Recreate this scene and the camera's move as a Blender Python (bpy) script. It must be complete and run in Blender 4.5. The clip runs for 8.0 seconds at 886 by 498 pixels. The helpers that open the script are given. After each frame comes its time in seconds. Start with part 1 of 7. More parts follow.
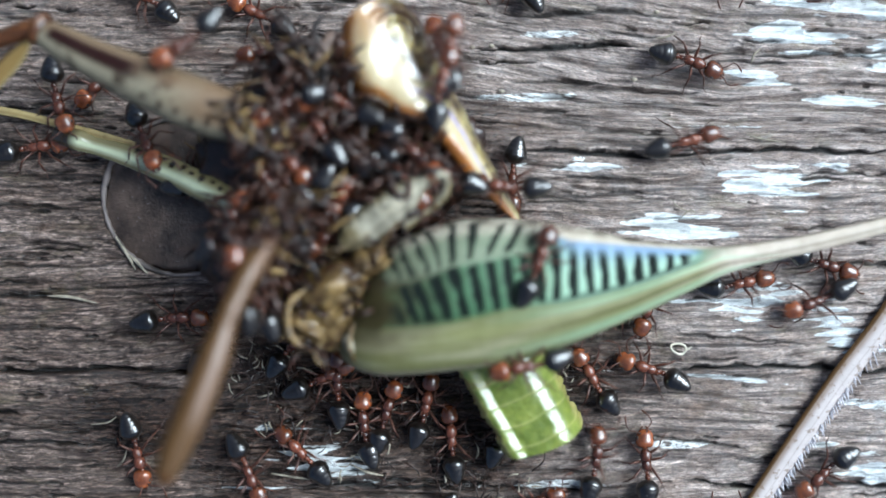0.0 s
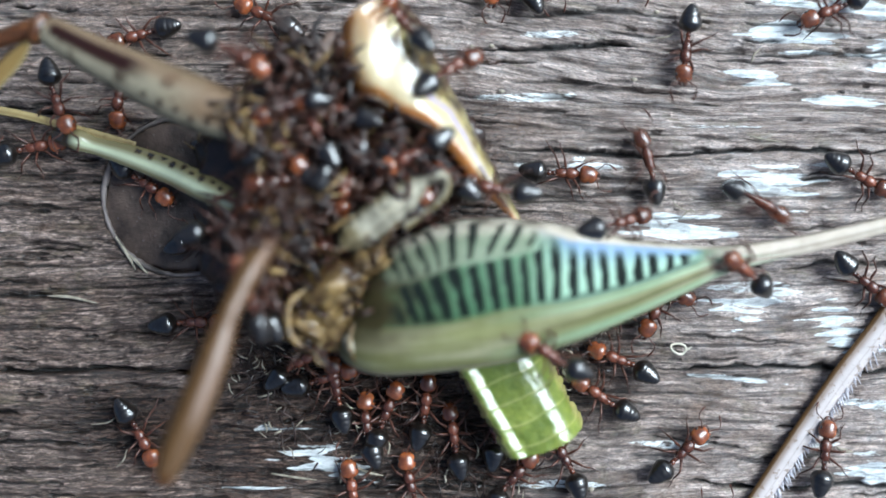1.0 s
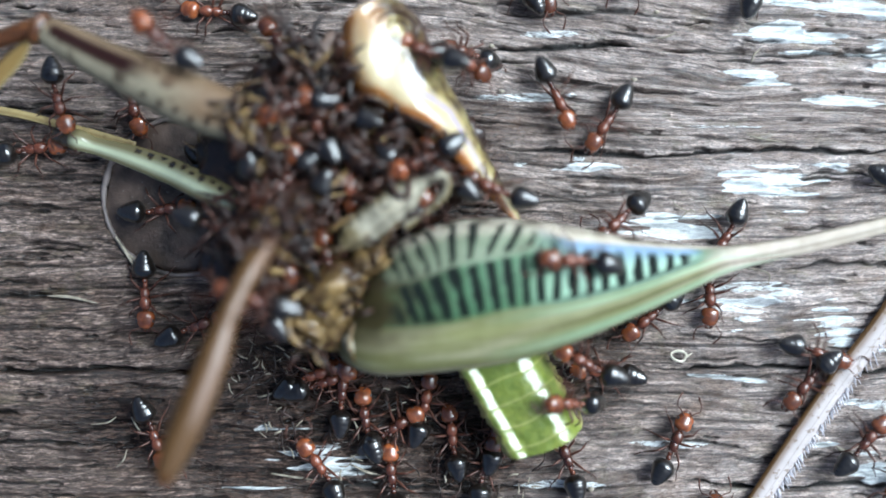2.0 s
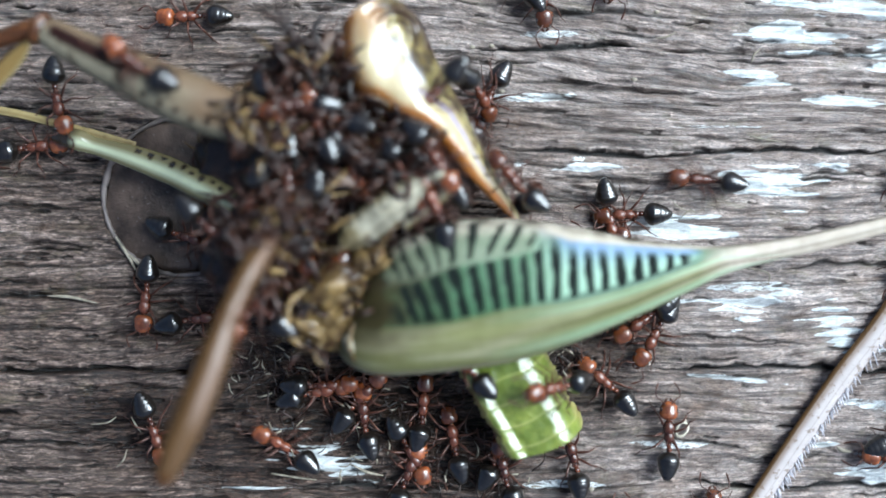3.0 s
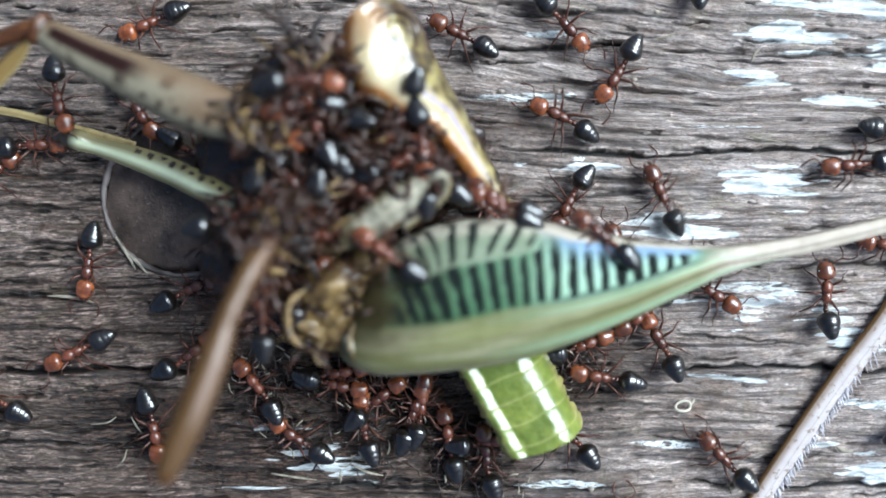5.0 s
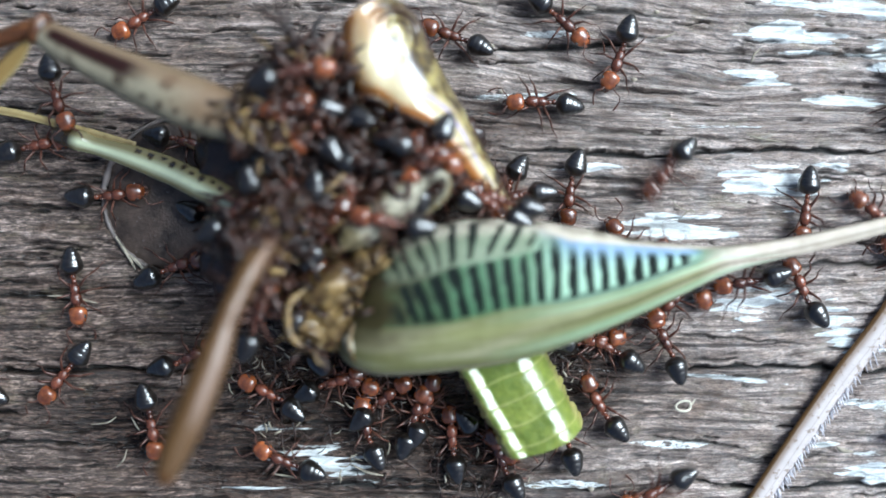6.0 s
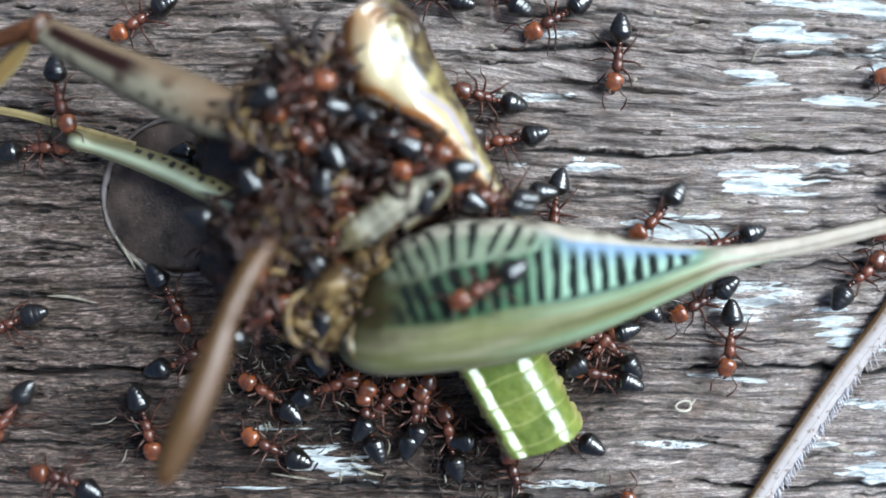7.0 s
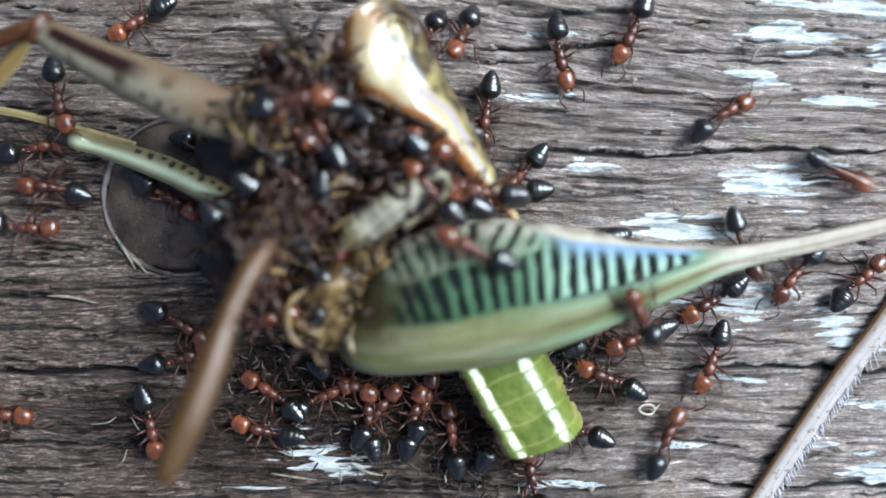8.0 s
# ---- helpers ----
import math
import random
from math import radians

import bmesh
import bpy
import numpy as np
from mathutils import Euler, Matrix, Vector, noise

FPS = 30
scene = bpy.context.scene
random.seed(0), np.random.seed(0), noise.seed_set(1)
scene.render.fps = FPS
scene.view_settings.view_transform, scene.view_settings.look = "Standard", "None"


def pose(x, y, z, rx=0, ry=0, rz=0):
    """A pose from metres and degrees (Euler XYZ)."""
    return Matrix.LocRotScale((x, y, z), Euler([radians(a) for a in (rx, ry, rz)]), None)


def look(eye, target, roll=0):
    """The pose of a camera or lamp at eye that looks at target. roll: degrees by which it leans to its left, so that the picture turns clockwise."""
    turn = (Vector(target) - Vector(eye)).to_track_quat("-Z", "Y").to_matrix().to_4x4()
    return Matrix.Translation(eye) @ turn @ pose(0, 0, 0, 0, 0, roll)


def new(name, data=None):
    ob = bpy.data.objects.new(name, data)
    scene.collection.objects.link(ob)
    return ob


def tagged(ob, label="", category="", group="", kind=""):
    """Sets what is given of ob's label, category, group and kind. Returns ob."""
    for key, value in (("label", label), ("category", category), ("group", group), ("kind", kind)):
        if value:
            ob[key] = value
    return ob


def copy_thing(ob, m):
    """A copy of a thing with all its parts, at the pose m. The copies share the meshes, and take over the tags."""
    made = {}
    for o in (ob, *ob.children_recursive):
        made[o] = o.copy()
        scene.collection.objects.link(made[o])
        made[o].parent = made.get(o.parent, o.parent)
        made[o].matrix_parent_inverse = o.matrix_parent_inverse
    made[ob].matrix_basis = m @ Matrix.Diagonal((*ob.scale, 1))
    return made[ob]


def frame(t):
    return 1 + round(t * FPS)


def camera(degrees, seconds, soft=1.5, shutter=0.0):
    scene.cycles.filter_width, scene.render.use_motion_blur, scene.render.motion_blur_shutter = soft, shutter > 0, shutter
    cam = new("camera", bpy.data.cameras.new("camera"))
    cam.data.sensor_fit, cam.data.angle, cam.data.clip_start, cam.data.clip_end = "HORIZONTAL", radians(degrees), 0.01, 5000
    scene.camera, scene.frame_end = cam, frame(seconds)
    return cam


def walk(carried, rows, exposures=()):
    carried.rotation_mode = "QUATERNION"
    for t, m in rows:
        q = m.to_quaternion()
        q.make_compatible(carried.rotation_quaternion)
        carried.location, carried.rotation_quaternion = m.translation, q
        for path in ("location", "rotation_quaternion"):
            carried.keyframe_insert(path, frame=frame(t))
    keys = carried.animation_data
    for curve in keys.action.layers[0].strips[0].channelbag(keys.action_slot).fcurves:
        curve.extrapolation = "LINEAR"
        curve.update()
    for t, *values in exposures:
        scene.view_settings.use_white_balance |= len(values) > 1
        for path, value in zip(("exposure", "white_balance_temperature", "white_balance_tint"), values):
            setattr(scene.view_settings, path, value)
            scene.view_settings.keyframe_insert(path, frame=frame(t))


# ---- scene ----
# All sizes below are in millimetres and turned into metres by MM.
MM = 0.001

# ---- camera: held still, straight above the board ----
cam = camera(45, 8.0, soft=1.6, shutter=0.5)
CAMERA_POSE = pose(0, 0, 53.11 * MM)
cam.data.dof.use_dof = True
cam.data.dof.focus_distance = 52.6 * MM
cam.data.dof.aperture_fstop = 13.5
walk(cam, [(0.0, CAMERA_POSE), (8.0, CAMERA_POSE)], [(0, 0.35, 5270, 0), (0.5, 0.37, 5270, 0), (1, 0.44, 5270, 0), (1.5, 0.48, 5270, 0), (3, 0.45, 5270, 0), (3.5, 0.41, 5270, 0), (4, 0.44, 5270, 0), (4.5, 0.46, 5270, 0), (6, 0.50, 5270, 0), (6.5, 0.46, 5270, 0), (7, 0.34, 5270, 0), (7.5, 0.30, 5270, 0), (8, 0.31, 5270, 0)])

# ---- light: soft bright sky, broad hazy sun ----
SUN_ELEVATION, SUN_AZIMUTH = 49, 66     # degrees; azimuth from north (+y) towards east (+x)
world = bpy.data.worlds.new("sky")
scene.world = world
world.use_nodes = True
wn = world.node_tree.nodes
wl = world.node_tree.links
sky = wn.new("ShaderNodeTexSky")
sky.sky_type = "NISHITA"
sky.sun_disc = False
sky.air_density = 0.6
sky.dust_density = 6.0
sky.ozone_density = 0.3
sky.sun_elevation = radians(SUN_ELEVATION)
sky.sun_rotation = radians(SUN_AZIMUTH)
wl.new(sky.outputs[0], wn["Background"].inputs[0])
wn["Background"].inputs[1].default_value = 0.095

sun = new("sun", bpy.data.lights.new("sun", "SUN"))
sun.data.energy = 3.6
sun.data.angle = radians(38)
sun.data.color = (1.0, 0.985, 0.96)
_e, _a = radians(SUN_ELEVATION), radians(SUN_AZIMUTH)
sun.matrix_world = look((0.3 * math.cos(_e) * math.sin(_a), 0.3 * math.cos(_e) * math.cos(_a), 0.3 * math.sin(_e)), (0, 0, 0))


# ---- materials ----
def material(name):
    m = bpy.data.materials.new(name)
    m.use_nodes = True
    t = m.node_tree
    return m, t, t.nodes["Principled BSDF"]


def node(t, kind, **values):
    n = t.nodes.new(kind)
    for key, value in values.items():
        n.inputs[key.replace("_", " ")].default_value = value
    return n


def noise_of(t, scale, detail=4.0, stretch=(1, 1, 1), rough=0.55):
    """Noise in the object's own space; scale per millimetre."""
    co = t.nodes.new("ShaderNodeTexCoord")
    mp = t.nodes.new("ShaderNodeMapping")
    mp.inputs["Scale"].default_value = [s * 1000 for s in stretch]
    t.links.new(co.outputs["Object"], mp.inputs["Vector"])
    n = node(t, "ShaderNodeTexNoise", Scale=scale, Detail=detail, Roughness=rough)
    t.links.new(mp.outputs[0], n.inputs["Vector"])
    return n.outputs["Fac"]


def ramp(t, source, stops):
    r = t.nodes.new("ShaderNodeValToRGB")
    e = r.color_ramp.elements
    while len(e) < len(stops):
        e.new(0.5)
    for el, (p, c) in zip(e, stops):
        el.position, el.color = p, (*c, 1)
    t.links.new(source, r.inputs[0])
    return r.outputs[0]


def mix(t, factor, a, b, mode="MIX"):
    m = t.nodes.new("ShaderNodeMix")
    m.data_type, m.blend_type = "RGBA", mode
    for value, socket in ((factor, m.inputs[0]), (a, m.inputs[6]), (b, m.inputs[7])):
        if isinstance(value, bpy.types.NodeSocket):
            t.links.new(value, socket)
        else:
            socket.default_value = (*value, 1) if isinstance(value, tuple) else value
    return m.outputs[2]


def calc(t, op, a, b=0.0, clamp=False):
    m = t.nodes.new("ShaderNodeMath")
    m.operation, m.use_clamp = op, clamp
    for value, socket in ((a, m.inputs[0]), (b, m.inputs[1])):
        if isinstance(value, bpy.types.NodeSocket):
            t.links.new(value, socket)
        else:
            socket.default_value = value
    return m.outputs[0]


def attribute(t, name):
    a = t.nodes.new("ShaderNodeAttribute")
    a.attribute_name = name
    return a.outputs["Fac"]


def bump(t, b, source, height_mm, strength=1.0):
    n = node(t, "ShaderNodeBump", Strength=strength, Distance=height_mm * MM)
    t.links.new(source, n.inputs["Height"])
    t.links.new(n.outputs[0], b.inputs["Normal"])


def chitin(name, dark, light, rough, scale=3.0, relief=0.02, sheen_scale=14.0, coat=0.0, see_through=0.0, vary=0.0, rings=0.0):
    """Insect shell: mottled at two scales, finely pitted."""
    m, t, b = material(name)
    big = noise_of(t, scale, 5)
    fine = noise_of(t, sheen_scale, 3)
    c = ramp(t, big, [(0.33, dark), (0.68, light)])
    c = mix(t, calc(t, "MULTIPLY", fine, 0.35), c, tuple(v * 0.45 for v in dark))
    if vary:
        info = t.nodes.new("ShaderNodeObjectInfo")
        c = mix(t, calc(t, "MULTIPLY", info.outputs["Random"], vary), c, tuple(v * 0.35 for v in dark))
    t.links.new(c, b.inputs["Base Color"])
    r = calc(t, "ADD", calc(t, "MULTIPLY", fine, 0.22), rough - 0.1)
    t.links.new(r, b.inputs["Roughness"])
    b.inputs["Coat Weight"].default_value = coat
    b.inputs["Coat IOR"].default_value = 1.62 if rings else 1.5
    if rings:
        b.inputs["Specular IOR Level"].default_value = 0.40
    b.inputs["Coat Roughness"].default_value = 0.045 if rings else (0.05 if coat >= 1 else 0.14)
    if see_through:
        b.inputs["Subsurface Weight"].default_value = see_through
        b.inputs["Subsurface Radius"].default_value = (1.0, 0.6, 0.3)
        b.inputs["Subsurface Scale"].default_value = 0.4 * MM
    if rings:
        # faint overlapping plates across the body
        co = t.nodes.new("ShaderNodeTexCoord")
        xyz = t.nodes.new("ShaderNodeSeparateXYZ")
        t.links.new(co.outputs["Object"], xyz.inputs[0])
        saw = calc(t, "FRACT", calc(t, "MULTIPLY", xyz.outputs[0], rings * 1000))
        fine = calc(t, "ADD", calc(t, "MULTIPLY", fine, 0.25), calc(t, "MULTIPLY", calc(t, "POWER", saw, 6.0), 0.25))
    bump(t, b, fine, relief, 0.6)
    return m


def wood_material():
    m, t, b = material("weathered_wood")
    # millimetres along the grain and across it, following its waves
    co = t.nodes.new("ShaderNodeCombineXYZ")
    t.links.new(attribute(t, "along"), co.inputs[0])
    t.links.new(attribute(t, "across"), co.inputs[1])

    def grain(sx, sy, scale, detail=6):
        mp = t.nodes.new("ShaderNodeMapping")
        mp.inputs["Scale"].default_value = (sx, sy, 1)
        t.links.new(co.outputs[0], mp.inputs["Vector"])
        n = node(t, "ShaderNodeTexNoise", Scale=scale, Detail=detail, Roughness=0.6, Distortion=0.9)
        t.links.new(mp.outputs[0], n.inputs["Vector"])
        return n.outputs["Fac"]

    fibre = grain(0.22, 3.0, 0.9)
    strand = grain(1.3, 5.5, 1.0, 6)
    fine = grain(4.5, 11.0, 1.0, 4)
    groove = grain(0.13, 4.2, 1.0, 3)
    broad = grain(0.06, 0.16, 1.0, 3)
    blot = grain(0.3, 0.5, 1.0, 5)
    c = ramp(t, fibre, [(0.30, (0.060, 0.048, 0.041)), (0.47, (0.15, 0.125, 0.110)), (0.70, (0.30, 0.268, 0.25))])
    c = mix(t, 0.66, c, ramp(t, strand, [(0.34, (0.14, 0.125, 0.118)), (0.51, (0.85, 0.85, 0.85)), (0.70, (1.95, 1.95, 1.97))]), "MULTIPLY")
    c = mix(t, 0.80, c, ramp(t, fine, [(0.35, (0.30, 0.28, 0.27)), (0.63, (1.60, 1.60, 1.61))]), "MULTIPLY")
    c = mix(t, 0.9, c, ramp(t, groove, [(0.36, (0.12, 0.10, 0.09)), (0.44, (1.0, 1.0, 1.0))]), "MULTIPLY")
    c = mix(t, 0.5, c, ramp(t, broad, [(0.35, (0.6, 0.53, 0.48)), (0.65, (1.0, 1.0, 1.0))]), "MULTIPLY")
    c = mix(t, calc(t, "MULTIPLY", ramp(t, blot, [(0.55, (0, 0, 0)), (0.72, (1, 1, 1))]), 0.35), c, (0.12, 0.075, 0.045))
    lichen = grain(0.5, 0.9, 1.0, 5)
    c = mix(t, calc(t, "MULTIPLY", ramp(t, lichen, [(0.56, (0, 0, 0)), (0.70, (1, 1, 1))]), 0.4), c, (0.115, 0.105, 0.06))
    # light from the right and shade on the left painted in, with silver-grey wear
    # dark gaps and flake glints of the left side, painted into its colour
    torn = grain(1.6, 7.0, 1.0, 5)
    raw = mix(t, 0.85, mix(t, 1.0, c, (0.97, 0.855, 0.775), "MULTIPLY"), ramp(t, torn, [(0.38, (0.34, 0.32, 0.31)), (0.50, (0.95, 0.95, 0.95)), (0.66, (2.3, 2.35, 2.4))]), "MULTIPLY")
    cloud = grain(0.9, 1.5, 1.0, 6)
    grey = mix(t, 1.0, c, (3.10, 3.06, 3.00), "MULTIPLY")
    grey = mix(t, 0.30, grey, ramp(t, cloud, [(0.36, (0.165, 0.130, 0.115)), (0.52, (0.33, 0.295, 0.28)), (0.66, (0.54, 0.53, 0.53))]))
    c = mix(t, attribute(t, "light_and_wear"), raw, grey)
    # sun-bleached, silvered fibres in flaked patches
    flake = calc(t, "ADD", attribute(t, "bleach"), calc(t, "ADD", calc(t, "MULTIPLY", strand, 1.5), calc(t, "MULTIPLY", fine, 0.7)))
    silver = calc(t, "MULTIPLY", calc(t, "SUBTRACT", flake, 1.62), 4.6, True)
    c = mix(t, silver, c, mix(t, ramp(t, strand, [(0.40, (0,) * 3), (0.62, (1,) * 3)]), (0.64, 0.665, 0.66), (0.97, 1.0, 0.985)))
    # damp stain and the insect's shade, both darkened in the colour
    stain_and_shade = calc(t, "MULTIPLY", attribute(t, "stain_and_shade"), ramp(t, blot, [(0.25, (1,) * 3), (0.75, (0.72,) * 3)]), True)
    stain_and_shade = calc(t, "MULTIPLY", stain_and_shade, calc(t, "SUBTRACT", 1.0, calc(t, "MULTIPLY", silver, 0.8)))
    c = mix(t, stain_and_shade, c, mix(t, 1.0, c, (0.21, 0.155, 0.125), "MULTIPLY"))
    # shade inside the splits, painted near-black over their carved depth
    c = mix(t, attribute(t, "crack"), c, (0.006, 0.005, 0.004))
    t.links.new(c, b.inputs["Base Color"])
    # glossier within that mask, as the damp stain is
    t.links.new(calc(t, "SUBTRACT", calc(t, "SUBTRACT", 0.52, calc(t, "MULTIPLY", strand, 0.30)), calc(t, "MULTIPLY", attribute(t, "stain_and_shade"), 0.16)), b.inputs["Roughness"])
    h = calc(t, "ADD", fibre, calc(t, "ADD", calc(t, "MULTIPLY", strand, 0.8), calc(t, "MULTIPLY", fine, 0.35)))
    bump(t, b, h, 0.24, 1.0)
    return m


def femur_material():
    """Pale green, with dark bars between green ones, a bluish dusky outer end and a yellow-green keel."""
    m, t, b = material("striped_green_shell")
    mott = noise_of(t, 1.6, 5)
    fine = noise_of(t, 9, 4)
    green = mix(t, mott, (0.038, 0.090, 0.044), (0.108, 0.198, 0.100))
    keel = mix(t, mott, (0.120, 0.122, 0.042), (0.232, 0.232, 0.102))
    # long pale streaks run along the keel
    keel = mix(t, calc(t, "MULTIPLY", attribute(t, "streak"), 0.5, True), keel, (0.38, 0.355, 0.24))
    c = mix(t, attribute(t, "keel"), green, keel)
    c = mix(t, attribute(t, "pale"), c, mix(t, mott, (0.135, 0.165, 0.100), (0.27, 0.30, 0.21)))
    c = mix(t, attribute(t, "rim"), c, mix(t, mott, (0.40, 0.32, 0.24), (0.70, 0.62, 0.52)))
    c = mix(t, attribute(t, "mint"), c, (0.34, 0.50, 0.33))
    c = mix(t, attribute(t, "blue"), c, mix(t, mott, (0.15, 0.22, 0.35), (0.30, 0.41, 0.57)))
    c = mix(t, attribute(t, "brown"), c, mix(t, mott, (0.010, 0.006, 0.002), (0.055, 0.038, 0.013)))
    c = mix(t, attribute(t, "bar"), c, mix(t, fine, (0.003, 0.005, 0.005), (0.016, 0.020, 0.017)))
    t.links.new(c, b.inputs["Base Color"])
    t.links.new(calc(t, "ADD", 0.25, calc(t, "MULTIPLY", fine, 0.25)), b.inputs["Roughness"])
    t.links.new(calc(t, "SUBTRACT", 0.16, calc(t, "MULTIPLY", attribute(t, "bar"), 0.14)), b.inputs["Specular IOR Level"])
    b.inputs["Subsurface Weight"].default_value = 0.03
    b.inputs["Subsurface Radius"].default_value = (0.6, 1.0, 0.4)
    b.inputs["Subsurface Scale"].default_value = 0.3 * MM
    bump(t, b, calc(t, "ADD", fine, attribute(t, "bar")), 0.03, 0.6)
    return m


def banded_leg_material(name, pale, dark, rough=0.32, tan=(0.13, 0.08, 0.035), spotted=0.6, spot_scale=3.2, gloss=0.22, coat=0.0):
    m, t, b = material(name)
    mott = noise_of(t, 1.4, 5)
    spots = noise_of(t, spot_scale, 3)
    c = mix(t, mott, tuple(v * 0.7 for v in pale), pale)
    c = mix(t, calc(t, "MULTIPLY", ramp(t, spots, [(0.57, (0, 0, 0)), (0.66, (1, 1, 1))]), spotted), c, dark)
    c = mix(t, attribute(t, "tan"), c, tan)
    c = mix(t, attribute(t, "bar"), c, dark)
    t.links.new(c, b.inputs["Base Color"])
    b.inputs["Roughness"].default_value = rough
    b.inputs["Specular IOR Level"].default_value = gloss
    b.inputs["Coat Weight"].default_value = coat
    b.inputs["Coat Roughness"].default_value = 0.2
    b.inputs["Coat IOR"].default_value = 1.7
    bump(t, b, noise_of(t, 12, 3), 0.03, 0.5)
    return m


def amber_material():
    """Cream in the middle, amber towards the rims, dark brown at the very edge and in the folds."""
    m, t, b = material("amber_shell")
    mott = noise_of(t, 0.6, 5)
    c = mix(t, mott, (0.40, 0.30, 0.13), (0.66, 0.58, 0.38))
    c = mix(t, attribute(t, "amber"), c, mix(t, mott, (0.20, 0.062, 0.010), (0.46, 0.19, 0.035)))
    c = mix(t, attribute(t, "olive"), c, ramp(t, noise_of(t, 1.3, 6), [(0.42, (0.030, 0.017, 0.006)), (0.50, (0.15, 0.11, 0.035)), (0.60, (0.36, 0.30, 0.11))]))
    c = mix(t, attribute(t, "lilac"), c, (0.30, 0.27, 0.50))
    c = mix(t, attribute(t, "bar"), c, (0.035, 0.012, 0.005))
    t.links.new(c, b.inputs["Base Color"])
    b.inputs["Roughness"].default_value = 0.30
    b.inputs["Coat Weight"].default_value = 1.0
    b.inputs["Coat Roughness"].default_value = 0.08
    b.inputs["Subsurface Weight"].default_value = 0.2
    b.inputs["Subsurface Radius"].default_value = (1.0, 0.7, 0.3)
    b.inputs["Subsurface Scale"].default_value = 0.4 * MM
    bump(t, b, noise_of(t, 1.1, 4), 0.22, 0.7)
    return m


def belly_material():
    """Wet-looking olive green, blotched, with pale yellowish ring seams and yellow torn edges."""
    m, t, b = material("yellow_green_belly_skin")
    big, mid, fine = noise_of(t, 0.5, 5), noise_of(t, 2.2, 4), noise_of(t, 9, 3)
    c = ramp(t, big, [(0.33, (0.115, 0.155, 0.018)), (0.68, (0.27, 0.31, 0.05))])
    c = mix(t, calc(t, "MULTIPLY", ramp(t, mid, [(0.40, (1,) * 3), (0.60, (0,) * 3)]), 0.5), c, (0.085, 0.125, 0.012))
    c = mix(t, attribute(t, "worn"), c, mix(t, mid, (0.22, 0.20, 0.03), (0.55, 0.50, 0.20)))
    c = mix(t, calc(t, "MULTIPLY", attribute(t, "seam"), 0.6, True), c, (0.46, 0.46, 0.16))
    t.links.new(c, b.inputs["Base Color"])
    t.links.new(calc(t, "ADD", 0.24, calc(t, "MULTIPLY", mid, 0.2)), b.inputs["Roughness"])
    b.inputs["Coat Weight"].default_value = 1.0
    b.inputs["Coat Roughness"].default_value = 0.13
    b.inputs["Subsurface Weight"].default_value = 0.2
    b.inputs["Subsurface Radius"].default_value = (0.8, 1.0, 0.3)
    b.inputs["Subsurface Scale"].default_value = 0.4 * MM
    bump(t, b, calc(t, "ADD", mid, calc(t, "MULTIPLY", fine, 0.4)), 0.05, 0.7)
    return m


def nail_material():
    m, t, b = material("dark_nail_head")
    mott = noise_of(t, 0.9, 6)
    speck = noise_of(t, 7, 2)
    c = ramp(t, mott, [(0.3, (0.022, 0.015, 0.011)), (0.7, (0.115, 0.082, 0.062))])
    c = mix(t, ramp(t, speck, [(0.70, (0, 0, 0)), (0.76, (1, 1, 1))]), c, (0.22, 0.21, 0.2))
    t.links.new(c, b.inputs["Base Color"])
    b.inputs["Roughness"].default_value = 0.36
    bump(t, b, calc(t, "ADD", mott, calc(t, "MULTIPLY", speck, 0.3)), 0.12, 0.8)
    return m


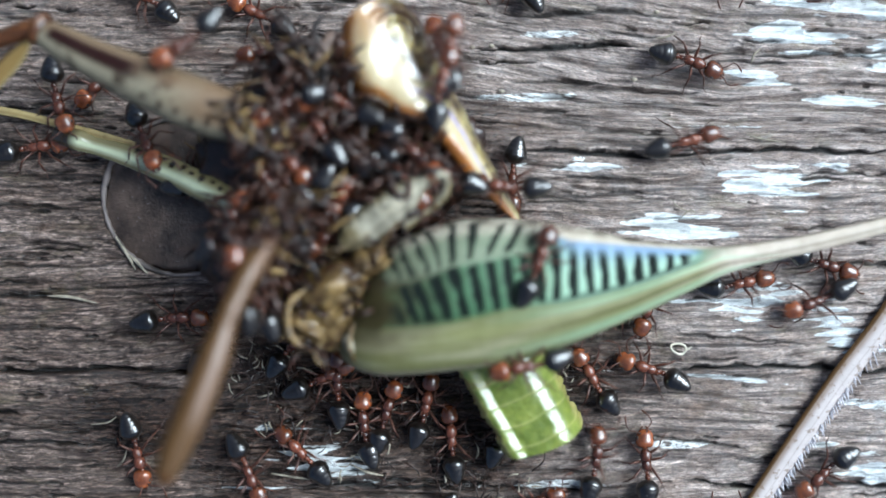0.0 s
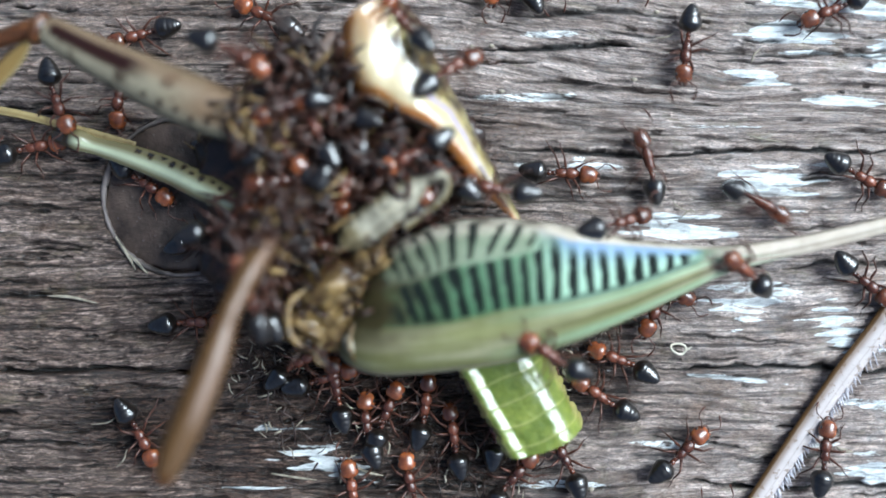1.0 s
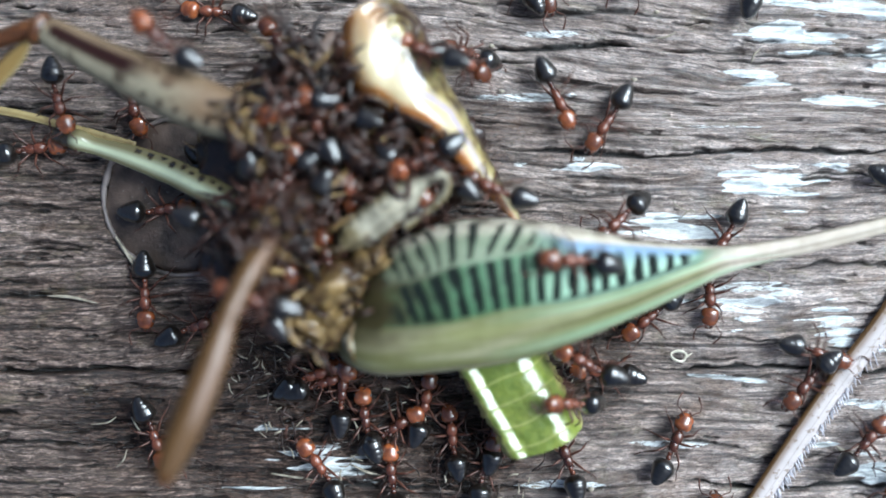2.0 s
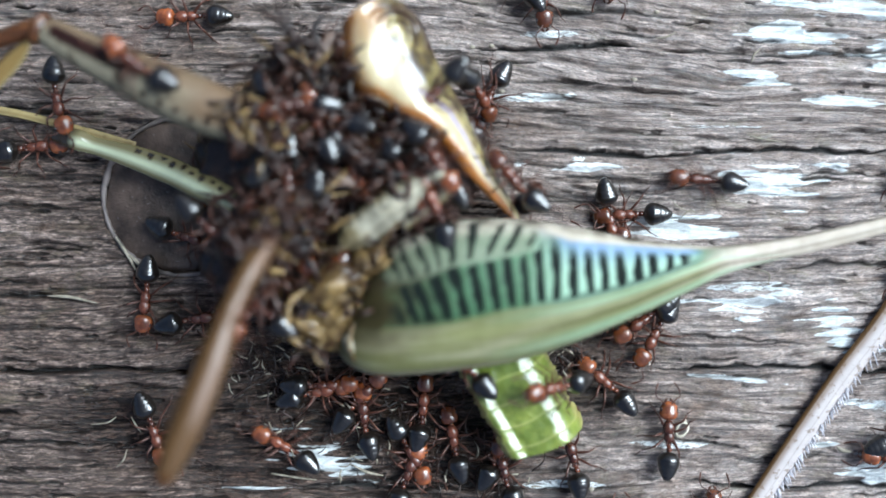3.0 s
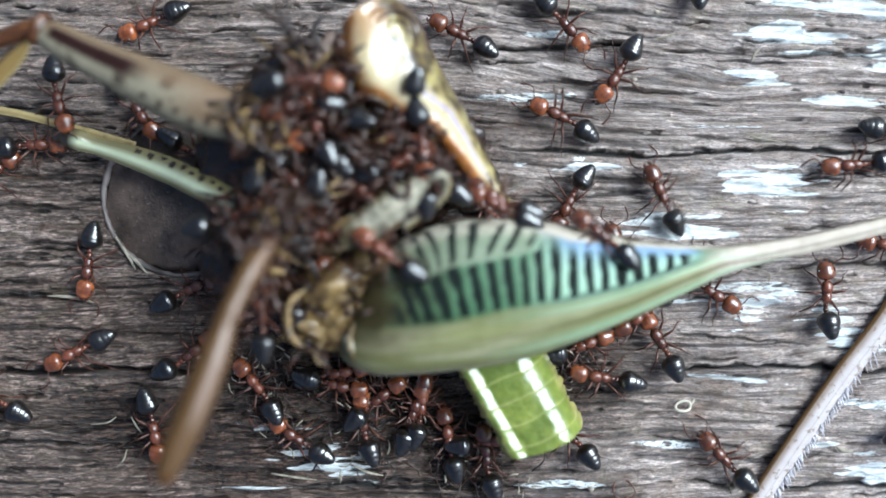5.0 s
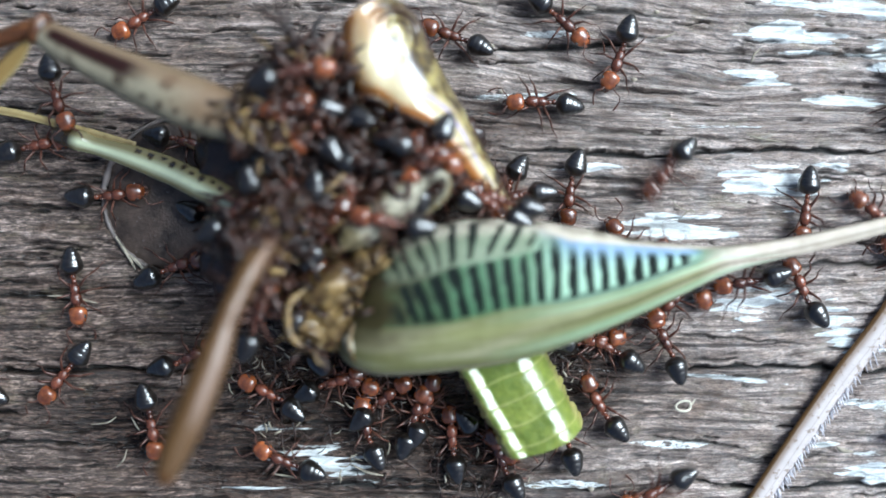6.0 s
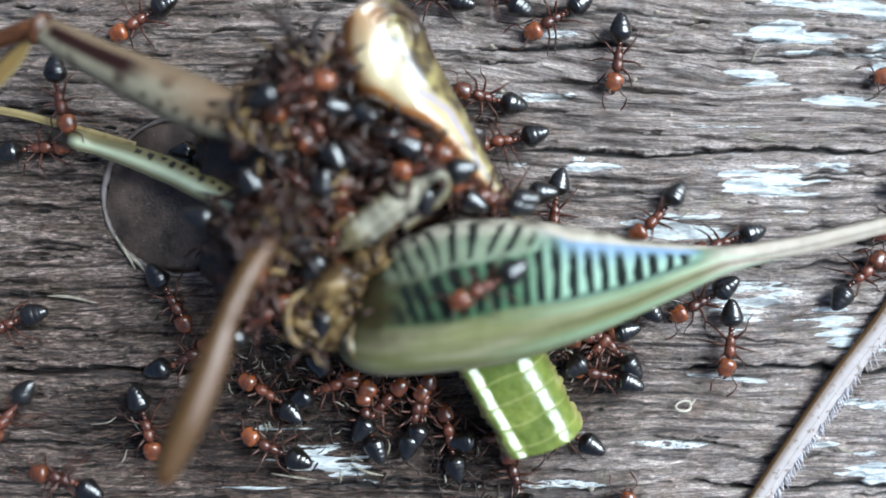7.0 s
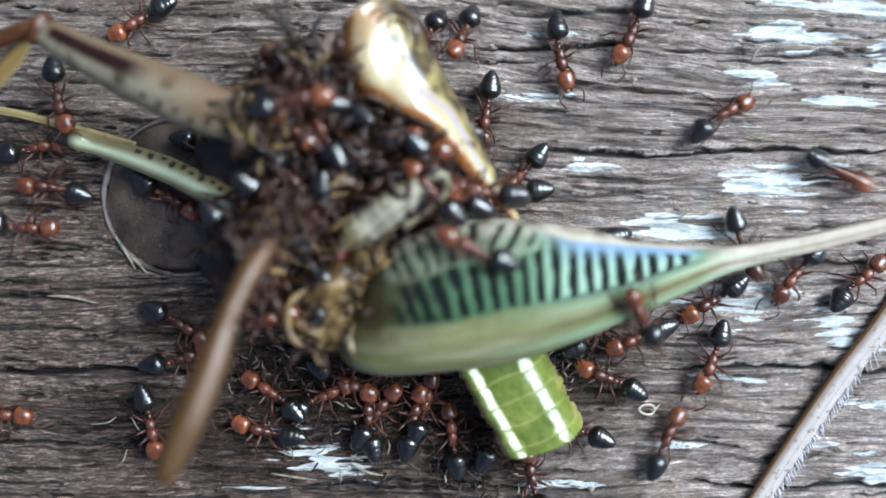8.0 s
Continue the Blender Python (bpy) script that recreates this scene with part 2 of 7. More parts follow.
MAT = {
    "wood": wood_material(),
    "femur": femur_material(),
    "leg_beige": banded_leg_material("beige_leg_shell", (0.275, 0.24, 0.165), (0.014, 0.003, 0.002), 0.42, (0.145, 0.092, 0.052), 0.8, 1.3),
    "leg_brown": banded_leg_material("brown_leg_shell", (0.29, 0.205, 0.160), (0.085, 0.036, 0.010), 0.36, (0.085, 0.044, 0.014), 0.75, 1.1, gloss=0.35),
    "leg_pale": banded_leg_material("pale_leg_shell", (0.58, 0.52, 0.50), (0.13, 0.072, 0.028), 0.35, (0.22, 0.145, 0.09), 0.55),
    "stalk": banded_leg_material("yellow_green_leg_shell", (0.78, 0.83, 0.54), (0.030, 0.018, 0.005), 0.14, (0.185, 0.145, 0.048), 0.0, gloss=0.5, coat=0.6),
    "strip": banded_leg_material("dry_golden_skin", (0.50, 0.39, 0.17), (0.05, 0.024, 0.008), 0.25, (0.20, 0.12, 0.03), 0.3, gloss=0.6),
    "stump": banded_leg_material("pale_stump_shell", (0.42, 0.385, 0.285), (0.035, 0.022, 0.009), 0.3, (0.15, 0.115, 0.05), 0.75, 1.2),
    "amber": amber_material(),
    "nail": nail_material(),
    "nail_rim": chitin("worn_grey_rim", (0.05, 0.040, 0.034), (0.30, 0.25, 0.23), 0.5, 0.5, 0.06, 7),
    "belly": belly_material(),
    "flesh": chitin("dark_dried_flesh", (0.008, 0.005, 0.004), (0.045, 0.018, 0.010), 0.40, 1.3, 0.14, 5, coat=0.25),
    "shred": chitin("brown_torn_shreds", (0.004, 0.002, 0.0015), (0.060, 0.021, 0.009), 0.42, 0.6, 0.05, 8, coat=0.12, see_through=0.15),
    "joint": chitin("ochre_joint_shell", (0.034, 0.015, 0.005), (0.35, 0.235, 0.088), 0.3, 0.9, 0.10, 6, see_through=0.1),
    "knee": chitin("orange_brown_knee_shell", (0.035, 0.011, 0.004), (0.20, 0.078, 0.024), 0.35, 1.2, 0.05, 8, see_through=0.2),
    "ant_red": chitin("red_brown_ant_shell", (0.048, 0.014, 0.008), (0.27, 0.080, 0.036), 0.24, 2.6, 0.03, 22, coat=0.5, vary=0.8),
    "ant_head": chitin("orange_red_ant_head", (0.10, 0.028, 0.011), (0.41, 0.12, 0.034), 0.22, 2.2, 0.02, 22, coat=0.9, see_through=0.2, vary=0.8),
    "ant_black": chitin("black_ant_shell", (0.004, 0.003, 0.0025), (0.015, 0.011, 0.008), 0.3, 2.0, 0.05, 5, coat=1.0, rings=2.6),
    "ant_leg": chitin("dark_ant_leg", (0.032, 0.012, 0.008), (0.13, 0.048, 0.027), 0.4, 4, 0.01, 20),
    "pale_fibre": chitin("cream_dry_fibre", (0.55, 0.50, 0.38), (0.80, 0.76, 0.62), 0.5, 3, 0.02, 14),
    "fibre": chitin("pale_dry_fibre", (0.20, 0.17, 0.12), (0.44, 0.39, 0.30), 0.6, 3, 0.02, 14),
    "spine": chitin("pale_leg_spine", (0.45, 0.42, 0.45), (0.72, 0.70, 0.74), 0.45, 4, 0.01, 14),
}


# ---- building tools ----
def to_object(name, verts, faces, mat, parent=None, label="", smooth=True, values=None):
    """One mesh object from points in millimetres; values: float attributes by name, one number a point."""
    me = bpy.data.meshes.new(name)
    me.from_pydata([(x * MM, y * MM, z * MM) for x, y, z in verts], [], faces)
    for key, numbers in (values or {}).items():
        me.attributes.new(key, "FLOAT", "POINT").data.foreach_set("value", np.asarray(numbers, dtype=np.float32))
    me.materials.append(mat)
    if smooth:
        me.shade_smooth()
    me.update()
    ob = new(name, me)
    if parent is not None:
        ob.parent = parent
    if label:
        tagged(ob, label)
    return ob


def spline(points, n):
    """n points on a Catmull-Rom curve through rows of numbers."""
    p = np.asarray(points, dtype=float)
    p = np.vstack([2 * p[0] - p[1], p, 2 * p[-1] - p[-2]])
    out = []
    for s in np.linspace(0, len(p) - 3 - 1e-6, n):
        i = int(s)
        f = s - i
        a, b, c, d = p[i], p[i + 1], p[i + 2], p[i + 3]
        out.append(0.5 * (2 * b + (c - a) * f + (2 * a - 5 * b + 4 * c - d) * f * f + (3 * b - a - 3 * c + d) * f ** 3))
    return np.array(out)


def tube(rows, sides=14, n=40, flat=1.0, up=(0, 0, 1), rough=0.0, seed=1):
    """A limb: rows of (x, y, z, radius), radius across the view; flat: height over width. Returns points, faces and (u, angle) a point."""
    rows = [tuple(r) if len(r) == 4 else (*r[0], r[1]) for r in rows]
    p = spline(rows, n)
    rng = np.random.RandomState(seed)
    verts, uv, faces = [], [], []
    for i in range(n):
        d = p[min(i + 1, n - 1), :3] - p[max(i - 1, 0), :3]
        d = d / (np.linalg.norm(d) + 1e-9)
        side = np.cross(d, up)
        side /= np.linalg.norm(side) + 1e-9
        top = np.cross(side, d)
        r = max(p[i, 3], 0.004)
        for k in range(sides):
            a = 2 * math.pi * k / sides
            w = 1 + rough * rng.uniform(-1, 1)
            verts.append(tuple(p[i, :3] + w * r * (math.cos(a) * side + flat * math.sin(a) * top)))
            uv.append((i / (n - 1), a))
    for i in range(n - 1):
        for k in range(sides):
            j = (k + 1) % sides
            faces.append((i * sides + k, i * sides + j, (i + 1) * sides + j, (i + 1) * sides + k))
    faces.append(tuple(range(sides - 1, -1, -1)))
    faces.append(tuple((n - 1) * sides + k for k in range(sides)))
    return verts, faces, uv


def blob(center, radii, seed=0, rough=0.0, freq=1.0, rows=18, sides=26, turn=0.0, shape=None):
    """A closed rounded body, lumpy by noise; shape(x) scales the width along its length."""
    verts, faces = [], []
    ct, st = math.cos(turn), math.sin(turn)
    for i in range(rows + 1):
        th = math.pi * i / rows
        for k in range(sides if 0 < i < rows else 1):
            ph = 2 * math.pi * k / sides
            x, y, z = -math.cos(th), math.sin(th) * math.cos(ph), math.sin(th) * math.sin(ph)
            if shape:
                w = shape(x)
                y, z = y * w, z * w
            if rough:
                q = Vector((x * freq + seed * 7.3, y * freq, z * freq + seed * 1.7))
                s = 1 + rough * (noise.noise(q) + 0.5 * noise.noise(q * 2.3) + 0.3 * noise.noise(q * 5.1))
                x, y, z = x * s, y * s, z * s
            x, y, z = x * radii[0], y * radii[1], z * radii[2]
            verts.append((center[0] + x * ct - y * st, center[1] + x * st + y * ct, center[2] + z))
    for i in range(rows):
        for k in range(sides):
            j = (k + 1) % sides
            if i == 0:
                faces.append((0, 1 + k, 1 + j))
            elif i == rows - 1:
                b = 1 + (rows - 2) * sides
                faces.append((b + j, b + k, b + sides))
            else:
                a = 1 + (i - 1) * sides
                faces.append((a + k, a + sides + k, a + sides + j, a + j))
    return verts, faces


def merged(*shapes):
    verts, faces = [], []
    for v, f in shapes:
        o = len(verts)
        verts += v
        faces += [tuple(i + o for i in face) for face in f]
    return verts, faces


def sheet(grid, thick):
    """A curved thin shell from a grid of points (rows of equal length), with thickness."""
    g = np.asarray(grid, dtype=float)
    n, m, _ = g.shape
    du = np.gradient(g, axis=0)
    dv = np.gradient(g, axis=1)
    nor = np.cross(du, dv)
    nor /= np.linalg.norm(nor, axis=2, keepdims=True) + 1e-9
    if nor[..., 2].mean() < 0:
        nor = -nor
    low = g - nor * thick
    verts = [tuple(p) for p in g.reshape(-1, 3)] + [tuple(p) for p in low.reshape(-1, 3)]
    o = n * m
    faces = []
    for i in range(n - 1):
        for k in range(m - 1):
            a, b, c, d = i * m + k, i * m + k + 1, (i + 1) * m + k + 1, (i + 1) * m + k
            faces.append((a, b, c, d))
            faces.append((o + d, o + c, o + b, o + a))
    edge = [(0, k) for k in range(m)] + [(i, m - 1) for i in range(1, n)] + [(n - 1, k) for k in range(m - 2, -1, -1)] + [(i, 0) for i in range(n - 2, 0, -1)]
    ids = [i * m + k for i, k in edge]
    for a, b in zip(ids, ids[1:] + ids[:1]):
        faces.append((b, a, o + a, o + b))
    return verts, faces


def empty_thing(name, label, category, group="", at_mm=(0, 0, 0)):
    ob = new(name)
    ob.empty_display_size = 0.5 * MM
    ob.location = [v * MM for v in at_mm]
    return tagged(ob, label, category, group)


# ---- the board ----
def smooth_field(shape, sx, sy, seed):
    """Random field with feature sizes sx, sy in steps of 0.075 mm, unit spread."""
    rng = np.random.RandomState(seed)
    f = np.fft.fft2(rng.standard_normal(shape))
    ky = np.fft.fftfreq(shape[0])[:, None] * sy * 1.36 * 2 * math.pi
    kx = np.fft.fftfreq(shape[1])[None, :] * sx * 2 * math.pi
    g = np.fft.ifft2(f * np.exp(-0.5 * (kx ** 2 + ky ** 2))).real
    return g / g.std()


# long splits along the grain: width, depth, then points
SPLITS = [
    (0.10, 0.45, [(-23.68, -6.01), (-20.32, -6.09), (-16.39, -5.86), (-13.58, -6.03), (-9.93, -5.86)]),
    (0.09, 0.40, [(9.71, -5.75), (11.11, -6.01), (13.36, -5.92), (15.32, -5.81), (18.13, -5.92), (20.65, -6.15), (24.02, -6.09)]),
    (0.09, 0.40, [(2.13, 5.02), (4.94, 4.85), (7.74, 4.69), (9.71, 4.57), (12.52, 4.74), (15.32, 4.91), (17.29, 4.97), (19.53, 4.74), (24.02, 4.80)]),
    (0.09, 0.35, [(1.01, 10.07), (3.26, 9.96), (5.22, 9.91), (6.34, 10.02), (8.31, 10.13), (9.99, 9.85)]),
    (0.07, 0.25, [(9.99, 9.85), (13.08, 9.79), (17.29, 9.57), (20.09, 9.74), (24.02, 9.85)]),
    (0.08, 0.30, [(-8.53, -11.81), (-5.16, -11.70), (-1.80, -11.87), (2.13, -11.70), (4.94, -11.98)]),
    (0.08, 0.30, [(11.11, -11.34), (14.48, -11.81), (17.85, -11.93), (20.09, -11.70), (24.02, -12.09)]),
    (0.07, 0.28, [(-23.68, -9.65), (-20.32, -9.51), (-17.51, -9.74), (-15.55, -9.57)]),
    (0.07, 0.25, [(-23.68, 2.13), (-20.88, 2.22), (-17.79, 1.94)]),
    (0.06, 0.22, [(-21.16, 0.36), (-18.91, 0.25), (-17.23, 0.03)]),
    (0.06, 0.22, [(3.26, 2.69), (5.78, 2.50), (8.87, 2.67), (10.55, 2.50)]),
    (0.07, 0.25, [(9.99, -9.23), (11.67, -9.46), (13.92, -9.74), (15.32, -10.07)]),
    (0.06, 0.25, [(16.72, -1.09), (18.97, -0.76), (24.02, -0.81)]),
    (0.07, 0.25, [(2.13, 11.81), (4.94, 11.59), (8.31, 11.76), (12.23, 11.48)]),
    (0.06, 0.22, [(11.11, -4.18), (13.36, -4.35), (16.72, -4.63), (18.69, -4.80)]),
    (0.06, 0.25, [(-23.68, -2.22), (-19.19, -2.44), (-17.23, -2.67)]),
]
# bleached patches: centre, half length, half width
BLEACHED = [
    ((17.15, 10.75), 2.0, 0.75), ((20.65, 11.95), 3.2, 0.55), ((15.88, 3.17), 2.1, 0.85), ((6.90, 4.15), 2.3, 0.42),
    ((11.67, 1.09), 2.4, 0.62), ((14.80, -3.15), 2.1, 1.05), ((19.39, -3.76), 2.0, 0.9), ((-6.20, -10.50), 3.0, 1.15),
    ((14.48, -6.51), 2.2, 0.15),
    ((19.39, -9.65), 1.2, 0.2), ((21.49, -11.06), 1.3, 0.8), ((15.60, 8.59), 1.6, 0.3), ((21.78, 9.57), 1.2, 0.7),
    ((19.81, 3.96), 1.4, 0.2), ((20.09, 7.32), 1.8, 0.3),
]

# centre and half sizes of dark patches: damp stain plus painted shade
STAINS_AND_SHADE = [((-6.8, -9.4), 11.0, 5.8), ((-4.2, -7.2), 9.2, 6.0), ((-8.0, 3.11), 5.0, 5.2), ((2.13, -9.79), 6.2, 4.0), ((7.46, -6.29), 5.5, 3.6), ((-15.55, -8.95), 6.0, 4.0), ((-0.11, 3.11), 6.0, 4.5)]


def board():
    half_x, half_y, step, step_y = 31.0, 19.5, 0.075, 0.055
    xs = np.arange(-half_x, half_x + step / 2, step)
    ys = np.arange(-half_y, half_y + step_y / 2, step_y)
    n, m = len(ys), len(xs)
    X, Y = np.meshgrid(xs, ys)
    # the grain dips slightly towards the far corner
    bend = np.clip((Y - 4.9) / 3.5, 0, 1)
    drift = 0.05 * np.clip(X + 4, 0, None) * np.clip(Y / 12, -0.3, 1.2) + 0.16 * np.clip(X - 1, 0, 13) * bend * bend * (3 - 2 * bend) + 0.16 * smooth_field((n, m), 60, 26, 51) + 0.05 * smooth_field((n, m), 16, 9, 52)
    rows = (Y + drift + half_y) / step_y
    def along(field):
        i = np.clip(rows, 0, n - 2)
        a = i.astype(int)
        f = i - a
        c = np.broadcast_to(np.arange(m), (n, m))
        return field[a, c] * (1 - f) + field[a + 1, c] * f
    ridge = along(smooth_field((n, m), 45, 2.6, 3))
    fine = along(smooth_field((n, m), 7, 1.1, 4))
    swell = smooth_field((n, m), 120, 40, 5)
    chunk = along(smooth_field((n, m), 16, 3.0, 41))
    z = 0.05 * swell + 0.11 * np.tanh(ridge) + 0.07 * fine + 0.10 * np.tanh(1.6 * chunk)
    crack = np.zeros((n, m))
    wob = smooth_field((n, m), 14, 200, 6)[0]
    wob3 = smooth_field((n, m), 1.0, 200, 17)[0]
    wob2 = smooth_field((n, m), 3, 200, 16)[0]
    rng = np.random.RandomState(8)
    splits = list(SPLITS)
    for _ in range(420):
        cx, cy, ln = rng.uniform(-half_x, half_x), rng.uniform(-half_y, half_y), rng.uniform(0.5, 3.2)
        slope = -0.045 * max(cx + 4, 0) / 12 * min(max(cy / 12, -0.2), 1.2) * 12 / max(abs(cx), 6)
        splits.append((rng.uniform(0.03, 0.06), rng.uniform(0.08, 0.25), [(cx - ln, cy - slope * ln), (cx, cy + rng.uniform(-0.1, 0.1)), (cx + ln, cy + slope * ln)]))
    for _ in range(420):
        cx, cy, ln = rng.uniform(-half_x, half_x), rng.uniform(-half_y, half_y), rng.uniform(0.12, 0.5)
        splits.append((rng.uniform(0.025, 0.05), rng.uniform(0.10, 0.25), [(cx - ln, cy), (cx, cy + rng.uniform(-0.06, 0.06)), (cx + ln, cy - 0.03 * ln)]))
    for _ in range(320):
        cx, cy, ln = rng.uniform(-half_x, 2), rng.uniform(-half_y, half_y), rng.uniform(0.3, 1.4)
        splits.append((rng.uniform(0.04, 0.08), rng.uniform(0.15, 0.35), [(cx - ln, cy + rng.uniform(-0.05, 0.05)), (cx, cy + rng.uniform(-0.08, 0.08)), (cx + ln, cy)]))
    for width, depth, pts in splits:
        px, py = zip(*pts)
        cols = np.where((xs > px[0]) & (xs < px[-1]))[0]
        if not len(cols):
            continue
        x = xs[cols]
        yc = np.interp(x, px, py) + 0.045 * wob[cols] + 0.030 * wob2[cols] + 0.010 * wob3[cols]
        ends = np.minimum(x - px[0], px[-1] - x) / (0.25 * (px[-1] - px[0]))
        w = 1.0 * width * np.clip(ends, 0.15, 1) * (1 + 0.45 * wob[cols] + 0.3 * wob2[cols] + 0.12 * wob3[cols])
        w = np.clip(w, 0.035, None)
        r0 = max(int((min(py) - 1 + half_y) / step_y), 0)
        r1 = min(int((max(py) + 1 + half_y) / step_y) + 1, n)
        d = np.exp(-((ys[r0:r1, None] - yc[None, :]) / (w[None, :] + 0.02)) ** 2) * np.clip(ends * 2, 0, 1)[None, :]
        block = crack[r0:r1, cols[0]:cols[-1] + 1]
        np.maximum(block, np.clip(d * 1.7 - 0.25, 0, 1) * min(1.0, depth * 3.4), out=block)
        z[r0:r1, cols[0]:cols[-1] + 1] -= d * depth
    # lighter to the right, darker to the left: light painted in, broken by wear
    light_and_wear = np.clip(0.38 + 0.028 * np.clip(X, 0, None) + 0.0225 * np.clip(X, None, 0) + 0.015 * np.clip(X - 6, 0, None) + 0.02 * np.clip(X - 13, 0, None) + 0.013 * Y + 0.16 * smooth_field((n, m), 70, 30, 31) + 0.07 * smooth_field((n, m), 40, 5, 32), 0, 1)
    # damp stain round the torn insect, with the shade under it painted in
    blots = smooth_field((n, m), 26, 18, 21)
    stain_and_shade = np.zeros((n, m))
    for (cx, cy), a, b in STAINS_AND_SHADE:
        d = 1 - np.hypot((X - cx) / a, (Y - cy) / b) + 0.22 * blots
        stain_and_shade = np.maximum(stain_and_shade, np.clip(d * 1.6, 0, 1))
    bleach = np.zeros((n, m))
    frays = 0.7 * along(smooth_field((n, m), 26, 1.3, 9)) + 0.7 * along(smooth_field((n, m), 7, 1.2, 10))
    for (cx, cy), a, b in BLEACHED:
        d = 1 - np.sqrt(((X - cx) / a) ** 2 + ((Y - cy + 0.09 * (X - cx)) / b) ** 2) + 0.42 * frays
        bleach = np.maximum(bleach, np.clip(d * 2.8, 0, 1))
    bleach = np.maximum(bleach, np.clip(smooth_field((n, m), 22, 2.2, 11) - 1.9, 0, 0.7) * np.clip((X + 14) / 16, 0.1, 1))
    # the nail head sits in a shallow round recess
    cx, cy = NAIL
    rr = np.hypot(X - cx, Y - cy)
    z = np.where(rr < NAIL_R + 0.05, z - 0.3, z)
    z += 0.15 * np.exp(-((rr - NAIL_R - 0.35) / 0.3) ** 2) * (0.6 + 0.4 * np.clip(frays, -1, 1))
    verts = np.stack([X, Y, z], -1).reshape(-1, 3) * MM
    idx = np.arange(n * m).reshape(n, m)
    quads = np.stack([idx[:-1, :-1], idx[:-1, 1:], idx[1:, 1:], idx[1:, :-1]], -1).reshape(-1, 4)
    rim = np.concatenate([idx[0, :], idx[1:, -1], idx[-1, -2::-1], idx[-2:0:-1, 0]])
    low = verts[rim].copy()
    low[:, 2] = -9 * MM
    o = n * m
    k = np.arange(len(rim))
    kn = np.roll(k, -1)
    skirt = np.stack([rim[kn], rim[k], o + k, o + kn], -1)
    verts = np.vstack([verts, low])
    allq = np.vstack([quads, skirt])
    me = bpy.data.meshes.new("board")
    me.vertices.add(len(verts))
    me.vertices.foreach_set("co", verts.ravel().astype(np.float32))
    me.loops.add(allq.size + len(rim))
    me.loops.foreach_set("vertex_index", np.concatenate([allq.ravel(), o + k[::-1]]).astype(np.int32))
    me.polygons.add(len(allq) + 1)
    me.polygons.foreach_set("loop_start", np.concatenate([np.arange(len(allq)) * 4, [allq.size]]).astype(np.int32))
    me.update(calc_edges=True)
    me.validate()
    pad = np.zeros(len(rim))
    for key, field in (("crack", crack), ("bleach", bleach), ("stain_and_shade", stain_and_shade), ("light_and_wear", light_and_wear), ("along", X), ("across", Y + drift)):
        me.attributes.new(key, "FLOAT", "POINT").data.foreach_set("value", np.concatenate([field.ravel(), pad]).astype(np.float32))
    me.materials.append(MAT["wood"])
    me.shade_smooth()
    ob = new("ground", me)
    return tagged(ob, "weathered grey-brown wooden board, split along the grain", "board", kind="structure")


NAIL, NAIL_R = (-12.96, 2.61), 4.0
board()


def nail_head():
    nail = empty_thing("nail_head", "dark round nail head sunk into the weathered board", "nail head", "", (NAIL[0], NAIL[1], -0.38))
    to_object("face", *blob((0, 0, 0.15), (NAIL_R - 0.12, NAIL_R - 0.12, 0.42), 3, 0.10, 2.6, 40, 80), MAT["nail"], nail)
    ring = [((NAIL_R - 0.08) * math.cos(a), (NAIL_R - 0.08) * math.sin(a), 0.30, 0.14 + 0.03 * math.sin(5 * a)) for a in [2 * math.pi * i / 40 for i in range(41)]]
    to_object("rim", *tube(ring, 8, 120, 0.8, rough=0.35)[:2], MAT["nail_rim"], nail, "worn raised grey rim")


nail_head()


# ---- the dead bush cricket, torn apart on the board ----
cricket = empty_thing("dead_bush_cricket", "dead green and brown bush cricket, torn open, lying on wood", "insect")


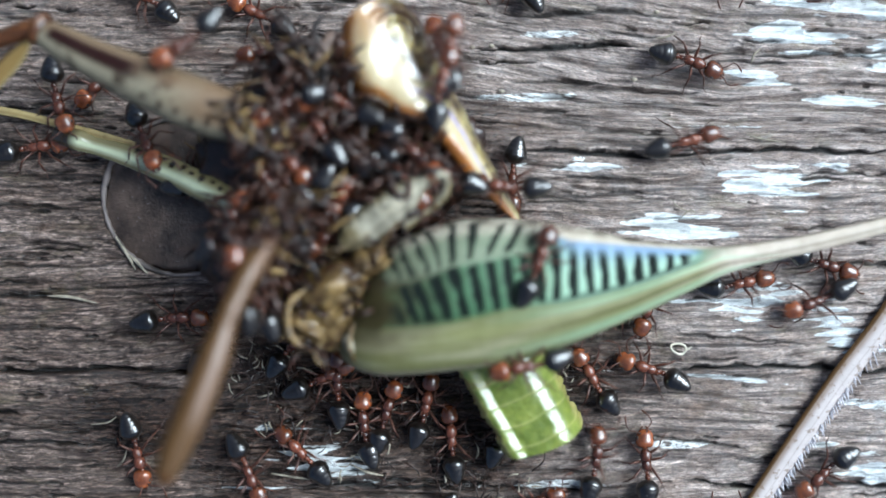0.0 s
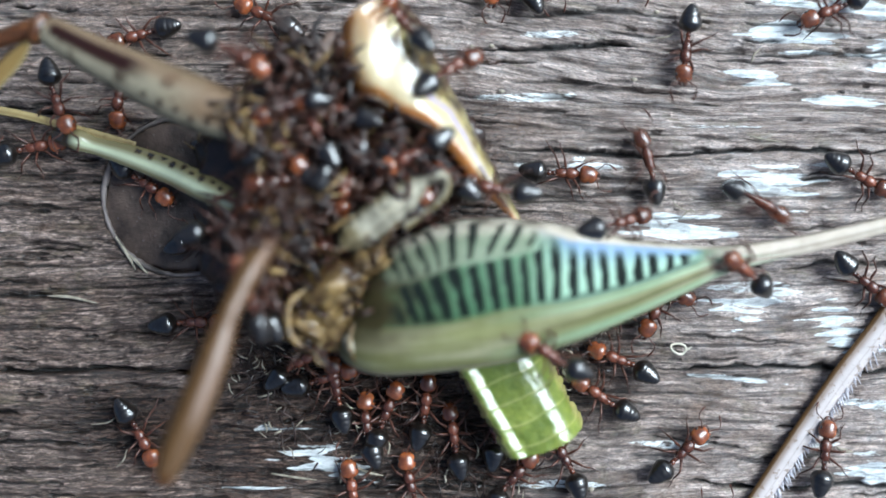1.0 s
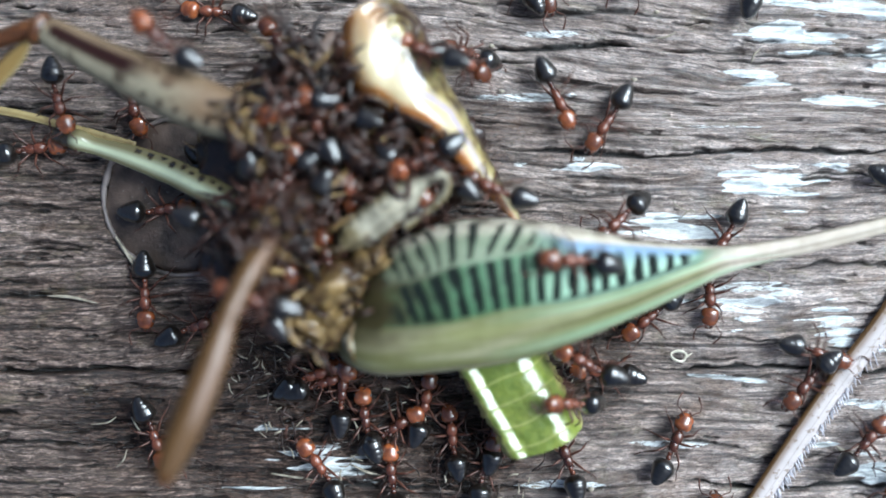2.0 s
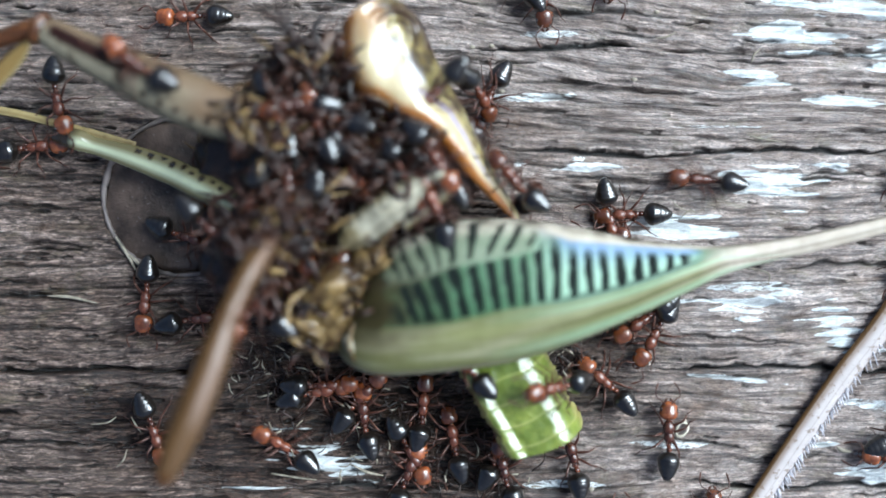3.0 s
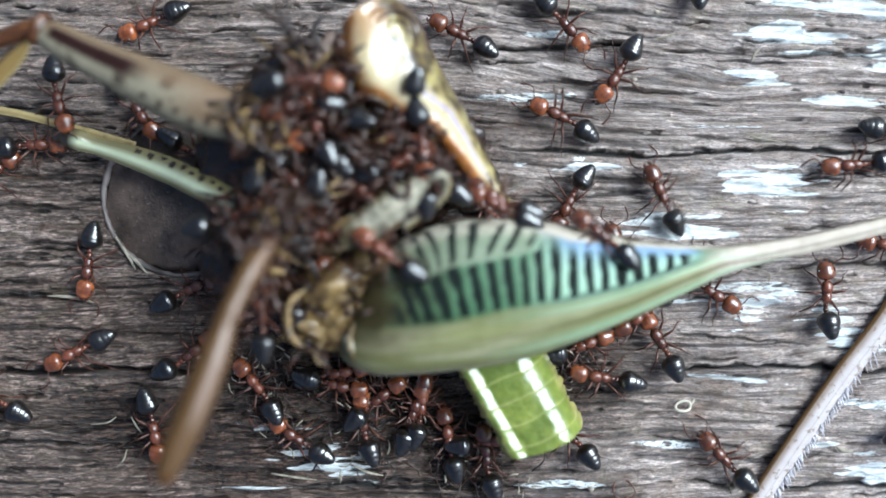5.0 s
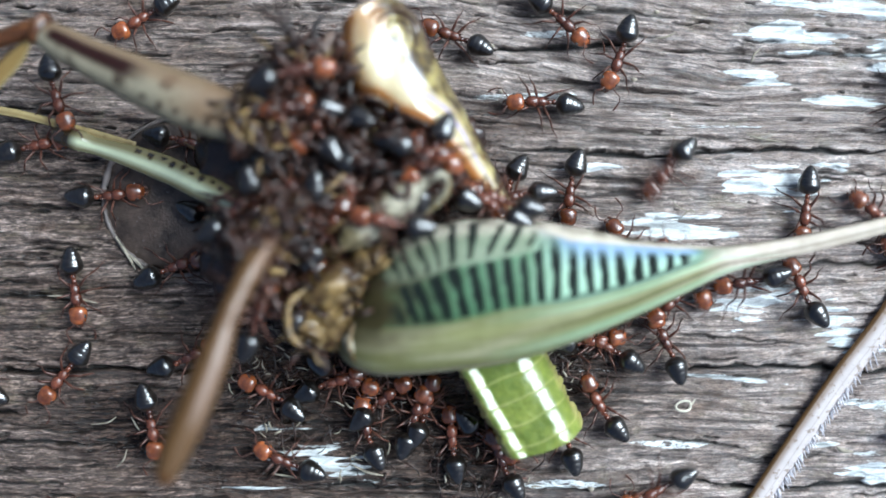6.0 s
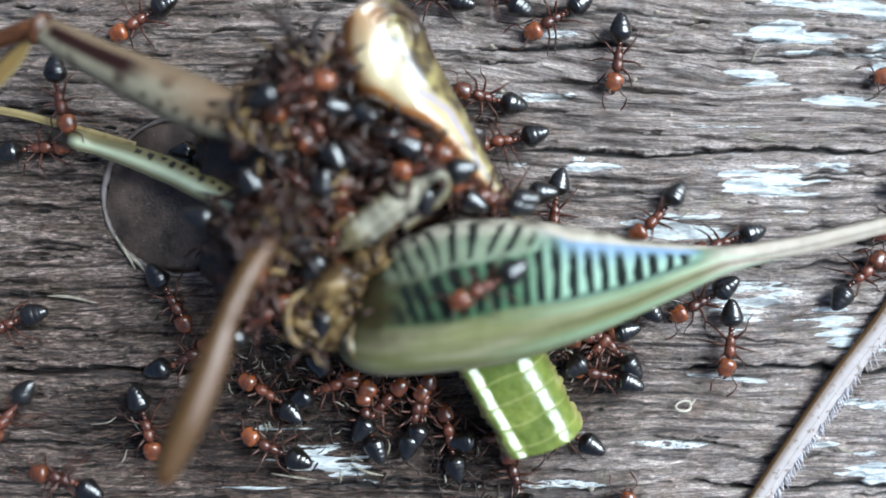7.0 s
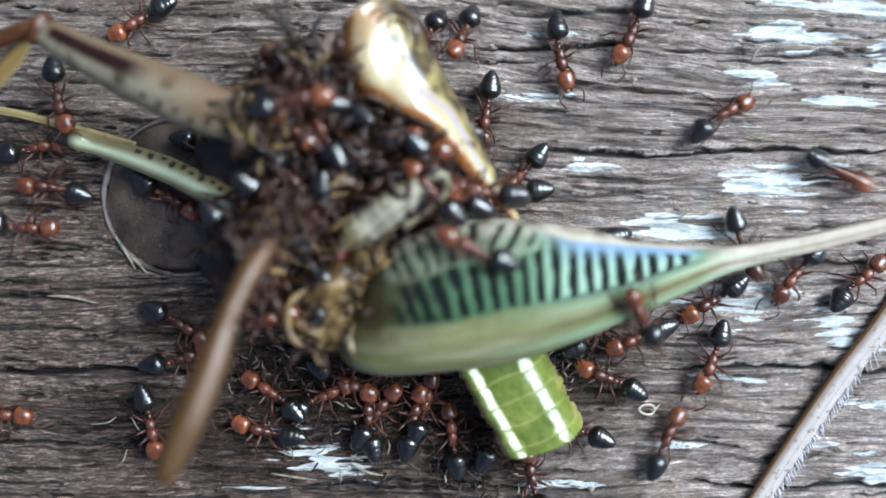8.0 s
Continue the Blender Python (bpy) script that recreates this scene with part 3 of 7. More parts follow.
def hind_femur():
    """Swollen green thigh with dark bars, narrowing into the thin knee end."""
    low = [(-5.10, -3.82, 4.60), (-4.41, -5.10, 4.60), (-3.18, -5.66, 4.60), (-1.64, -5.70, 4.50), (0.41, -5.53, 4.40), (3.00, -5.17, 4.20), (5.60, -4.44, 4.00), (8.25, -3.42, 3.70), (10.93, -2.23, 3.40), (13.11, -1.24, 3.10), (15.25, -0.61, 3.00), (17.63, -0.08, 3.00), (21.60, 0.95, 3.00)]
    high = [(-3.69, -2.67, 4.60), (-3.18, -1.00, 4.60), (-2.15, 0.23, 4.60), (-0.62, 1.00, 4.50), (1.44, 1.36, 4.40), (3.77, 1.34, 4.20), (6.12, 1.01, 4.00), (8.51, 0.55, 3.70), (10.93, 0.24, 3.40), (13.11, 0.16, 3.10), (15.25, 0.40, 3.00), (17.63, 0.82, 3.00), (21.60, 1.72, 3.00)]
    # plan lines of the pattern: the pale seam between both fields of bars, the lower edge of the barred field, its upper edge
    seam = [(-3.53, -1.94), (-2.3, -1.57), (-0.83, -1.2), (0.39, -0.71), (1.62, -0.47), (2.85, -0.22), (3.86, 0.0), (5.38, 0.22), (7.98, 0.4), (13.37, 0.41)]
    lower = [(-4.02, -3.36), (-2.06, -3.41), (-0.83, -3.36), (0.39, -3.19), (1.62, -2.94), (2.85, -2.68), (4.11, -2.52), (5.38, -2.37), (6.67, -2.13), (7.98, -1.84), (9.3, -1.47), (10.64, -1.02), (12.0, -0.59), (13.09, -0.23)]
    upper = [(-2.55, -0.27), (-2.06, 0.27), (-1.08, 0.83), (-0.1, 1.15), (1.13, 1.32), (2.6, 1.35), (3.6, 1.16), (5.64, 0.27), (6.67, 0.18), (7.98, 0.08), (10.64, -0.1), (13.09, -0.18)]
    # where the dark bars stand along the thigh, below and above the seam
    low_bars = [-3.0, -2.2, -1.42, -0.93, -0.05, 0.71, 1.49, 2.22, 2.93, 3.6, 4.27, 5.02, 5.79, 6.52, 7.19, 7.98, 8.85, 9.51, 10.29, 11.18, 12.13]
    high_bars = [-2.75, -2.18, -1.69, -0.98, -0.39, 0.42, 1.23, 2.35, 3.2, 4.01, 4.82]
    n, sides = 330, 132
    lo, hi = spline(low, n), spline(high, n)
    u = np.linspace(0, 1, n)[:, None]
    a = 2 * math.pi * np.arange(sides)[None, :] / sides
    s, t = np.cos(a), np.sin(a)
    c, half = (lo + hi) / 2, (hi - lo) / 2
    width = np.linalg.norm(half, axis=1)[:, None]
    depth = np.minimum(np.interp(u, [0.60, 0.80], [0.62, 0.75]) * width, 2.3)
    close = np.where(u < 0.05, np.minimum(1.0, np.sqrt(u / 0.05)), 1.0)
    ridge = np.where(t > 0, 0.14 * np.exp(-((s + 0.42) / 0.16) ** 2) * (1 - u), 0)
    p = c[:, None, :] + half[:, None, :] * (s * (0.4 + 0.6 * close))[..., None]
    p[..., 2] += depth * close * (np.sign(t) * np.abs(t) ** 0.8 - ridge)
    x, y = p[..., 0], p[..., 1]
    flat = p.reshape(-1, 3)
    wob = np.array([noise.noise(Vector((q[0] * 1.3, q[1] * 1.3, 3))) for q in flat]).reshape(n, sides)
    fine = np.array([noise.noise(Vector((q[0] * 3.1, q[1] * 3.1, 8))) for q in flat]).reshape(n, sides)

    def line(points):
        return np.interp(x, [q[0] for q in points], [q[1] for q in points])

    def step(value, soft):
        return np.clip(value / soft + 0.5, 0, 1)

    v = (s + 1) / 2 + 0 * u
    on = (t > -0.2) + 0 * u
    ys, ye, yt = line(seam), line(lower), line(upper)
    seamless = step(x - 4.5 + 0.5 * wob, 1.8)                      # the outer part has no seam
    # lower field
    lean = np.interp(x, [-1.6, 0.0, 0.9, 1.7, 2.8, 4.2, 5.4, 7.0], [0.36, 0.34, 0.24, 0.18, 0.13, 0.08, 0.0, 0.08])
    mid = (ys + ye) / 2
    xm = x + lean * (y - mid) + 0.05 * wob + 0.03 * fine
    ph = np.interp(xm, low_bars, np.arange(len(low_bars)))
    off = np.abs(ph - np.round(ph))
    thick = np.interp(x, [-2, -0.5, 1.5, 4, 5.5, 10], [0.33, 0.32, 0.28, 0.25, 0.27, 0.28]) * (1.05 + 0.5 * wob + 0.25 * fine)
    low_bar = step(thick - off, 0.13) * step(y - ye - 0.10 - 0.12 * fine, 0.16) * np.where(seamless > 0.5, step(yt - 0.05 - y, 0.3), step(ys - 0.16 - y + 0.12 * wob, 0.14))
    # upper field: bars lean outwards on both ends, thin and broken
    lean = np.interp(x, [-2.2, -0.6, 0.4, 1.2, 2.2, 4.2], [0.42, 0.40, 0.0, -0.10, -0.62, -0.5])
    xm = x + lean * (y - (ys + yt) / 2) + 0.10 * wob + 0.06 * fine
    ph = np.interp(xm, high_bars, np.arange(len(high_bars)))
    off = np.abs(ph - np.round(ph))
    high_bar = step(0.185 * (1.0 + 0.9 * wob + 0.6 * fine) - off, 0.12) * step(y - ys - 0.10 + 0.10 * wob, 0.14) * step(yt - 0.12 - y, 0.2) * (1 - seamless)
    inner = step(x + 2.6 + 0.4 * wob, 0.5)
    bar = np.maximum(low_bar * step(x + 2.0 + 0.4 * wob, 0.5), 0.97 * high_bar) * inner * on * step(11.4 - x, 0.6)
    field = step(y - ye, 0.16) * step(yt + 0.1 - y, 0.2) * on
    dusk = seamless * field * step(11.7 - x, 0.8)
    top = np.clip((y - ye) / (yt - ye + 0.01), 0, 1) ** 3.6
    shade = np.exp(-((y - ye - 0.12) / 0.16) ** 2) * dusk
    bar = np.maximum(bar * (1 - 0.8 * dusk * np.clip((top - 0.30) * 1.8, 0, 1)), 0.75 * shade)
    outer = step(x - 5.1 + 0.4 * wob, 2.4)
    blue = dusk * np.clip(0.10 + 1.1 * top, 0, 0.95) * outer
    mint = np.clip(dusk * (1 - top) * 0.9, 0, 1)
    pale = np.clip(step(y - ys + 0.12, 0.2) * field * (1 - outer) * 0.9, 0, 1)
    keel = step(ye - y, 0.25)
    # two pale lines run along the keel towards the knee, with a thin dusky one between
    t1 = np.clip((ye - y) / (ye - lo[:, 1][:, None] + 0.05), 0, 1)
    streak = np.array([noise.noise(Vector((a0 * 0.22, b0 * 5.5, 21))) + 0.6 * noise.noise(Vector((a0 * 0.5, b0 * 14, 22))) for a0, b0 in zip(x.ravel(), t1.ravel())]).reshape(n, sides)
    streak = np.clip(0.25 + 1.3 * streak, 0, 1)
    far = step(x - 4.0, 5.0)
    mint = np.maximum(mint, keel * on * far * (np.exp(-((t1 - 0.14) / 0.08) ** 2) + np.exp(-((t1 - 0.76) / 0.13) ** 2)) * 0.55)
    edge_pale = step(v - 0.90, 0.08) * np.where(x > 4.4, 1.0, 0.75)
    edge_pale = np.maximum(edge_pale, step(y - yt - 0.04, 0.12) * step(x - 3.2, 0.8) * step(11.5 - x, 1.0) * on)
    rim = np.maximum(edge_pale * 0.85, step(u - 0.735, 0.08) * 0.95)
    rim = np.maximum(rim, keel * on * np.exp(-((t1 - 0.94) / 0.05) ** 2) * 0.45 * step(4.0 - x, 3.0))
    dusky = keel * on * np.exp(-((t1 - 0.45) / 0.08) ** 2) * (0.15 + 0.35 * far)
    knee_line = step(u - 0.72, 0.06) * (np.exp(-((v - 0.40) / 0.09) ** 2) * 0.35 + step(v - 0.90, 0.08) * 0.55) * on
    root = step(-2.0 - x + 1.1 * wob + 0.5 * fine, 0.9) * step(y - ye + 0.6, 1.2)
    low_root = step(-1.2 - x + 0.8 * wob, 3.0) * np.exp(-((y - ye + 0.55) / 1.0) ** 2) * 0.78
    murk = step(-0.3 - x + 0.8 * wob + 0.5 * fine, 3.2) * field * np.where(y < ys, 0.84, 0.55)
    brow = step(v - 0.955, 0.05) * (0.55 + 1.5 * wob) * step(11 - x, 1.0)
    brown = np.clip(np.maximum.reduce([root * 0.95, low_root, murk, dusky, knee_line, brow]), 0, 1) * on
    brown = np.maximum(brown, (1 - on) * 0.3)
    faces = [((i + 1) * sides + k, (i + 1) * sides + (k + 1) % sides, i * sides + (k + 1) % sides, i * sides + k) for i in range(n - 1) for k in range(sides)]
    faces += [tuple(range(sides)), tuple((n - 1) * sides + k for k in range(sides - 1, -1, -1))]
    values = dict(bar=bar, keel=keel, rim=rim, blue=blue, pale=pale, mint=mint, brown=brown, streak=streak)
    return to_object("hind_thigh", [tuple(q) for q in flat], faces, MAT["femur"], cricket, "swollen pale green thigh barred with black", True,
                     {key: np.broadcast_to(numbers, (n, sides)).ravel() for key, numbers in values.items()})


hind_femur()


def limb(name, rows, mat, label="", flat=0.9, stripe=None, n=60, sides=24, parent=None, rough=0.02, seed=1, dots=(), dot=1.0):
    """stripe: (from, to, angle, half width) of a dark band along the limb, with a fifth entry a soft tan one; dots: angles of rows of black dots."""
    verts, faces, uv = tube(rows, sides, n, flat, rough=rough, seed=seed)
    bars, tans = [], []
    for u, a in uv:
        b = [0.0, 0.0]
        for u0, u1, ang, w, *soft in stripe or ():  # the fifth entry is the tan band's strength
            d = abs((a - ang + math.pi) % (2 * math.pi) - math.pi)
            k = 1 if soft else 0
            b[k] = max(b[k], min(max((w - d) * (2 if soft else 6), 0), 1) * (1.0 if u0 <= 0 else min(max((u - u0) * (8 if soft else 25), 0), 1)) * (1.0 if u1 >= 1 else min(max((u1 - u) * 16, 0), 1)) * (soft[0] if soft else 1.0))
        for ang in dots:
            for j in range(9):
                b[0] = max(b[0], 1.0 if math.hypot((u - 0.46 - 0.045 * j) / (0.013 * dot), (a - ang - 0.12 * dot * math.sin(3.7 * j)) / ((0.26 + 0.08 * math.sin(2.3 * j)) * dot)) < 1 else 0.0)
        bars.append(b[0])
        tans.append(b[1])
    return to_object(name, verts, faces, mat, parent or cricket, label, True, {"bar": bars, "tan": tans})


limb("shin", [(*(23.01, -1.64, 0.38), 0.55), (*(21.63, -3.82, 0.35), 0.58), (*(19.69, -6.33, 0.32), 0.56), (*(17.75, -9.12, 0.30), 0.54), (*(15.80, -12.03, 0.28), 0.50), (*(14.12, -14.49, 0.28), 0.45)],
     MAT["leg_pale"], "pale lilac-brown hind shin with a row of fine spines", 0.48, [(0, 1, math.pi * 0.08, 0.62), (0, 1, math.pi * 0.30, 0.45, 0.75), (0, 1, math.pi * 0.56, 0.06), (0, 1, math.pi * 0.72, 0.09, 0.7), (0, 1, math.pi * 0.95, 0.5, 0.8)], 160, 60)
# the thin knee leg lying towards the far edge
upper_leg = limb("middle_thigh", [(*(-17.86, 9.70, 5.90), 0.46), (*(-17.03, 9.33, 6.00), 0.72), (*(-15.53, 8.54, 6.00), 0.86), (*(-13.29, 7.49, 6.00), 1.06), (*(-11.08, 6.51, 5.90), 1.2), (*(-9.14, 5.75, 5.60), 1.05), (*(-7.74, 5.22, 4.90), 0.7), (*(-6.31, 4.63, 4.20), 0.4)],
                 MAT["leg_beige"], "pale beige thigh with a dark brown streak", 0.85, [(0.10, 0.46, math.pi * 0.57, 0.47), (0.0, 0.05, math.pi * 0.5, 3.2), (0.0, 1.0, math.pi * 0.84, 1.15, 0.8), (0.48, 1.0, math.pi * 0.62, 1.3, 0.9), (0.75, 1.0, math.pi * 0.5, 3.2, 0.8)], 160, 48, dots=(math.pi * 0.30,), dot=0.6)
to_object("knee", *blob((-17.77, 9.71, 6.00), (0.42, 0.78, 0.6), 3, 0.08, 2, 20, 30, -0.5), MAT["knee"], cricket, "orange-brown knee")
limb("middle_shin", [(*(-17.75, 9.77, 5.80), 0.48), (*(-18.68, 9.66, 5.60), 0.44), (*(-19.85, 9.34, 5.20), 0.38), (*(-21.63, 8.87, 4.60), 0.35)], MAT["knee"], "", 0.9)
# the pale streak between its tan sides paints in the highlight on top
limb("front_leg", [(*(-7.39, 0.51, 6.80), 0.50), (*(-7.94, -0.69, 8.40), 0.52), (*(-8.63, -2.30, 9.20), 0.46), (*(-8.93, -3.10, 9.30), 0.50), (*(-9.38, -4.57, 9.60), 0.66), (*(-10.16, -6.61, 9.80), 0.68), (*(-10.78, -8.08, 9.90), 0.62), (*(-11.21, -9.16, 9.90), 0.44), (*(-11.32, -9.52, 9.90), 0.2)],
     MAT["leg_brown"], "brown front leg sticking up", 0.9, [(0.84, 1.05, math.pi * 0.5, 3.2), (0.34, 0.40, math.pi * 0.5, 3.2), (0.0, 1.0, 0.0, 2.0, 1), (0.0, 1.0, math.pi, 1.15, 0.9), (0.0, 0.36, 0.0, 1.0, 0.8), (0.55, 1.0, math.pi * 0.5, 3.2, 0.9)], 100, 30)
# its highlight is painted: a pale band left between tan sides
limb("green_shin", [(*(-18.78, 5.56, 1.40), 0.36), (*(-17.65, 5.27, 1.60), 0.52), (*(-16.74, 4.99, 1.50), 0.46), (*(-15.08, 4.49, 1.60), 0.56), (*(-13.12, 3.77, 1.80), 0.66), (*(-11.38, 2.97, 2.80), 0.66), (*(-9.85, 2.23, 3.70), 0.62), (*(-8.90, 1.70, 3.70), 0.45)],
     MAT["stalk"], "yellow-green shin with a row of black dots", 0.8, [(0, 0.17, math.pi * 0.5, 3.2), (0, 1.0, math.pi * 0.90, 1.35, 0.92), (0, 1.0, math.pi * 0.20, 0.65, 0.85), (0, 1.0, math.pi * 0.33, 0.08), (0, 1.0, math.pi * 0.56, 0.05)], 140, 40, dots=(math.pi * 0.70,))
limb("skin_strip", [(*(-22.87, 6.94, 1.20), 0.22), (*(-20.41, 6.50, 1.20), 0.22), (*(-18.72, 6.05, 1.30), 0.21), (*(-16.71, 5.52, 1.60), 0.20), (*(-14.78, 5.03, 1.70), 0.12)],
     MAT["strip"], "thin dry yellow strip of skin", 0.6, [(0, 1, 0.2, 0.5), (0, 1, math.pi * 0.45, 0.5, 0.6)])
limb("pale_stump", [(*(-4.43, 0.12, 6.00), 0.24), (*(-3.92, 0.57, 6.10), 0.56), (*(-3.18, 1.12, 6.10), 0.66), (*(-2.47, 1.66, 6.30), 0.60), (*(-1.78, 2.21, 6.20), 0.56), (*(-1.14, 2.76, 6.10), 0.40), (*(-0.79, 2.95, 6.20), 0.22)],
     MAT["stump"], "whitish broken leg stump", 0.45, [(0, 0.8, math.pi * 0.30, 0.13), (0.2, 1, math.pi * 0.62, 0.10), (0, 0.25, math.pi * 0.5, 3.2, 0.8), (0, 1, math.pi * 0.95, 0.8, 0.8), (0.4, 0.7, math.pi * 0.45, 0.3, 0.6)], 90, 40, None, 0.30, 3)
limb("pale_loop", [(*(-1.22, 2.76, 6.00), 0.14), (*(-0.47, 3.20, 6.20), 0.27), (*(0.15, 3.10, 6.20), 0.16), (*(0.05, 2.41, 6.00), 0.19), (*(-0.85, 1.58, 5.70), 0.15), (*(-1.81, 0.98, 5.50), 0.22)],
     MAT["stump"], "", 0.5, [(0, 1, math.pi * 0.35, 0.3), (0.3, 1, math.pi * 0.8, 0.9, 1)], 70, 20, None, 0.36, 4)


def shell():
    """Curled, amber neck shield: a trough that narrows to a point."""
    right = [(-2.37, 11.47, 5.40), (-1.16, 10.66, 5.40), (-0.41, 8.99, 5.20), (0.41, 7.40, 5.00), (1.38, 5.66, 4.60), (2.49, 3.53, 4.00), (3.70, 1.29, 3.40)]
    left = [(-4.55, 10.02, 5.80), (-4.53, 8.61, 6.00), (-4.02, 7.16, 6.20), (-2.33, 6.02, 6.20), (-0.60, 5.22, 5.80), (1.23, 3.19, 4.80), (3.35, 1.23, 3.60)]
    # across it: rolled rim, a long slope down into the trough, a steep fall on the other side
    across = np.linspace(0, 1, 200)
    fall = np.cumsum(np.interp(across, [0, 0.06, 0.14, 0.25, 0.40, 0.55, 0.68, 0.78, 0.88, 1], [2.0, 1.3, 0.8, 0.3, -0.1, -0.28, 0.12, -0.4, -1.0, -1.8])) / 200
    fall -= fall[60]
    n, m = 170, 80
    r, l = spline(right, n), spline(left, n)
    grid, bar, amber, olive, lilac = [], [], [], [], []
    swirl = np.array((-2.14, 9.33, 6.00))
    for i in range(n):
        row = []
        u = i / (n - 1)
        for k in range(m):
            s = k / (m - 1)
            p = l[i] * (1 - s) + r[i] * s
            w = np.linalg.norm(r[i] - l[i])
            z = w * float(np.interp(s, across, fall)) + 0.10 * math.sin(s * 9 + u * 5) * (1 - u) * s + 0.6 * math.sin(math.pi * s) * (1 - u)
            q = Vector((p[0] * 0.6, p[1] * 0.6, 2.0))
            rad = math.hypot(p[0] - swirl[0], p[1] - swirl[1]) + 0.25 * noise.noise(q * 1.6)
            turn = math.cos(math.atan2(p[1] - swirl[1], p[0] - swirl[0]) - 1.0) + 0.8 * noise.noise(q * 2.3)
            rings = max(math.exp(-((rad - r0) / w0) ** 2) for r0, w0 in ((0.62, 0.09), (1.05, 0.12), (1.55, 0.16))) * min(max(turn * 1.3 - 0.1, 0), 1) if u < 0.55 else 0.0
            row.append((p[0], p[1], p[2] + z * 0.9 + 0.16 * noise.noise(q) - 0.26 * rings))
            bar.append(min(1.0, max(min(max((0.06 - s) * 22, 0), 1), min(max((s - 0.95) * 22, 0), 1)) * 0.9 + 0.9 * rings))
            wave = 0.10 * noise.noise(Vector((p[0] * 0.9, p[1] * 0.9, 5)))
            side = np.interp(u, [0, 0.2, 0.35, 0.6, 1.0], [0.40, 0.25, 0.26, 0.36, 0.62]) + wave
            far = np.interp(u, [0, 0.2, 0.4, 0.6, 1.0], [0.62, 0.52, 0.54, 0.72, 0.62]) + wave
            amber.append(max(min(max((side - s) * 7, 0), 1), min(max((0.24 - u) * 8, 0), 1) * (0.55 + 3 * wave)))
            olive.append(min(max((s - far) * 8, 0), 1) * 0.95)
            lilac.append(math.exp(-((s - far + 0.05) / 0.035) ** 2) * min(max((u - 0.38) * 8, 0), 1) * min(max((0.9 - u) * 8, 0), 1))
        grid.append(row)
    verts, faces = sheet(grid, 0.16)
    to_object("neck_shield", verts, faces, MAT["amber"], cricket, "glossy amber neck shield, curled and split off", True, {"bar": bar + bar, "amber": amber + amber, "olive": olive + olive, "lilac": lilac + lilac})


shell()


def belly():
    """Open curl of belly skin: overlapping ring plates with pale seams, one side rolled up, the edges torn."""
    n, m = 150, 96
    a0, a1 = np.array((2.21, -4.22, 2.20)), np.array((4.86, -8.99, 2.00))
    axis = (a1 - a0) / np.linalg.norm(a1 - a0)
    side = np.cross(axis, (0, 0, 1))
    side /= np.linalg.norm(side)
    # cross-section: a rolled edge on one side, then a broad arch that falls off on the other
    across = np.linspace(-1, 1, 400)
    slope = np.interp(across, [-1, -0.90, -0.80, -0.74, -0.62, -0.54, -0.2, 0.22, 0.36, 0.52, 0.62, 0.86, 1], [4, 1.0, -0.1, -0.40, -0.42, 0.22, 0.12, 0.06, -0.30, -0.46, -0.85, -1.6, -5])
    height = np.cumsum(slope) * 0.005
    height -= height.max()
    grid, seam, worn = [], [], []
    for i in range(n):
        u = i / (n - 1)
        c = a0 + (a1 - a0) * u
        row = []
        for k in range(m):
            a = math.pi * k / (m - 1)
            x = -math.cos(a)
            ph = u * 5.2 + 0.10 * x + 0.10 * noise.noise(Vector((x * 1.5, u * 4, 9))) + 0.25
            plate = ph % 1.0
            lumps = noise.noise(Vector((x * 4, u * 9, 4))) + 0.5 * noise.noise(Vector((x * 11, u * 22, 4)))
            r = 2.12 * (1 - 0.08 * u)
            ragged = noise.noise(Vector((u * 9, 0.3, 1))) + 0.7 * noise.noise(Vector((u * 27, 0.3, 1)))
            tear = 0.10 * ragged * max(abs(x) - 0.86, 0) / 0.14
            p = c - side * x * r * (1 + tear) + np.array((0, 0, 1)) * ((float(np.interp(x, across, height)) + 0.62) * r + 0.075 * plate ** 2 + 0.035 * lumps)
            p = p + axis * (0.25 * x + 0.45 * u * math.sin(a) + (0.05 * noise.noise(Vector((x * 6, 3, 1))) if i == n - 1 else 0))
            row.append(tuple(p))
            seam.append(math.exp(-((plate - 0.95) / 0.055) ** 2) * (0.75 + 0.4 * lumps))
            worn.append(min(max((abs(x) - 0.84 + 0.06 * lumps) * 9, 0), 1))
        grid.append(row)
    verts, faces = sheet(grid, 0.09)
    to_object("belly_skin", verts, faces, MAT["belly"], cricket, "curled glossy yellow-green belly skin in rings", True, {"seam": seam + seam, "worn": worn + worn})


belly()

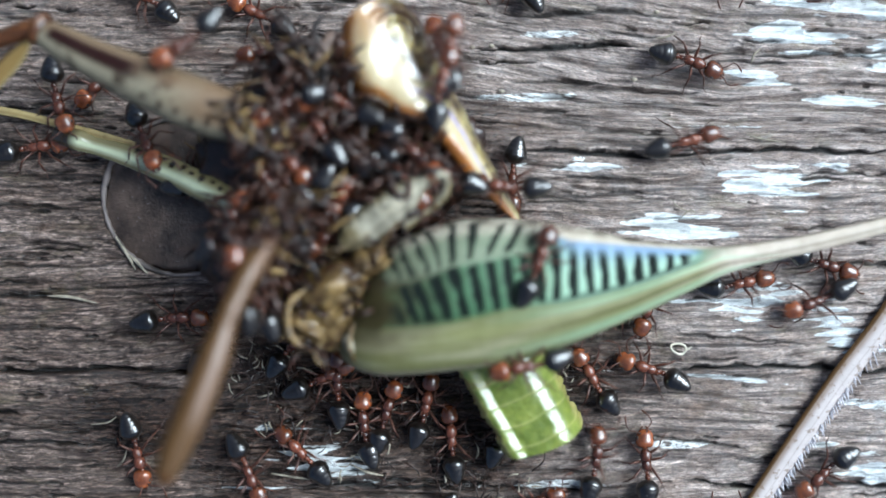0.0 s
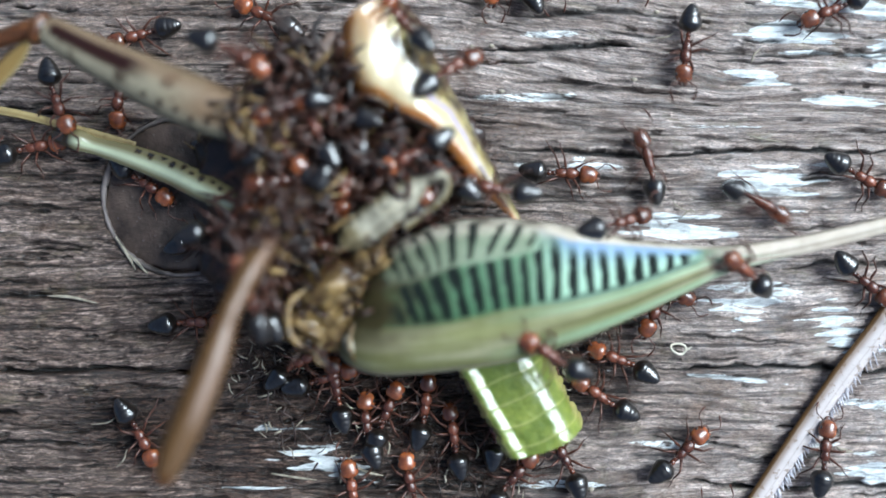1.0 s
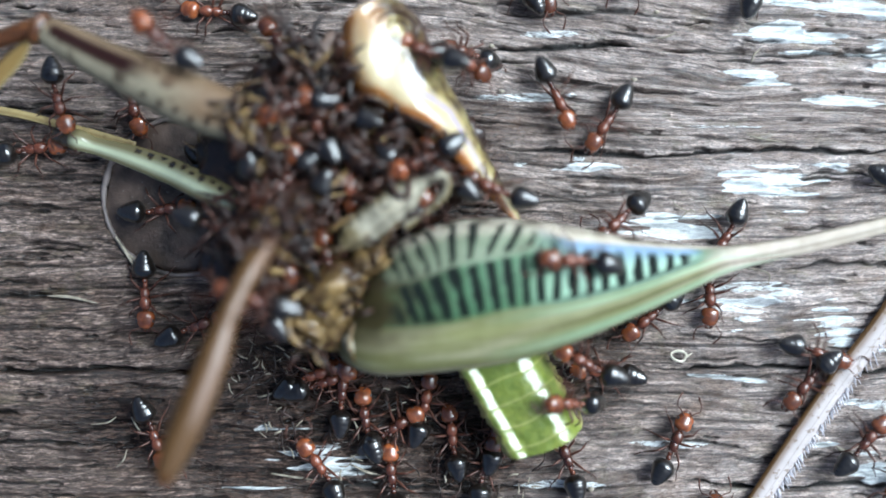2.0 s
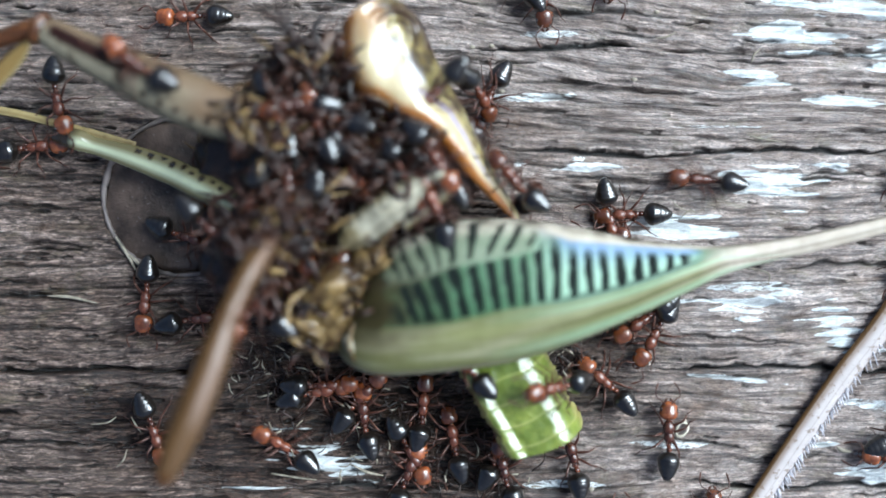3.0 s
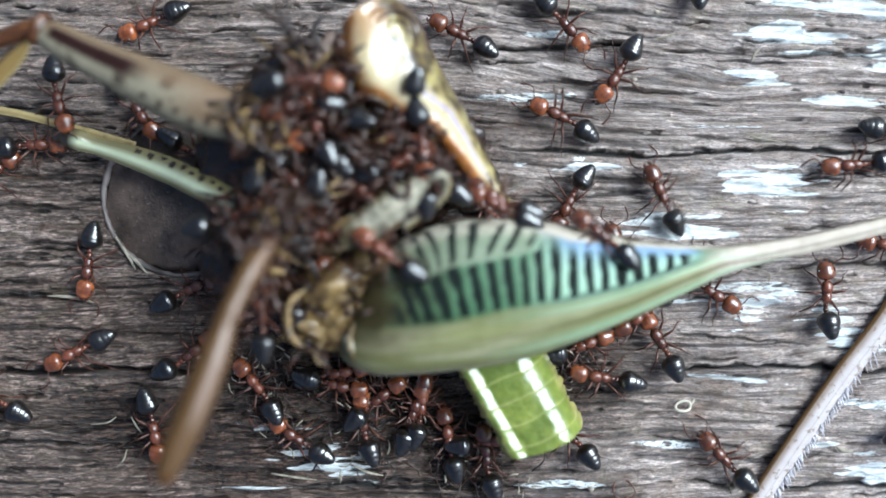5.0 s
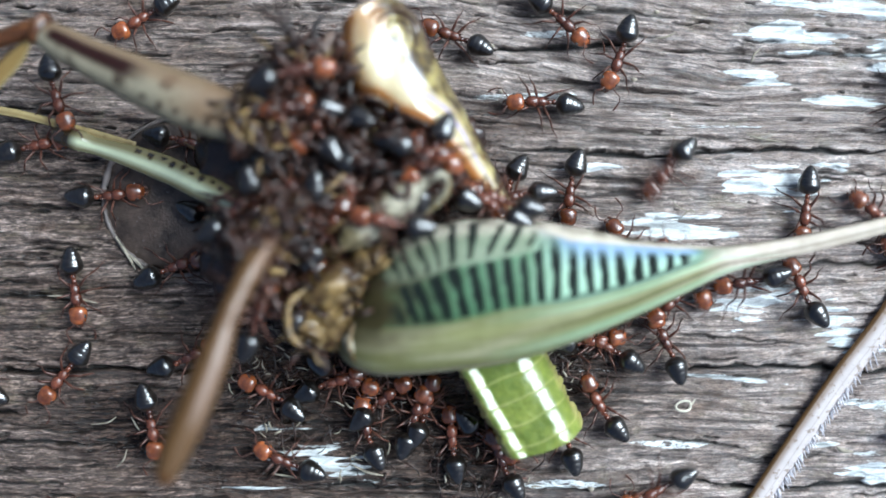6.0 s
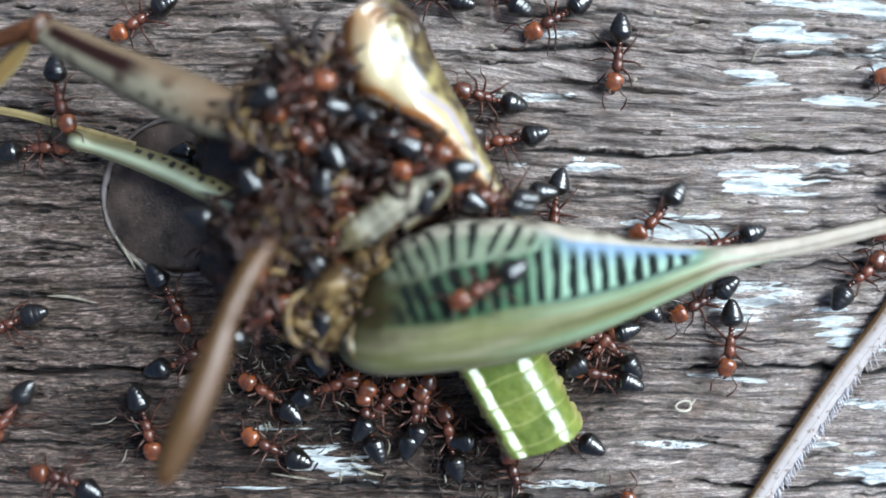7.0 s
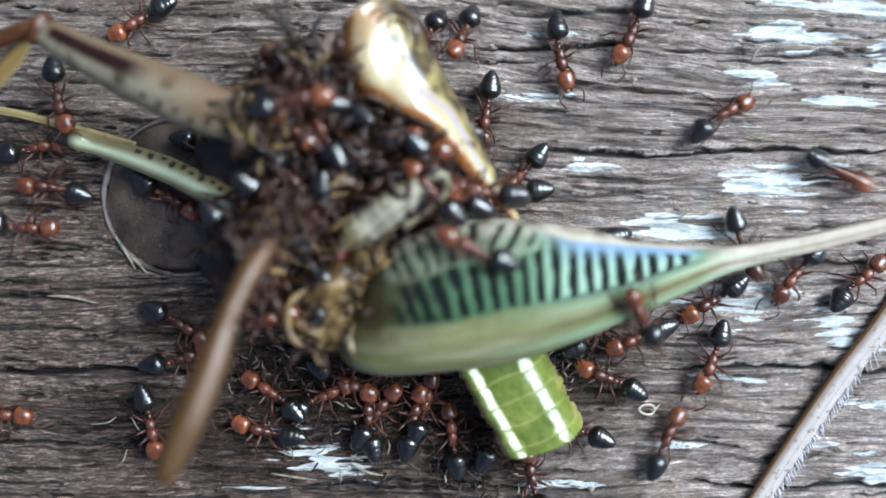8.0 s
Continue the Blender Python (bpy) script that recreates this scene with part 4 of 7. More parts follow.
# torn body: lumps of dried flesh and ochre joints
to_object("torn_thorax", *merged(
    blob((-6.05, 4.08, 2.00), (5.0, 4.4, 2.6), 1, 0.28, 1.6, 60, 90),
    blob((-2.27, 4.08, 2.00), (4.0, 3.0, 2.2), 2, 0.30, 1.8, 50, 70),
    blob((-8.41, 0.56, 2.40), (2.6, 3.2, 2.8), 3, 0.32, 1.8, 50, 70),
    blob((-6.43, 8.10, 2.20), (1.7, 1.6, 2.2), 4, 0.32, 1.8, 50, 70)),
    MAT["flesh"], cricket, "dark dried torn flesh")
to_object("hip_joint", *merged(
    blob((-4.94, -1.60, 5.10), (1.5, 1.0, 1.2), 5, 0.24, 1.3, 50, 70, 0.5),
    blob((-6.07, -3.50, 4.70), (1.3, 0.6, 0.9), 6, 0.24, 1.3, 40, 60, -0.4),
    blob((-4.67, -3.30, 4.80), (1.3, 0.8, 1.0), 8, 0.24, 1.3, 40, 60, 0.9),
    blob((-5.90, -2.30, 4.30), (0.9, 1.0, 0.9), 9, 0.24, 1.3, 40, 60),
    blob((-3.48, -0.60, 5.20), (1.2, 0.7, 1.0), 7, 0.24, 1.3, 40, 60, 0.8)),
    MAT["joint"], cricket, "ochre hip joint, frayed")

to_object("joint_knob", *blob((-4.12, -4.30, 5.4), (0.30, 0.55, 0.42), 11, 0.16, 1.6, 24, 30, 0.45), MAT["stump"], cricket, "pale lilac joint knob")


# scraps of legs and skin standing out of the torn body
for rows, mat in (
    ([(*(-8.08, 4.49, 5.60), 0.16), (*(-7.87, 3.98, 5.70), 0.2), (*(-8.10, 3.25, 5.50), 0.14)], "joint"),
    ([(*(-9.09, 4.94, 5.20), 0.2), (*(-7.88, 4.64, 5.60), 0.26), (*(-6.25, 4.69, 5.60), 0.22)], "joint"),
    ([(*(-7.00, 7.66, 5.60), 0.2), (*(-5.96, 7.51, 5.90), 0.3), (*(-5.29, 6.81, 5.90), 0.34), (*(-4.87, 6.15, 5.60), 0.2)], "joint"),
    ([(*(-9.16, -0.74, 4.80), 0.24), (*(-8.37, 0.83, 5.40), 0.34), (*(-7.30, 1.52, 5.80), 0.36), (*(-6.30, 1.07, 5.80), 0.32), (*(-6.02, 0.03, 5.40), 0.2)], "joint"),
    ([(*(-7.88, -1.48, 5.60), 0.2), (*(-7.57, -0.97, 6.00), 0.34), (*(-6.94, -1.07, 6.00), 0.2)], "joint"),
    ([(*(-7.22, 5.36, 5.00), 0.3), (*(-5.65, 5.52, 5.40), 0.36), (*(-4.66, 5.44, 5.20), 0.2)], "leg_beige"),
    ([(*(-7.70, 2.43, 5.20), 0.22), (*(-7.10, 0.52, 5.80), 0.28), (*(-7.88, -0.73, 5.60), 0.2)], "leg_brown"),
    ([(*(-5.67, 2.43, 5.20), 0.2), (*(-4.62, 3.04, 5.60), 0.26), (*(-3.63, 2.80, 5.40), 0.2)], "leg_brown"),
    ([(*(-4.99, 9.81, 4.40), 0.24), (*(-5.72, 8.45, 4.80), 0.34), (*(-6.23, 7.43, 4.80), 0.24)], "leg_brown"),
    ([(*(-5.97, -1.67, 5.80), 0.16), (*(-6.77, -2.46, 6.00), 0.26), (*(-6.78, -3.72, 5.90), 0.28), (*(-6.00, -4.59, 5.60), 0.2)], "joint"),
    ([(*(-7.34, -4.11, 4.20), 0.2), (*(-6.48, -3.04, 4.80), 0.36), (*(-5.74, -4.08, 4.60), 0.24)], "joint"),
):
    if mat == "joint":
        rows = [(*r[:3], r[3] * 0.62) for r in rows]
    limb("leg_scrap", rows, MAT[mat], "", 0.8, None, 28, 12, None, 0.22, len(rows))
limb("claw", [(*(-18.22, 9.18, 6.00), 0.12), (*(-18.78, 8.76, 5.60), 0.34), (*(-19.64, 8.08, 5.20), 0.44), (*(-21.12, 6.95, 4.60), 0.5)], MAT["strip"], "golden-brown pointed claw with a pale edge", 0.6, [(0, 1, 0.1, 0.9), (0, 1, math.pi * 0.45, 1.5, 0.85)])

# the row of fine spines along the lying shin
spine_rng = random.Random(4)
shin_line = spline([(22.73, -2.09, 0.38), (19.69, -6.33, 0.33), (17.75, -9.12, 0.30), (15.79, -12.03, 0.30), (14.40, -14.06, 0.30)], 132)
for i, p in enumerate(shin_line[1:-1]):
    d = shin_line[i + 2] - shin_line[i]
    d /= np.linalg.norm(d)
    out = np.array((-d[1], d[0], 0.0))
    root = p + out * 0.42 + np.array((0, 0, spine_rng.uniform(-0.15, 0.2)))
    ln = spine_rng.uniform(0.3, 0.75)
    tip = root + out * ln * 0.75 + d * ln * spine_rng.uniform(0.3, 0.8) + np.array((0, 0, spine_rng.uniform(-0.1, 0.25)))
    mid = (root + tip) / 2 + np.array((0, 0, 0.04))
    v, f, _ = tube([(*root, 0.05), (*mid, 0.04), (*tip, 0.008)], 5, 5)
    to_object("spine", v, f, MAT["spine"], cricket)


def tangle(count, spots, seed, low, high, thick, size=1.2):
    """Many thin bent bits of legs, in one heap."""
    rng = random.Random(seed)
    shapes = []
    for _ in range(count):
        cx, cy, r = rng.choice(spots)
        a, d = rng.uniform(0, 6.28), r * math.sqrt(rng.random())
        x, y, z = cx + d * math.cos(a), cy + d * math.sin(a), rng.uniform(low, high)
        h, ln = rng.uniform(0, 6.28), rng.uniform(0.4, 1.0) * size
        t = rng.uniform(0.6, 1.3) * thick
        bend = rng.uniform(-0.9, 0.9)
        x1, y1 = x + ln * math.cos(h), y + ln * math.sin(h)
        x2, y2 = x1 + ln * 0.8 * math.cos(h + bend), y1 + ln * 0.8 * math.sin(h + bend)
        shapes.append(tube([(x, y, z, t), (x1, y1, z + rng.uniform(0, 0.35), t * 0.9), (x2, y2, max(z - rng.uniform(0, 0.5), 0.06), t * 0.3)], 6, 8)[:2])
    return merged(*shapes)


HEAP = [(*(-5.69, 3.84, 5.00)[:2], 3.6), (*(-2.39, 4.35, 5.00)[:2], 2.4), (*(-7.73, 0.53, 5.00)[:2], 2.2), (*(-6.20, 7.40, 5.00)[:2], 1.8)]
tagged(to_object("leg_tangle", *tangle(230, HEAP, 5, 3.8, 6.0, 0.11, 1.7), MAT["shred"], cricket, "tangle of thin brown torn legs"), kind="stuff")
tagged(to_object("leg_tangle", *tangle(170, HEAP, 35, 5.0, 6.7, 0.16, 0.9), MAT["shred"], cricket, "short brown scraps of torn legs and skin"), kind="stuff")
SHOULDER = [(-7.5, 0.7, 1.1), (-7.9, -0.2, 0.9), (-6.8, 1.4, 1.0)]
tagged(to_object("leg_tangle", *tangle(60, SHOULDER, 36, 6.2, 8.2, 0.15, 0.8), MAT["shred"], cricket, "brown shreds round the root of the front leg"), kind="stuff")
tagged(to_object("skin_tangle", *tangle(16, SHOULDER, 37, 6.4, 8.2, 0.12, 0.6), MAT["joint"], cricket, "ochre shreds of torn skin"), kind="stuff")
tagged(to_object("skin_tangle", *tangle(60, HEAP, 6, 3.8, 6.1, 0.11, 1.4), MAT["joint"], cricket, "ochre shreds of torn skin"), kind="stuff")
EDGE = [(-9.6, 3.9, 1.6), (-9.5, 1.0, 1.5), (-10.2, 4.8, 1.2)]
tagged(to_object("leg_tangle", *tangle(110, EDGE, 25, 1.2, 2.9, 0.10, 1.2), MAT["shred"], cricket, "tangle of thin brown torn legs"), kind="stuff")
tagged(to_object("skin_tangle", *tangle(26, EDGE, 26, 1.4, 3.0, 0.08, 1.0), MAT["joint"], cricket, "ochre shreds of torn skin"), kind="stuff")
KNOT = [(*(-8.31, 5.38, 6.00)[:2], 1.2), (*(-8.94, 5.87, 6.00)[:2], 0.8), (*(-7.57, 4.75, 6.00)[:2], 1.2)]
tagged(to_object("leg_tangle", *tangle(60, KNOT, 15, 6.0, 7.0, 0.09, 0.8), MAT["shred"], cricket, "tangle of thin brown torn legs"), kind="stuff")
tagged(to_object("skin_tangle", *tangle(24, KNOT, 16, 6.0, 7.0, 0.10, 0.8), MAT["joint"], cricket, "ochre shreds of torn skin"), kind="stuff")
HIP = [(*(-4.93, -2.01, 5.00)[:2], 1.9), (*(-5.82, -3.53, 5.00)[:2], 1.3), (*(-3.66, -0.23, 5.00)[:2], 1.2)]
tagged(to_object("skin_tangle", *tangle(30, HIP, 12, 4.4, 6.2, 0.07, 1.1), MAT["joint"], cricket, "ochre shreds of torn skin"), kind="stuff")
tagged(to_object("leg_tangle", *tangle(36, HIP, 13, 4.4, 5.9, 0.09, 1.1), MAT["shred"], cricket, "tangle of thin dark torn legs"), kind="stuff")
TIP = [(*(-3.78, -2.59, 6.00)[:2], 0.8), (*(-3.29, -0.97, 6.00)[:2], 0.8), (*(-2.89, 0.02, 6.00)[:2], 0.7)]
tagged(to_object("skin_tangle", *tangle(16, TIP, 18, 5.4, 6.5, 0.09, 0.6), MAT["joint"], cricket, "ochre shreds of torn skin"), kind="stuff")
tagged(to_object("leg_tangle", *tangle(22, TIP, 19, 5.4, 6.5, 0.08, 0.6), MAT["shred"], cricket, "tangle of thin brown torn legs"), kind="stuff")
SCATTER = [(*(-4.88, -7.83, 0.00)[:2], 3.8), (*(-1.23, -9.51, 0.00)[:2], 3.4), (*(2.13, -10.92, 0.00)[:2], 2.6), (*(-8.53, -6.71, 0.00)[:2], 2.4), (*(-9.09, -4.46, 0.00)[:2], 2.0), (*(5.50, -5.58, 0.00)[:2], 1.6)]
tagged(to_object("leg_scraps", *tangle(200, SCATTER, 7, 0.1, 0.7, 0.045, 0.8), MAT["flesh"]), "dark thin scraps of legs strewn on the board", "insect scraps", kind="stuff")
tagged(to_object("skin_scraps", *tangle(95, SCATTER, 8, 0.1, 0.6, 0.042, 0.45), MAT["fibre"]), "pale glinting scraps of skin strewn on the board", "insect scraps", kind="stuff")


# ---- small loose bits on the board ----
def strand_bit(name, label, rows, mat, category, flat=0.7, sides=7, n=14):
    v, f, _ = tube(rows, sides, n, flat, rough=0.05)
    return tagged(to_object(name, v, f, mat), label, category, "loose fibres on the board")


for rows in (
    [(*(15.23, 9.18, 0.30), 0.03), (*(15.30, 9.54, 0.45), 0.07), (*(15.62, 9.87, 0.50), 0.03)],
    [(*(-19.59, -2.32, 0.15), 0.04), (*(-18.42, -2.38, 0.20), 0.09), (*(-17.12, -2.69, 0.15), 0.03)],
    [(*(10.51, 10.43, 0.20), 0.03), (*(10.99, 10.46, 0.30), 0.06), (*(11.52, 10.71, 0.20), 0.02)],
    [(*(13.92, -0.81, 0.20), 0.03), (*(15.96, -1.14, 0.30), 0.05), (*(16.10, -1.79, 0.20), 0.02)],
    [(*(11.35, 2.38, 0.20), 0.02), (*(11.61, 2.09, 0.30), 0.04), (*(12.36, 1.76, 0.20), 0.02)],
    [(*(11.77, 1.57, 0.20), 0.02), (*(12.22, 1.93, 0.30), 0.04), (*(12.52, 1.71, 0.20), 0.02)],
    [(*(19.46, -9.76, 0.20), 0.03), (*(19.74, -9.95, 0.20), 0.12), (*(20.30, -10.04, 0.20), 0.04)],
    [(*(15.12, 5.62, 0.20), 0.02), (*(15.46, 5.50, 0.30), 0.05), (*(16.83, 5.28, 0.20), 0.02)],
    [(*(-15.74, -0.11, 0.30), 0.06), (*(-15.15, -0.58, 0.40), 0.10), (*(-14.57, -1.26, 0.30), 0.04)],
    [(*(-16.16, 0.59, 0.30), 0.05), (*(-15.54, -0.31, 0.40), 0.09), (*(-15.18, -1.03, 0.30), 0.03)],
    [(*(-15.63, -9.90, 0.20), 0.02), (*(-15.79, -10.44, 0.30), 0.05), (*(-16.16, -10.82, 0.20), 0.02)],
    [(*(-15.43, -8.30, 0.20), 0.02), (*(-15.18, -8.68, 0.30), 0.05), (*(-14.93, -9.09, 0.20), 0.02)],
    [(*(-17.44, -8.69, 0.20), 0.02), (*(-16.57, -8.57, 0.30), 0.04), (*(-16.16, -8.30, 0.20), 0.02)],
    [(*(-8.50, -11.10, 0.20), 0.03), (*(-7.37, -11.28, 0.25), 0.06), (*(-6.26, -11.43, 0.20), 0.03)],
    [(*(-4.58, -10.65, 0.20), 0.03), (*(-3.74, -11.02, 0.30), 0.08), (*(-2.96, -11.21, 0.20), 0.03)],
):
    strand_bit("wood_fibre", "short pale dry fibre lying on the board", rows, MAT["fibre"], "fibre")
for spot in ((9.45, 8.39, 0.20), (2.91, 7.80, 0.20), (2.40, 10.04, 0.20), (10.57, 11.71, 0.20), (1.45, 9.98, 0.20), (7.32, -11.88, 0.20)):
    tagged(to_object("wood_crumb", *blob(spot, (0.14, 0.11, 0.1), 2, 0.3, 2, 8, 10), MAT["fibre"]), "tiny white crumb on the board", "crumb", "white crumbs on the board")


def fibre_ring():
    """Small pale loop of fibre with one loose end; its own origin at its middle."""
    rows = [(0.37 * math.cos(a) - 0.05 * math.cos(2 * a), 0.25 * math.sin(a), 0.12 + 0.05 * math.sin(2 * a), 0.062) for a in [2 * math.pi * i / 16 for i in range(17)]]
    v, f, _ = tube(rows + [(0.48, 0.14, 0.16, 0.045), (0.60, 0.28, 0.16, 0.015)], 7, 60, 1.0)
    return tagged(to_object("fibre_ring", v, f, MAT["pale_fibre"]), "small pale loop of dry fibre, dragged about by ants", "fibre")


ring = fibre_ring()


# ---- ants ----
HIPS = {"front": (0.42, 0.20, 0.62), "middle": (0.08, 0.22, 0.58), "hind": (-0.22, 0.20, 0.58)}
REACH = {"front": (0.85, 0.85), "middle": (0.08, 1.25), "hind": (-1.15, 1.0)}


def leg_mesh(which, s):
    """One leg in the hip's space: thigh up to the knee, shin down, thin foot."""
    rx, ry = REACH[which]
    ry *= s
    hz = -HIPS[which][2]
    knee = (rx * 0.42, ry * 0.45, 0.32)
    ankle = (rx * 0.80, ry * 0.82, hz * 0.82)
    foot = (rx * 1.12, ry * 1.08, hz + 0.03)
    return merged(tube([(0, 0, 0, 0.06), (knee[0] * 0.5, knee[1] * 0.5, 0.16, 0.07), (*knee, 0.042)], 7, 7)[:2],
                  tube([(*knee, 0.042), ((knee[0] + ankle[0]) / 2, (knee[1] + ankle[1]) / 2, (knee[2] + ankle[2]) / 2 + 0.04, 0.046), (*ankle, 0.03)], 7, 7)[:2],
                  tube([(*ankle, 0.03), ((ankle[0] + foot[0]) / 2, (ankle[1] + foot[1]) / 2, foot[2] + 0.09, 0.024), (*foot, 0.016)], 6, 6)[:2])


def first_ant():
    """One worker, nose to +x, standing on z = 0."""
    ant = empty_thing("ant", "red-headed worker ant with a glossy black heart-shaped abdomen", "ant", "ants on the bush cricket")
    to_object("thorax", *merged(
        blob((0.34, 0, 0.72), (0.38, 0.30, 0.27), 1, 0.03, 2, 12, 16),
        blob((-0.10, 0, 0.68), (0.36, 0.25, 0.24), 2, 0.03, 2, 12, 16),
        tube([(-0.30, 0.12, 0.78, 0.05), (-0.42, 0.15, 0.88, 0.035), (-0.50, 0.17, 0.96, 0.008)], 6, 6)[:2],
        tube([(-0.30, -0.12, 0.78, 0.05), (-0.42, -0.15, 0.88, 0.035), (-0.50, -0.17, 0.96, 0.008)], 6, 6)[:2]), MAT["ant_red"], ant)
    to_object("waist", *merged(
        blob((-0.50, 0, 0.62), (0.17, 0.14, 0.13), 3, 0, 1, 8, 10),
        blob((-0.74, 0, 0.64), (0.15, 0.15, 0.14), 3, 0, 1, 8, 10)), MAT["ant_red"], ant)
    # broad at the back with blunt corners, narrower towards the jaws
    squarish = lambda x: min(max(1 - abs(x) ** 3, 0) ** 0.42 / math.sqrt(max(1 - x * x, 0.02)), 1.35) * (0.97 - 0.11 * x)
    head = to_object("head", *merged(
        blob((0.46, 0, 0), (0.47, 0.46, 0.36), 4, 0.015, 1.5, 18, 24, 0, squarish),
        blob((0.02, 0, -0.02), (0.16, 0.13, 0.12), 4, 0, 1, 8, 10)), MAT["ant_head"], ant)
    head.location = (0.72 * MM, 0, 0.68 * MM)
    for s in (1, -1):
        to_object("eye", *blob((0.48, 0.39 * s, 0.14), (0.10, 0.05, 0.09), 1, 0, 1, 8, 10), MAT["ant_black"], head, "small black eye")
        to_object("jaw", *tube([(0.86, 0.17 * s, -0.10, 0.085), (0.98, 0.13 * s, -0.12, 0.07), (1.06, 0.03 * s, -0.14, 0.025)], 7, 7)[:2], MAT["ant_leg"], head)
        feeler = to_object("feeler", *merged(
            tube([(0, 0, 0, 0.034), (0.24, 0.24 * s, 0.10, 0.03), (0.36, 0.47 * s, 0.12, 0.03)], 6, 7)[:2],
            tube([(0.36, 0.47 * s, 0.12, 0.028), (0.62, 0.52 * s, 0.0, 0.034), (0.94, 0.42 * s, -0.2, 0.048), (1.05, 0.36 * s, -0.26, 0.016)], 6, 8)[:2]), MAT["ant_leg"], ant)
        feeler.location = (1.46 * MM, 0.14 * s * MM, 0.78 * MM)
        for which, hip in HIPS.items():
            leg = to_object(which + "_leg", *leg_mesh(which, s), MAT["ant_leg"], ant)
            leg.location = (hip[0] * MM, hip[1] * s * MM, hip[2] * MM)
    # widest near the waist, drawn out to a point behind
    plates = (0.30, -0.12, -0.46, -0.72)
    heart = lambda x: (((max(1 + x, 0.0) / 1.3) ** 0.47 if x < 0.3 else max(1 - ((x - 0.3) / 0.7) ** 2, 0) ** 0.45) / math.sqrt(max(1 - x * x, 0.015))
                       * (1 - 0.035 * max(math.exp(-((x - q) / 0.10) ** 2) if x < q else math.exp(-((x - q) / 0.02) ** 2) for q in plates)))
    gaster = to_object("abdomen", *blob((-0.72, 0, 0.02), (0.71, 0.58, 0.50), 5, 0.025, 2.2, 56, 36, 0, heart), MAT["ant_black"], ant, "glossy black heart-shaped abdomen")
    gaster.location = (-0.84 * MM, 0, 0.66 * MM)
    return ant


# ---- the ants' ways: seconds, x, y, z in millimetres, heading and pitch in degrees ----
WAYS = []
WAYS.append((1.0, [(0, 12.20, 9.21, 0.00, -20, 0), (0.2, 12.20, 9.19, 0.00, -19, 0), (0.3, 12.27, 8.38, 0.00, -39, 0), (0.5, 12.07, 8.62, 0.00, -42, 0), (0.6, 12.15, 7.94, 0.00, -60, 0), (0.7, 12.26, 5.77, 0.00, -86, 0), (0.8, 11.60, 3.32, 0.00, -96, 0), (0.9, 12.59, 3.77, 0.00, -64, 0), (1, 15.59, 2.30, 0.00, -30, 0), (1.1, 16.59, 1.83, 0.00, -31, 0), (1.2, 15.32, 1.97, 0.00, -37, 0), (1.4, 15.40, 1.99, 0.00, -31, 0), (1.5, 15.51, 1.66, 0.00, -34, 0), (1.7, 15.09, 1.77, 0.00, -71, 0), (2.2, 12.85, -0.47, 0.00, -157, 0), (2.8, 9.25, -1.63, 0.00, -180, 0), (3.5, 10.47, -1.30, 0.00, -344, 0), (3.7, 11.30, -1.02, 0.00, -344, 0), (4, 11.85, -0.58, 0.00, -337, 0), (4.2, 12.38, 0.03, 0.00, -253, 0), (4.4, 12.53, 1.77, 0.00, -232, 0), (4.5, 11.71, 4.66, 0.00, -242, 0), (4.6, 11.63, 6.41, 0.00, -264, 0), (5, 12.68, 13.87, 0.00, -281, 0), (8, 14.51, 16.53, 0.00, -323, 0)]))
WAYS.append((1.0, [(0, 11.98, 5.29, 0.00, 14, 0), (0.1, 13.70, 5.05, 0.00, -12, 0), (0.2, 14.36, 3.71, 0.00, -79, 0), (0.3, 14.48, 4.12, 0.00, -57, 0), (0.4, 14.83, 4.02, 0.00, -52, 0), (0.5, 16.14, 3.02, 0.00, -42, 0), (0.7, 17.19, 2.35, 0.00, -34, 0), (0.8, 19.52, 2.94, 0.00, -29, 0), (1, 20.60, 3.49, 0.00, -32, 0), (1.5, 21.39, 3.57, 0.00, -28, 0), (1.7, 21.53, 3.71, 0.00, -28, 0), (2.3, 24.09, 2.41, 0.00, -24, 0), (4.3, 23.26, 4.51, 0.00, -153, 0), (4.7, 25.03, 3.74, 0.00, -7, 0), (8, 26.36, 0.30, 0.00, -40, 0)]))
